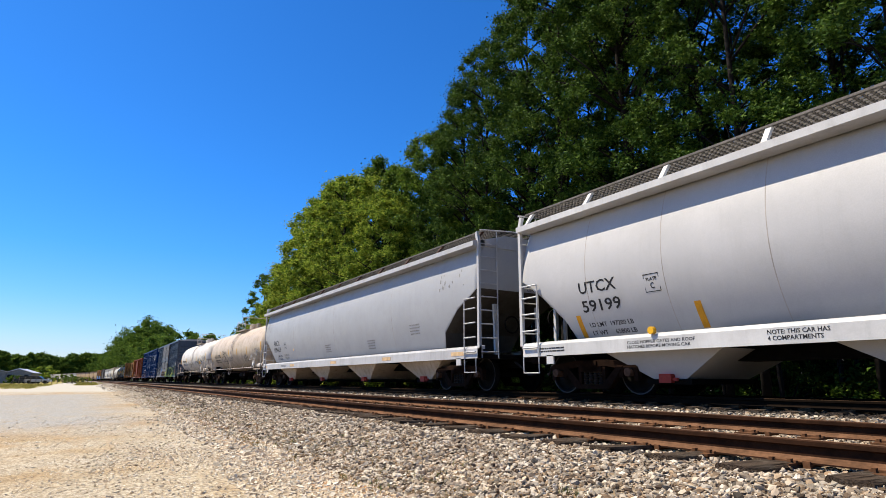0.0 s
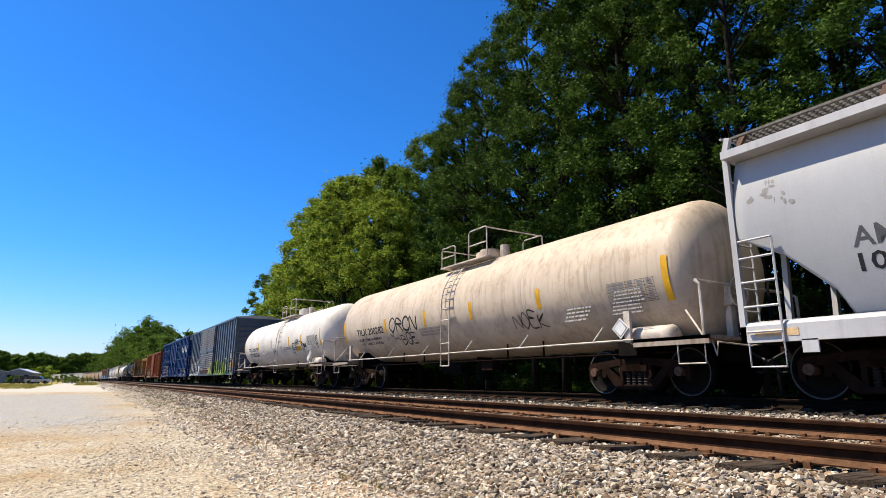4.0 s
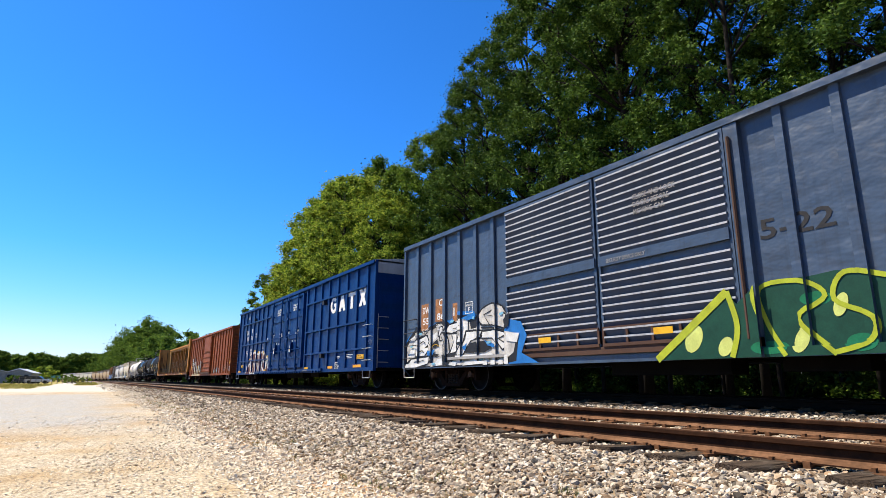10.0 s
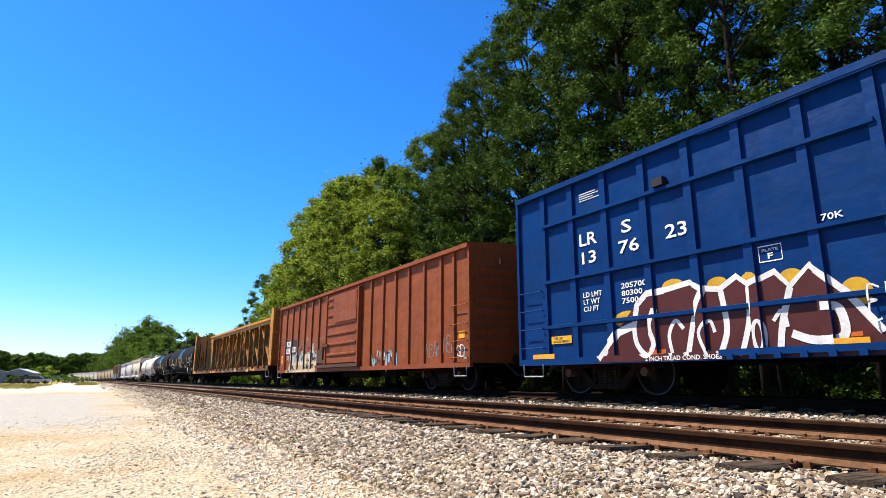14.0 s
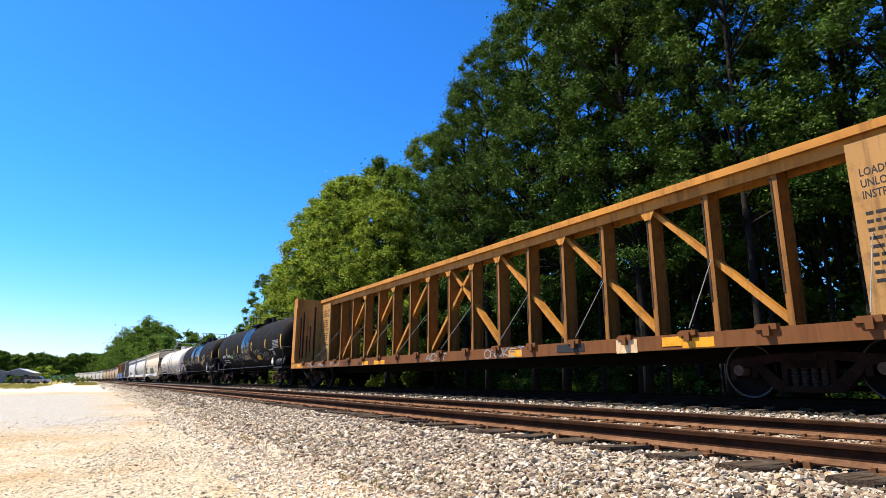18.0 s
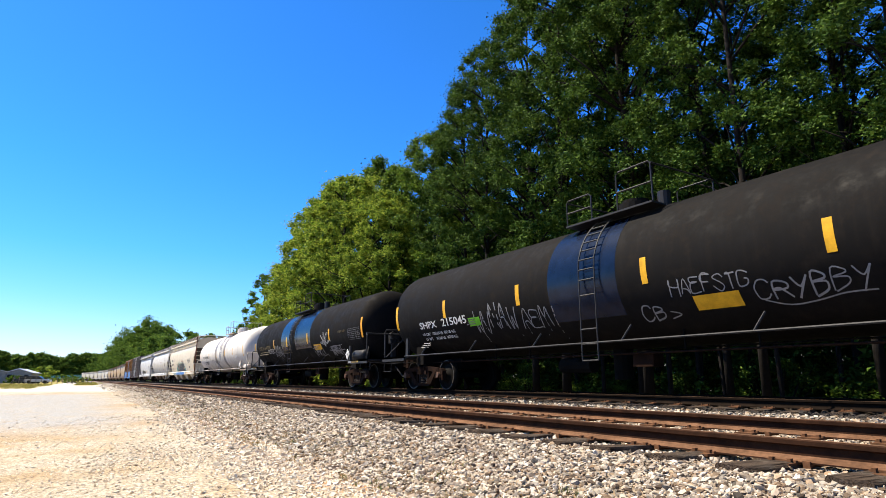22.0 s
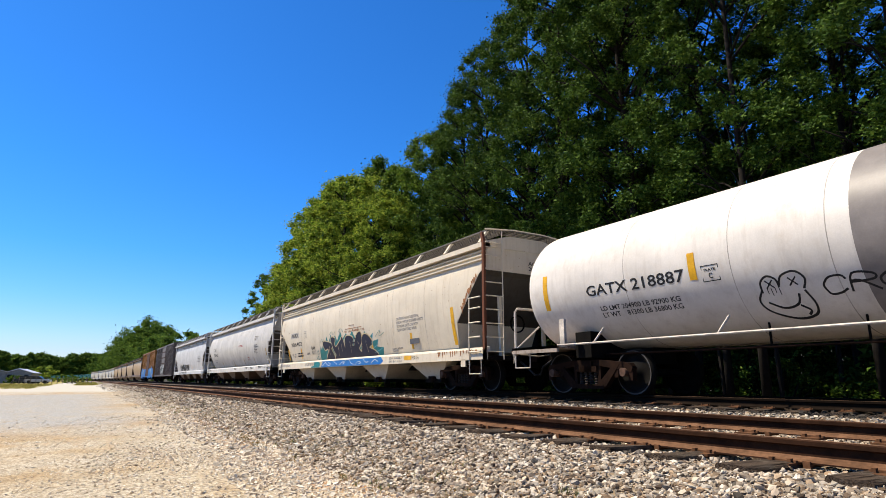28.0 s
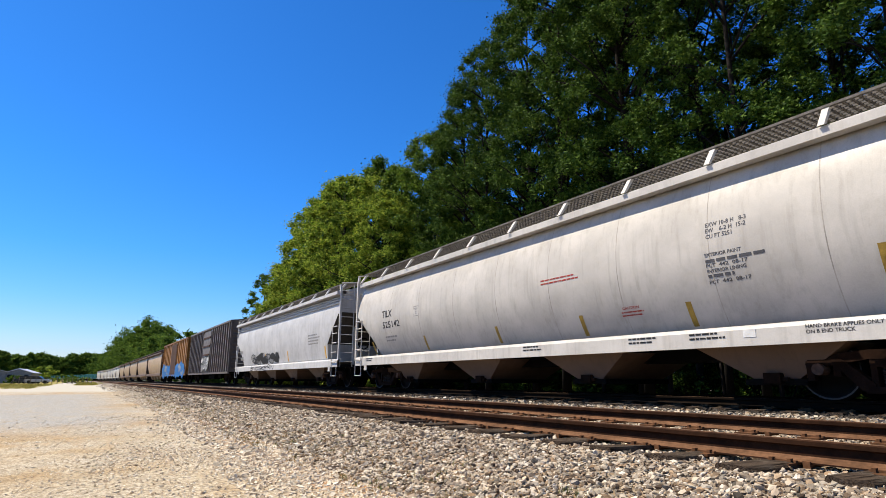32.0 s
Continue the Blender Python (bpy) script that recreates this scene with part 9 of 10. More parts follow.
def make_shrub(seed, h, material, label):
    rng = np.random.default_rng(seed)
    rnd = random.Random(seed)
    ob = empty("shrub", Matrix.Identity(4), label, "shrub", "undergrowth at the wood's edge")
    stems = bmesh.new()
    cs, rs = [], []
    for i in range(16):
        a = rnd.uniform(0, 2 * math.pi)
        c = Vector((math.cos(a) * rnd.uniform(0.1, 1.3), math.sin(a) * rnd.uniform(0.1, 0.8), h * rnd.uniform(0.15, 0.9)))
        cs.append(c)
        rs.append(rnd.uniform(0.25, 0.5))
        add_tube(stems, [(c.x * 0.2, c.y * 0.2, 0), c], [0.03, 0.008], 4)
    part("stem", stems, M_BARK, ob)
    v, f = leaf_cloud(rng, cs, rs, 170, 0.045, 0.75, True)
    lf = new("foliage", quad_mesh("foliage", v, f, material))
    lf.parent = ob
    return ob


SHRUBS = [make_shrub(31, 1.3, M_LEAF, "low dark shrub at the edge of the wood"), make_shrub(32, 1.7, M_LEAF, "green shrub at the edge of the wood"), make_shrub(33, 1.0, M_LEAF_MID, "low green weeds at the edge of the wood")]
rs = random.Random(5)
spots = []
for i in range(54):
    spots.append((2.5 - i * 1.35 + rs.uniform(-0.5, 0.5), rs.choice([18.6, 19.4, 20.4]) + rs.uniform(-0.4, 0.4), rs.uniform(0.7, 1.25)))
grove(SHRUBS, spots)


def far_wood(name, x0, x1, y_of, h_of, count, size, seed, label, material):
    """A far strip of woodland: crowns of leaf clumps in one mesh."""
    rnd = random.Random(seed)
    rng = np.random.default_rng(seed)
    centres, radii = [], []
    for i in range(count):
        t = (i + rnd.random()) / count
        x = x0 + (x1 - x0) * t
        y = y_of(t) + rnd.uniform(-4, 4)
        h = h_of(t) * rnd.uniform(0.88, 1.02)
        w = h * rnd.uniform(0.24, 0.38)
        for k in range(26):
            a = rnd.uniform(0, 2 * math.pi)
            zt = rnd.random()
            rr = w * math.sin(math.pi * (0.18 + 0.75 * zt)) * rnd.uniform(0.4, 1)
            centres.append((x + math.cos(a) * rr, y + math.sin(a) * rr, -0.8 + h * (0.1 + 0.86 * zt)))
            radii.append(h * rnd.uniform(0.07, 0.13))
    v, f = leaf_cloud(rng, centres, radii, 95, size * 0.95, 0.75, True)
    ob = new(name, quad_mesh(name, v, f, material))
    return tagged(ob, label, "woodland", kind="stuff")


far_wood("hill_wood", -420, -150, lambda t: 18 + 2 * t - bend(-420 + 270 * t), lambda t: 10.5 + 13.5 * min(1.0, t / 0.5) + 1.5 * math.sin(20 * t) - 13 * max(0, t - 0.66) / 0.34, 64, 0.42, 11, "dark green clump of mature trees along the line", M_LEAF_FAR)
far_wood("far_wood", -580, -540, lambda t: -95 + 140 * t, lambda t: 22.0 + 1.5 * math.sin(9 * t) + 1.2 * math.sin(31 * t), 170, 0.8, 12, "far green tree line closing the view", M_LEAF_FAR)
far_wood("line_wood", -150, -75, lambda t: 22 + 2 * t, lambda t: 9 + 1.5 * math.sin(17 * t), 26, 0.35, 13, "green woodland edge along the far side of the line", M_LEAF_FAR)


def thicket(name, x0, x1, y0, y1, z0, z1, count, seed, label, size=0.12):
    """Tangled leafy understorey in one mesh."""
    rng = np.random.default_rng(seed)
    c = np.stack([rng.uniform(x0, x1, count), rng.uniform(y0, y1, count), rng.uniform(z0, z1, count)], 1)
    v, f = leaf_cloud(rng, c, rng.uniform(0.4, 0.9, count) * (size / 0.12) ** 0.5, 60, size, 0.75, True)
    ob = new(name, quad_mesh(name, v, f, M_LEAF))
    return tagged(ob, label, "understorey", kind="stuff")


thicket("understorey", -75, 30, 21, 27, 1.4, 13, 3000, 14, "dense dark understorey deep in the wood")
thicket("brush", -75, 30, 19, 24, -0.8, 1.6, 800, 15, "dark tangled brush on the wood's floor")
thicket("deep_wood", -75, 34, 26, 32, -0.8, 13, 3400, 16, "dark leafy depth of the wood", 0.30)
thicket("dark_brush", -60, -2, 20, 25, -0.8, 3.2, 1700, 17, "dark tangled brush between the trunks")
rs = random.Random(77)
TRUNKS = []
for i in range(40):
    x, y, r = (4 - i * 1.9 + rs.uniform(-0.7, 0.7), rs.uniform(18.5, 25), rs.uniform(0.07, 0.16)) if i < 26 else (5 - (i - 26) * 1.7 + rs.uniform(-0.6, 0.6), rs.uniform(17.6, 19.4), rs.uniform(0.05, 0.10))
    t = empty("young_tree", pose(x, y, -0.8), "slender dark bare-trunked tree inside the wood", "tree", "slender trees inside the wood")
    part("trunk", tube([(0, 0, 0), (rs.uniform(-0.2, 0.2), 0, 5), (rs.uniform(-0.5, 0.5), rs.uniform(-0.3, 0.3), 13)], [r, r * 0.8, r * 0.4], 7), M_BARK, t)
    part("limb", tube([(0, 0, 5), (rs.uniform(-1.2, 1.2), rs.uniform(-0.5, 0.5), 7.5)], [r * 0.4, 0.015], 5), M_BARK, t)


# ---- buildings and bushes in the distance ----
M_SIDING = plain("grey_siding", (0.30, 0.31, 0.32), 0.7, 0, 0.2, 1.5)
M_PALEROOF = plain("pale_metal_roof", (0.72, 0.73, 0.74), 0.4, 0.3, 0.15, 1.0)
M_GLASS_DK = plain("dark_window_glass", (0.03, 0.035, 0.04), 0.1, 0, 0.1, 2)
M_CARPAINT = plain("dark_car_paint", (0.05, 0.055, 0.06), 0.3, 0.2, 0.1, 2)
M_SILVER = plain("silver_car_paint", (0.45, 0.46, 0.48), 0.3, 0.4, 0.1, 2)
M_WALLWHITE = plain("white_siding", (0.74, 0.73, 0.70), 0.7, 0, 0.1, 1.5)
M_POST = plain("weathered_post", (0.20, 0.17, 0.14), 0.9, 0, 0.3, 4)


def house(x, y, w, d, wall_h, ridge, rz, wall, label, z=LOT_Z):
    """A low house: walls, pitched roof with eaves, windows with frames, a door."""
    e = empty("house", pose(x, y, z, 0, 0, rz), label, "house", "houses beyond the railway")
    part("wall", prism([(-d / 2, 0), (d / 2, 0), (d / 2, wall_h), (0, ridge - 0.08), (-d / 2, wall_h)], "x", -w / 2, w / 2), wall, e)
    for s in (-1, 1):
        part("roof", prism([(s * (d / 2 + 0.35), wall_h - 0.12), (s * (d / 2 + 0.35), wall_h - 0.02), (0, ridge + 0.10), (0, ridge)], "x", -w / 2 - 0.3, w / 2 + 0.3), M_PALEROOF, e)
    for k in (-0.30, 0.30):
        wi = part("window", box(w * k - 0.5, w * k + 0.5, -d / 2 - 0.04, -d / 2 + 0.02, wall_h * 0.42, wall_h * 0.82), M_GLASS_DK, e)
        part("frame", boxes([(w * k - 0.58, w * k + 0.58, -d / 2 - 0.06, -d / 2 - 0.01, wall_h * 0.82, wall_h * 0.87), (w * k - 0.58, w * k + 0.58, -d / 2 - 0.08, -d / 2 - 0.01, wall_h * 0.38, wall_h * 0.42)]), M_WALLWHITE, wi)
        we = part("window", box(w / 2 - 0.02, w / 2 + 0.04, d * k - 0.4, d * k + 0.4, wall_h * 0.42, wall_h * 0.82), M_GLASS_DK, e)
        part("frame", box(w / 2 + 0.0, w / 2 + 0.07, d * k - 0.48, d * k + 0.48, wall_h * 0.38, wall_h * 0.42), M_WALLWHITE, we)
    part("door", box(-0.45, 0.45, -d / 2 - 0.04, -d / 2 + 0.02, 0, min(2.0, wall_h * 0.85)), M_WALLWHITE, e)
    return e


house(-150, -17.5, 12, 7, 2.3, 3.2, 12, M_SIDING, "low grey house with a pale metal roof")
house(-160, -11.2, 7, 5, 2.2, 3.0, -8, M_SIDING, "small grey shed with a white roof edge")
house(-46, 62, 14, 8, 2.7, 4.2, 180, M_WALLWHITE, "white house glimpsed through the trees", -0.8)
house(-24, 58, 11, 8, 2.7, 4.2, 180, M_WALLWHITE, "white house glimpsed through the trees", -0.8)


def parked_car(x, y, rz, material, label):
    e = empty("parked_car", pose(x, y, LOT_Z, 0, 0, rz), label, "car", "cars parked by the grey house")
    part("body", prism([(-2.1, 0.35), (2.1, 0.35), (2.15, 0.70), (1.3, 0.85), (-2.0, 0.88), (-2.15, 0.6)], "y", -0.85, 0.85), material, e)
    part("cabin", prism([(-1.7, 0.86), (0.9, 0.86), (0.3, 1.38), (-1.3, 1.40)], "y", -0.74, 0.74), M_GLASS_DK, e)
    part("roof", prism([(-1.32, 1.38), (0.32, 1.36), (0.2, 1.44), (-1.2, 1.46)], "y", -0.72, 0.72), material, e)
    for sx in (-1.3, 1.3):
        for sy in (-0.78, 0.78):
            shared_part("carwheel", "wheel", lambda: cyl("y", (0, 0), 0.32, -0.1, 0.1, 14), M_BLACK, e, Matrix.Translation((sx, sy, 0.32)))
    return e


parked_car(-140, -8.6, 65, M_CARPAINT, "dark parked car beside the grey shed")
parked_car(-138, -7.0, 80, M_SILVER, "silver parked car on the grass verge")
fence = empty("fence", Matrix.Identity(4), "thin weathered post and wire fence", "fence")
for i in range(16):
    shared_part("fpost", "post", lambda: box(-0.05, 0.05, -0.05, 0.05, 0, 1.2, bevel=0.01), M_POST, fence, Matrix.Translation((-120 - 0.5 * i, -9.5 + 0.75 * i, LOT_Z)))
for z in (0.5, 1.05):
    part("wire", tube([(-120, -9.5, LOT_Z + z), (-127.5, 1.75, LOT_Z + z)], 0.012, 4), M_POST, fence)


def bush(x, y, w, h, material, seed, label):
    rng = np.random.default_rng(seed)
    rnd = random.Random(seed)
    e = empty("bush", pose(x, y, LOT_Z), label, "bush", "bushes beside the lane")
    cs, rs2 = [], []
    stems = bmesh.new()
    for i in range(46):
        a = rnd.uniform(0, 6.28)
        t = rnd.random()
        r = w / 2 * math.sqrt(1 - t * t * 0.8) * rnd.uniform(0.3, 1)
        c = (math.cos(a) * r, math.sin(a) * r, h * (0.12 + 0.8 * t))
        cs.append(c)
        rs2.append(h * rnd.uniform(0.10, 0.2))
        if i % 4 == 0:
            add_tube(stems, [(0, 0, 0), c], [0.05, 0.015], 4)
    part("stem", stems, M_BARK, e)
    v, f = leaf_cloud(rng, cs, rs2, 40, 0.05 * h + 0.06)
    fo = new("foliage", quad_mesh("foliage", v, f, material))
    fo.parent = e
    return e


bush(-170, -7.6, 8.0, 4.0, M_LEAF_YG, 61, "bright green round bush beside the lane")
bush(-178, -12.5, 7.0, 3.6, M_LEAF_MID, 62, "green bush behind the parked cars")
bush(-150, -1.9, 5.0, 1.5, M_LEAF_MID, 63, "low dark bush at the lane's end")
bush(-160, 0.2, 6.0, 1.3, M_LEAF_YG, 64, "low weeds and bush beside the track")
bush(-185, -3.5, 7.0, 2.2, M_LEAF_MID, 65, "green bush at the foot of the wood")
bush(-142, -11.2, 3.0, 1.6, M_LEAF_MID, 66, "dark shrub beside the shed")


# ---- ties, plates, spikes and loose ballast ----
def tie_bm(seed):
    """A weathered sawn tie: slightly twisted, with checked ends."""
    rnd = random.Random(seed)
    bm = bmesh.new()
    rings = []
    for i in range(7):
        y = -1.30 + 2.6 * i / 6
        j = lambda: rnd.uniform(-0.007, 0.007)
        rings.append([(-0.115 + j(), y, -0.17), (0.115 + j(), y, -0.17), (0.115 + j(), y, -0.02 + j()), (0.098 + j(), y, j()), (0.0, y, j()), (-0.098 + j(), y, j()), (-0.115 + j(), y, -0.02 + j())])
    return loft(rings)


def plate_bm():
    """A ribbed tie plate with four spikes over the rail's foot."""
    bm = bmesh.new()
    add_box(bm, -0.09, 0.09, -0.17, 0.17, 0.0, 0.016)
    for s in (-1, 1):
        add_box(bm, -0.09, 0.09, s * 0.078 - 0.012, s * 0.078 + 0.012, 0.016, 0.03)
        for x in (-0.06, 0.055):
            add_box(bm, x - 0.012, x + 0.012, s * 0.088 - 0.018, s * 0.088 + 0.014, 0.016, 0.040)
    return bm


TIE_MESHES = []
for k in range(6):
    b = tie_bm(k)
    me = bpy.data.meshes.new("tie")
    b.to_mesh(me)
    b.free()
    me.materials.append(M_TIE)
    TIE_MESHES.append(me)
b = plate_bm()
PLATE = bpy.data.meshes.new("tie_plate")
b.to_mesh(PLATE)
b.free()
PLATE.materials.append(M_PLATE)
anchor_bm = boxes([(-0.02, 0.02, -0.075, 0.075, -0.02, 0.010), (-0.022, 0.022, -0.086, -0.068, -0.03, 0.016)])
ANCHOR = bpy.data.meshes.new("rail_anchor")
anchor_bm.to_mesh(ANCHOR)
anchor_bm.free()
ANCHOR.materials.append(M_PLATE)

track_near = empty("railway_track", Matrix.Identity(4), "empty rusty track on dark wooden ties in ballast", "track", kind="structure")
rnd = random.Random(3)
x = 11.5
count = 0
while x > -62:
    y = NEAR_Y + rnd.uniform(-0.07, 0.05)
    t = new("tie", TIE_MESHES[count % 6])
    t.parent = track_near
    t.matrix_basis = pose(x, y, -0.302, -1.3, 0, rnd.uniform(-2.2, 2.2))
    for (ry, rz) in NEAR_RAILS:
        if (x < -30 and ry > 5) or x > 3:
            continue
        p = new("tie_plate", PLATE)
        p.parent = t
        p.matrix_basis = t.matrix_basis.inverted() @ pose(x + rnd.uniform(-0.01, 0.01), ry, rz - 0.14 - 0.016, 0, 0, rnd.uniform(-3, 3))
        if x > -16 and count % 2 == 0:
            a = new("rail_anchor", ANCHOR)
            a.parent = t
            a.matrix_basis = t.matrix_basis.inverted() @ pose(x + 0.16, ry, rz - 0.14)
    count += 1
    x -= 0.565 + rnd.uniform(-0.05, 0.05)
track_far = empty("railway_track", Matrix.Identity(4), "far track on dark ties under the train", "track", kind="structure")
x = 11.0
while x > -40:
    t = new("tie", TIE_MESHES[count % 6])
    t.parent = track_far
    t.matrix_basis = pose(x, TRAIN_Y + rnd.uniform(-0.05, 0.05), RAIL_Z - 0.158, 0, 0, rnd.uniform(-2, 2))
    for s in (-1, 1):
        p = new("tie_plate", PLATE)
        p.parent = t
        p.matrix_basis = t.matrix_basis.inverted() @ pose(x, TRAIN_Y + s * 0.7525, RAIL_Z - 0.156)
    count += 1
    x -= 0.565

ICO_V = np.array([(0, 1, 1.618), (0, -1, 1.618), (0, 1, -1.618), (0, -1, -1.618), (1, 1.618, 0), (-1, 1.618, 0), (1, -1.618, 0), (-1, -1.618, 0), (1.618, 0, 1), (-1.618, 0, 1), (1.618, 0, -1), (-1.618, 0, -1)]) / 1.9
ICO_F = np.array([(0, 1, 8), (0, 8, 4), (0, 4, 5), (0, 5, 9), (0, 9, 1), (1, 6, 8), (8, 6, 10), (8, 10, 4), (4, 10, 2), (4, 2, 5), (5, 2, 11), (5, 11, 9), (9, 11, 7), (9, 7, 1), (1, 7, 6), (3, 6, 7), (3, 7, 11), (3, 11, 2), (3, 2, 10), (3, 10, 6)])


CUBE_V = np.array([(x, y, z) for x in (-1, 1) for y in (-1, 1) for z in (-1, 1)], float)
CUBE_F = np.array([(0, 1, 3), (0, 3, 2), (4, 6, 7), (4, 7, 5), (0, 4, 5), (0, 5, 1), (2, 3, 7), (2, 7, 6), (0, 2, 6), (0, 6, 4), (1, 5, 7), (1, 7, 3)])


def chip_verts(rng, k, tilt):
    """Flat angular chips lying on their broad side, about one unit across."""
    v = np.repeat(CUBE_V[None], k, 0) * rng.uniform(0.55, 1.0, (k, 8, 3))
    v *= rng.uniform([0.75, 0.55, 0.28], [1.25, 0.95, 0.62], (k, 1, 3))
    a = rng.uniform(0, 2 * np.pi, k)
    b, c = rng.normal(0, tilt, k), rng.normal(0, tilt, k)
    x, y, z = v[..., 0], v[..., 1], v[..., 2]
    y, z = y * np.cos(b)[:, None] - z * np.sin(b)[:, None], y * np.sin(b)[:, None] + z * np.cos(b)[:, None]
    x, z = x * np.cos(c)[:, None] + z * np.sin(c)[:, None], -x * np.sin(c)[:, None] + z * np.cos(c)[:, None]
    x, y = x * np.cos(a)[:, None] - y * np.sin(a)[:, None], x * np.sin(a)[:, None] + y * np.cos(a)[:, None]
    return np.stack([x, y, z], 2)


def stone_verts(rng, k):
    """Angular broken stones, one unit across."""
    v = np.repeat(ICO_V[None], k, 0) * rng.uniform(0.5, 1.25, (k, 12, 1))
    v *= rng.uniform([0.7, 0.6, 0.35], [1.25, 1.0, 0.8], (k, 1, 3))
    q = rng.normal(size=(k, 4))
    q /= np.linalg.norm(q, axis=1)[:, None]
    w, x, y, z = q.T
    R = np.stack([1 - 2 * (y * y + z * z), 2 * (x * y - z * w), 2 * (x * z + y * w), 2 * (x * y + z * w), 1 - 2 * (x * x + z * z), 2 * (y * z - x * w), 2 * (x * z - y * w), 2 * (y * z + x * w), 1 - 2 * (x * x + y * y)], 1).reshape(-1, 3, 3)
    return np.einsum("kij,knj->kni", R, v)


GZ_Y = np.linspace(-12, 14, 1041)
GZ_Z = np.array([ground_z(y) for y in GZ_Y])


def scatter(name, zones, seed, material, label, soft=(), lie=0.20, tilt=0.30, broken=False):
    """Loose stones over stretches of ground: x0, x1, y0, y1, how many, size; those named in soft thin out towards y0."""
    rng = np.random.default_rng(seed)
    vs = []
    for i, (x0, x1, y0, y1, k, size) in enumerate(zones):
        xx = rng.uniform(x0, x1, k)
        yy = rng.uniform(0, 1, k)
        yy = y0 + (y1 - y0) * (np.sqrt(yy) if i in soft else yy)
        if i in soft:
            patchy = np.sin(xx * 1.7 + 1.5 * np.sin(yy * 2.3)) + np.sin(yy * 3.7 + 1.3 * np.sin(xx * 0.9)) + rng.uniform(-1.6, 2.6, k)
            keep = ((patchy > 0) | (yy > y1 - 0.3)) & (rng.uniform(0, 1, k) < (xx - x0) / 2.5)
            xx, yy = xx[keep], yy[keep]
            k = len(xx)
        s = size * np.clip(rng.lognormal(0, 0.33, k), 0.4, 1.7)
        zz = np.interp(yy, GZ_Y, GZ_Z) + s * rng.uniform(lie - 0.30, lie, k)
        if broken:
            shape = stone_verts(rng, k) * (s * 0.50)[:, None, None] * np.array([1.0, 1.0, 0.74])
        else:
            shape = chip_verts(rng, k, tilt) * (s * 0.41)[:, None, None]
        vs.append(shape + np.stack([xx, yy, zz], 1)[:, None, :])
    v = np.concatenate(vs)
    k = len(v)
    f = (ICO_F[None] + 12 * np.arange(k)[:, None, None]).reshape(-1, 3) if broken else (CUBE_F[None] + 8 * np.arange(k)[:, None, None]).reshape(-1, 3)
    ob = new(name, quad_mesh(name, v.reshape(-1, 3), f, material))
    return tagged(ob, label, "stones", kind="stuff")


scatter("near_ballast", [(-6, 0.6, 1.9, 3.5, 25000, 0.040), (-14, -6, 2.0, 3.5, 17000, 0.047), (-10, 0.6, 3.4, 6.6, 21000, 0.046)], 20, M_STONE, "grey, buff and white broken stone ballast around the empty track", (), 0.24, 0.3, True)
scatter("ballast", [(-30, -14, 2.4, 3.5, 9000, 0.072), (-70, -30, 2.6, 3.6, 3200, 0.11),
                    (-30, -10, 3.4, 6.6, 6000, 0.075), (-10, 0.6, 7.4, 8.62, 4600, 0.062), (-40, -10, 7.2, 8.6, 4200, 0.08), (0.6, 12, 2.2, 3.5, 7500, 0.062), (0.6, 12, 3.4, 6.6, 7000, 0.07), (0.6, 12, 7.4, 8.62, 4200, 0.07)], 21, M_STONE, "grey, buff and white broken stone ballast along the track")
scatter("grimy_ballast", [(-12, -1, 8.62, 12.2, 4500, 0.06), (-40, -12, 8.6, 12.2, 4600, 0.085), (-1, 12, 8.62, 12.2, 3000, 0.08)], 23, M_STONE_DARK, "grimy ballast coloured dark for the shade under the passing train")
scatter("loose_gravel", [(-9, -2, -1.4, 2.5, 30000, 0.017), (-9, -1.6, 0.0, 2.3, 30000, 0.024), (-16, -8, -1.5, 2.6, 5000, 0.026), (-16, -8, 0.9, 2.7, 6500, 0.040), (-40, -16, 1.3, 2.9, 4200, 0.055), (-90, -40, 1.5, 3.0, 2200, 0.10), (-6, 0.6, 1.1, 2.6, 6200, 0.040), (-14, -6, 1.4, 2.8, 5600, 0.05), (-30, -14, 1.6, 2.9, 3600, 0.06)], 22, M_GRAVEL, "pale loose gravel and grit on the lot", (0, 1, 2, 3, 4, 5), 0.10, 0.40)
rng = np.random.default_rng(40)
SINGLE = []
for k in range(8):
    v = stone_verts(rng, 1)[0] * np.array([0.55, 0.5, 0.36])
    SINGLE.append(quad_mesh("stone", v, ICO_F, M_STONE_OB))
near_bed = empty("ballast_shoulder", Matrix.Identity(4), "angular loose stones on the shoulder of the ballast", "ballast", kind="structure")
rnd = random.Random(8)
for i in range(290):
    y = rnd.uniform(2.05, 3.5)
    x = rnd.uniform(-6.0, -1.2)
    s = rnd.uniform(0.03, 0.055)
    o = new("stone", SINGLE[i % 8])
    o.parent = near_bed
    o.matrix_basis = pose(x, y, ground_z(y) + s * 0.30, rnd.uniform(-28, 28), rnd.uniform(-28, 28), rnd.uniform(0, 360)) @ Matrix.Scale(s, 4)


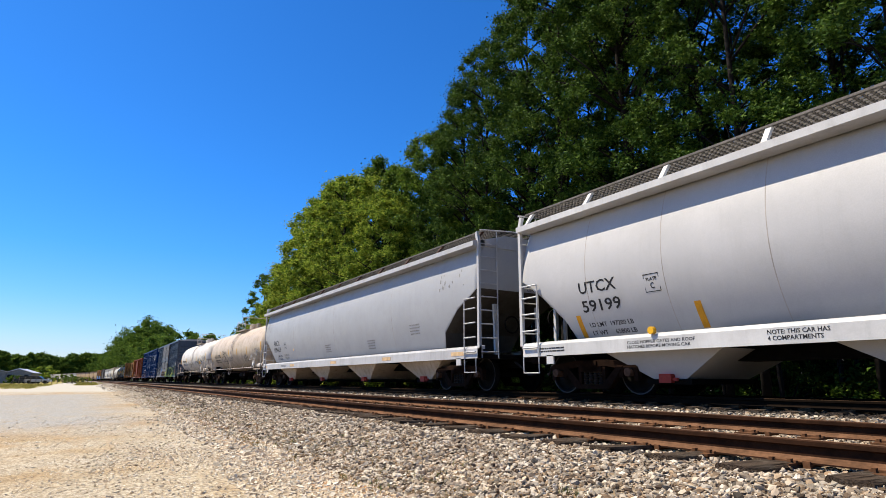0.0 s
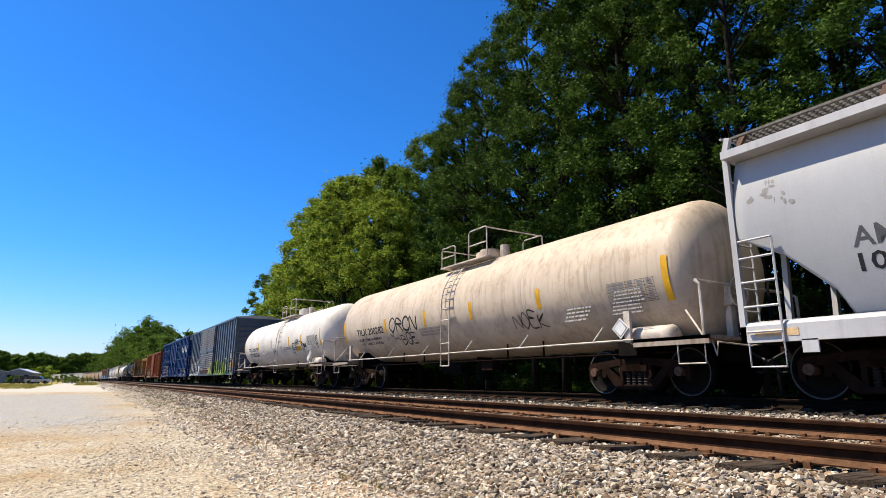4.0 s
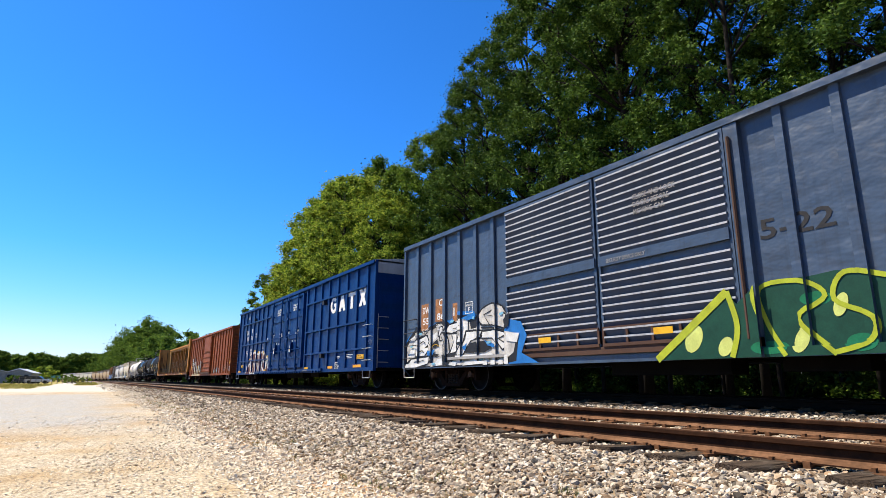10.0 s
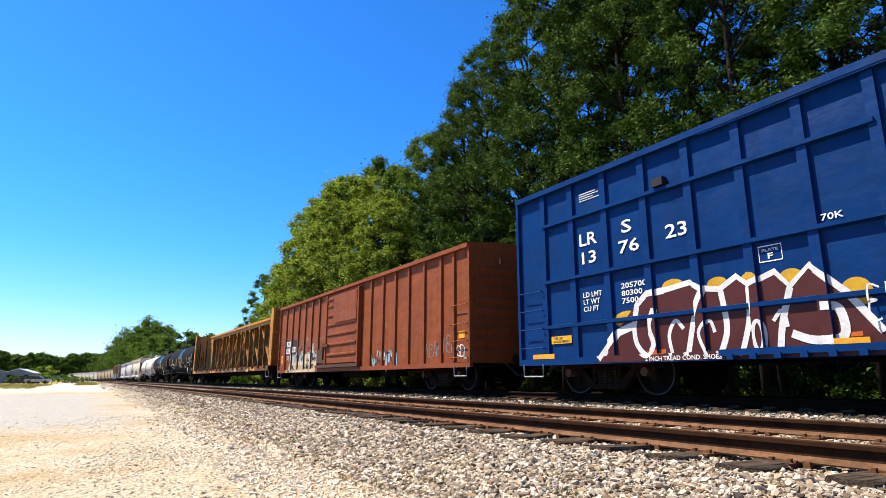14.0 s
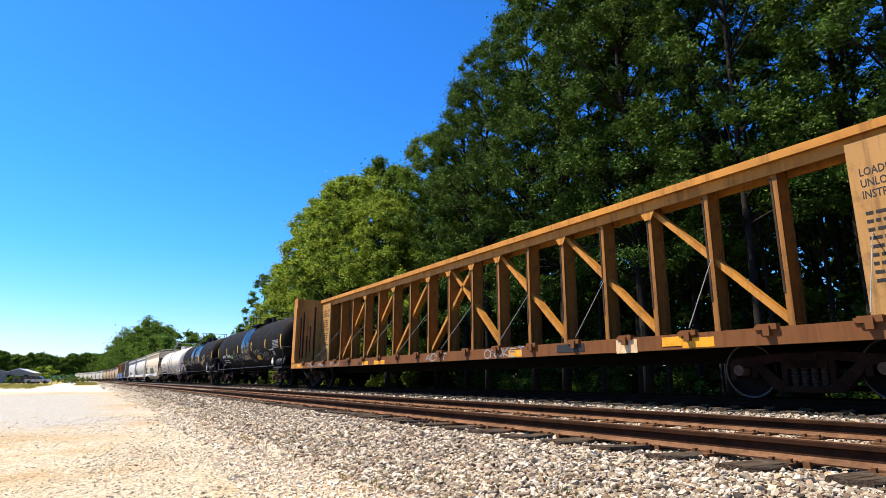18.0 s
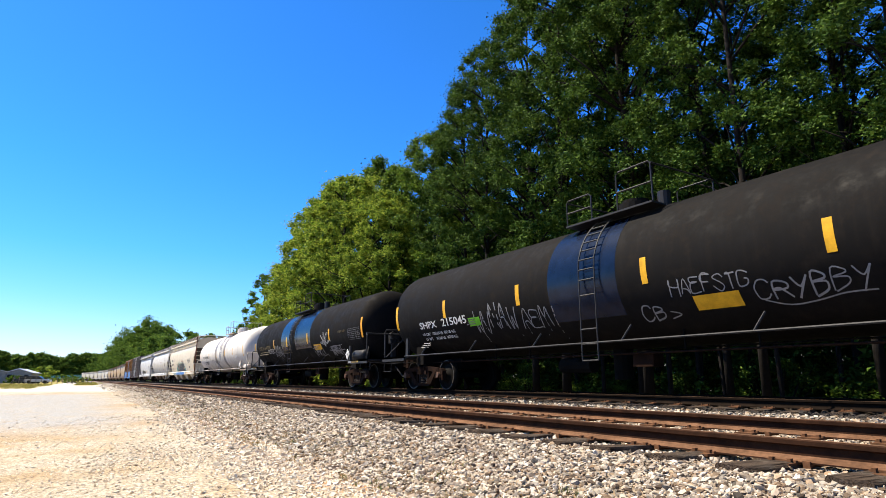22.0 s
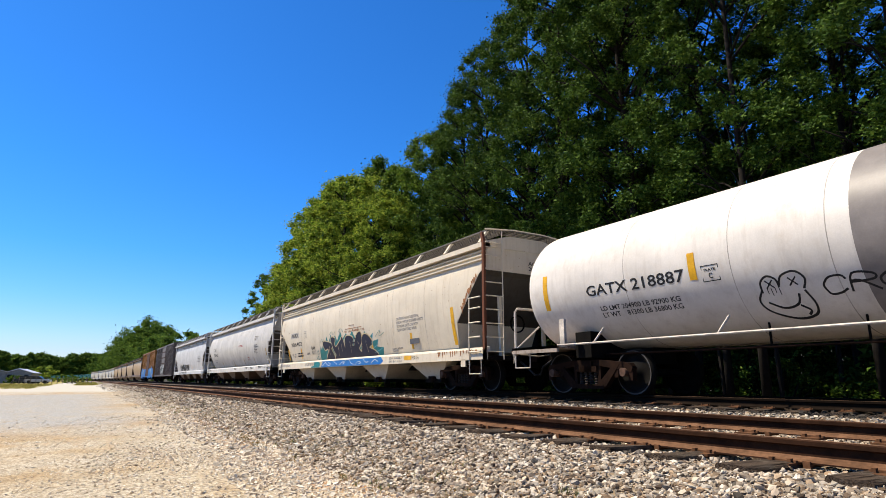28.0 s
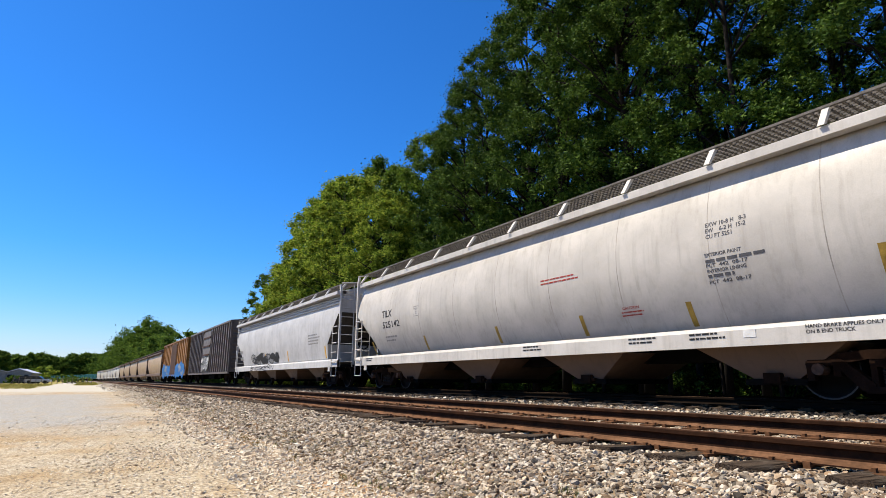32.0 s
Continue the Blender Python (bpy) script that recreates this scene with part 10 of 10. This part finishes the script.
def weed_patch(name, zones, seed, label, material, h=0.10):
    """Thin blades of grass and weeds in one mesh."""
    rng = np.random.default_rng(seed)
    vs = []
    for x0, x1, y0, y1, k, hh in zones:
        cx = rng.uniform(x0, x1, max(1, k // 14))
        cy = rng.uniform(y0, y1, max(1, k // 14))
        idx = rng.integers(0, len(cx), k)
        bx = cx[idx] + rng.normal(0, hh * 0.6, k)
        by = cy[idx] + rng.normal(0, hh * 0.6, k)
        bz = np.interp(by, GZ_Y, GZ_Z)
        a = rng.uniform(0, 6.28, k)
        w = hh * 0.06
        ln = hh * rng.uniform(0.5, 1.2, k)
        tip = np.stack([bx + np.cos(a) * ln * 0.5, by + np.sin(a) * ln * 0.5, bz + ln], 1)
        p0 = np.stack([bx - np.sin(a) * w, by + np.cos(a) * w, bz], 1)
        p1 = np.stack([bx + np.sin(a) * w, by - np.cos(a) * w, bz], 1)
        vs.append(np.stack([p0, p1, tip], 1))
    v = np.concatenate(vs).reshape(-1, 3)
    ob = new(name, quad_mesh(name, v, np.arange(len(v)).reshape(-1, 3), material))
    return tagged(ob, label, "weeds", kind="stuff")


weed_patch("dead_weeds", [(-11, -2.8, 1.75, 2.45, 4200, 0.035), (-24, -11, 1.9, 2.6, 1500, 0.05)], 53, "orange-brown dead weeds at the foot of the ballast", M_DEADWEED)
weed_patch("weeds", [(-10, -2.5, 1.8, 2.6, 1700, 0.045), (-30, -10, 1.9, 2.7, 900, 0.07)], 51, "sparse yellow-green weeds at the foot of the ballast", M_WEED)
weed_patch("grass", [(-112, -60, -12, -3.6, 9000, 0.22), (-150, -95, -0.5, 2.4, 3000, 0.3)], 52, "sunlit dry grass verge beside the gravel lane", M_GRASS)


# ---- motion ----
def run(t):
    """Metres the train has run along the line at t seconds."""
    q = t - 16.0
    return KX * (8.0183 * q + 0.00959 * q * q - 0.000204 * q ** 3)


def on_line(s):
    """The pose of a car whose middle is at s along the line."""
    slope = max(0.0, -(s + 230.0)) / 1610.0
    return pose(s, TRAIN_Y - bend(s), RAIL_Z, 0, 0, math.degrees(math.atan(slope)))


def motions():
    times = [i * 0.5 for i in range(65)]
    for car, s0 in TRAIN:
        walk(car, [(t, on_line(s0 + run(t))) for t in times])
    ticks = [i / 15.0 for i in range(481)]
    start = run(0.0)
    for ax in WHEELSETS:
        base = ax.matrix_basis.translation.copy()
        walk(ax, [(t, Matrix.Translation(base) @ Matrix.Rotation((run(t) - start) / WHEEL_R, 4, "Y")) for t in ticks])


motions()
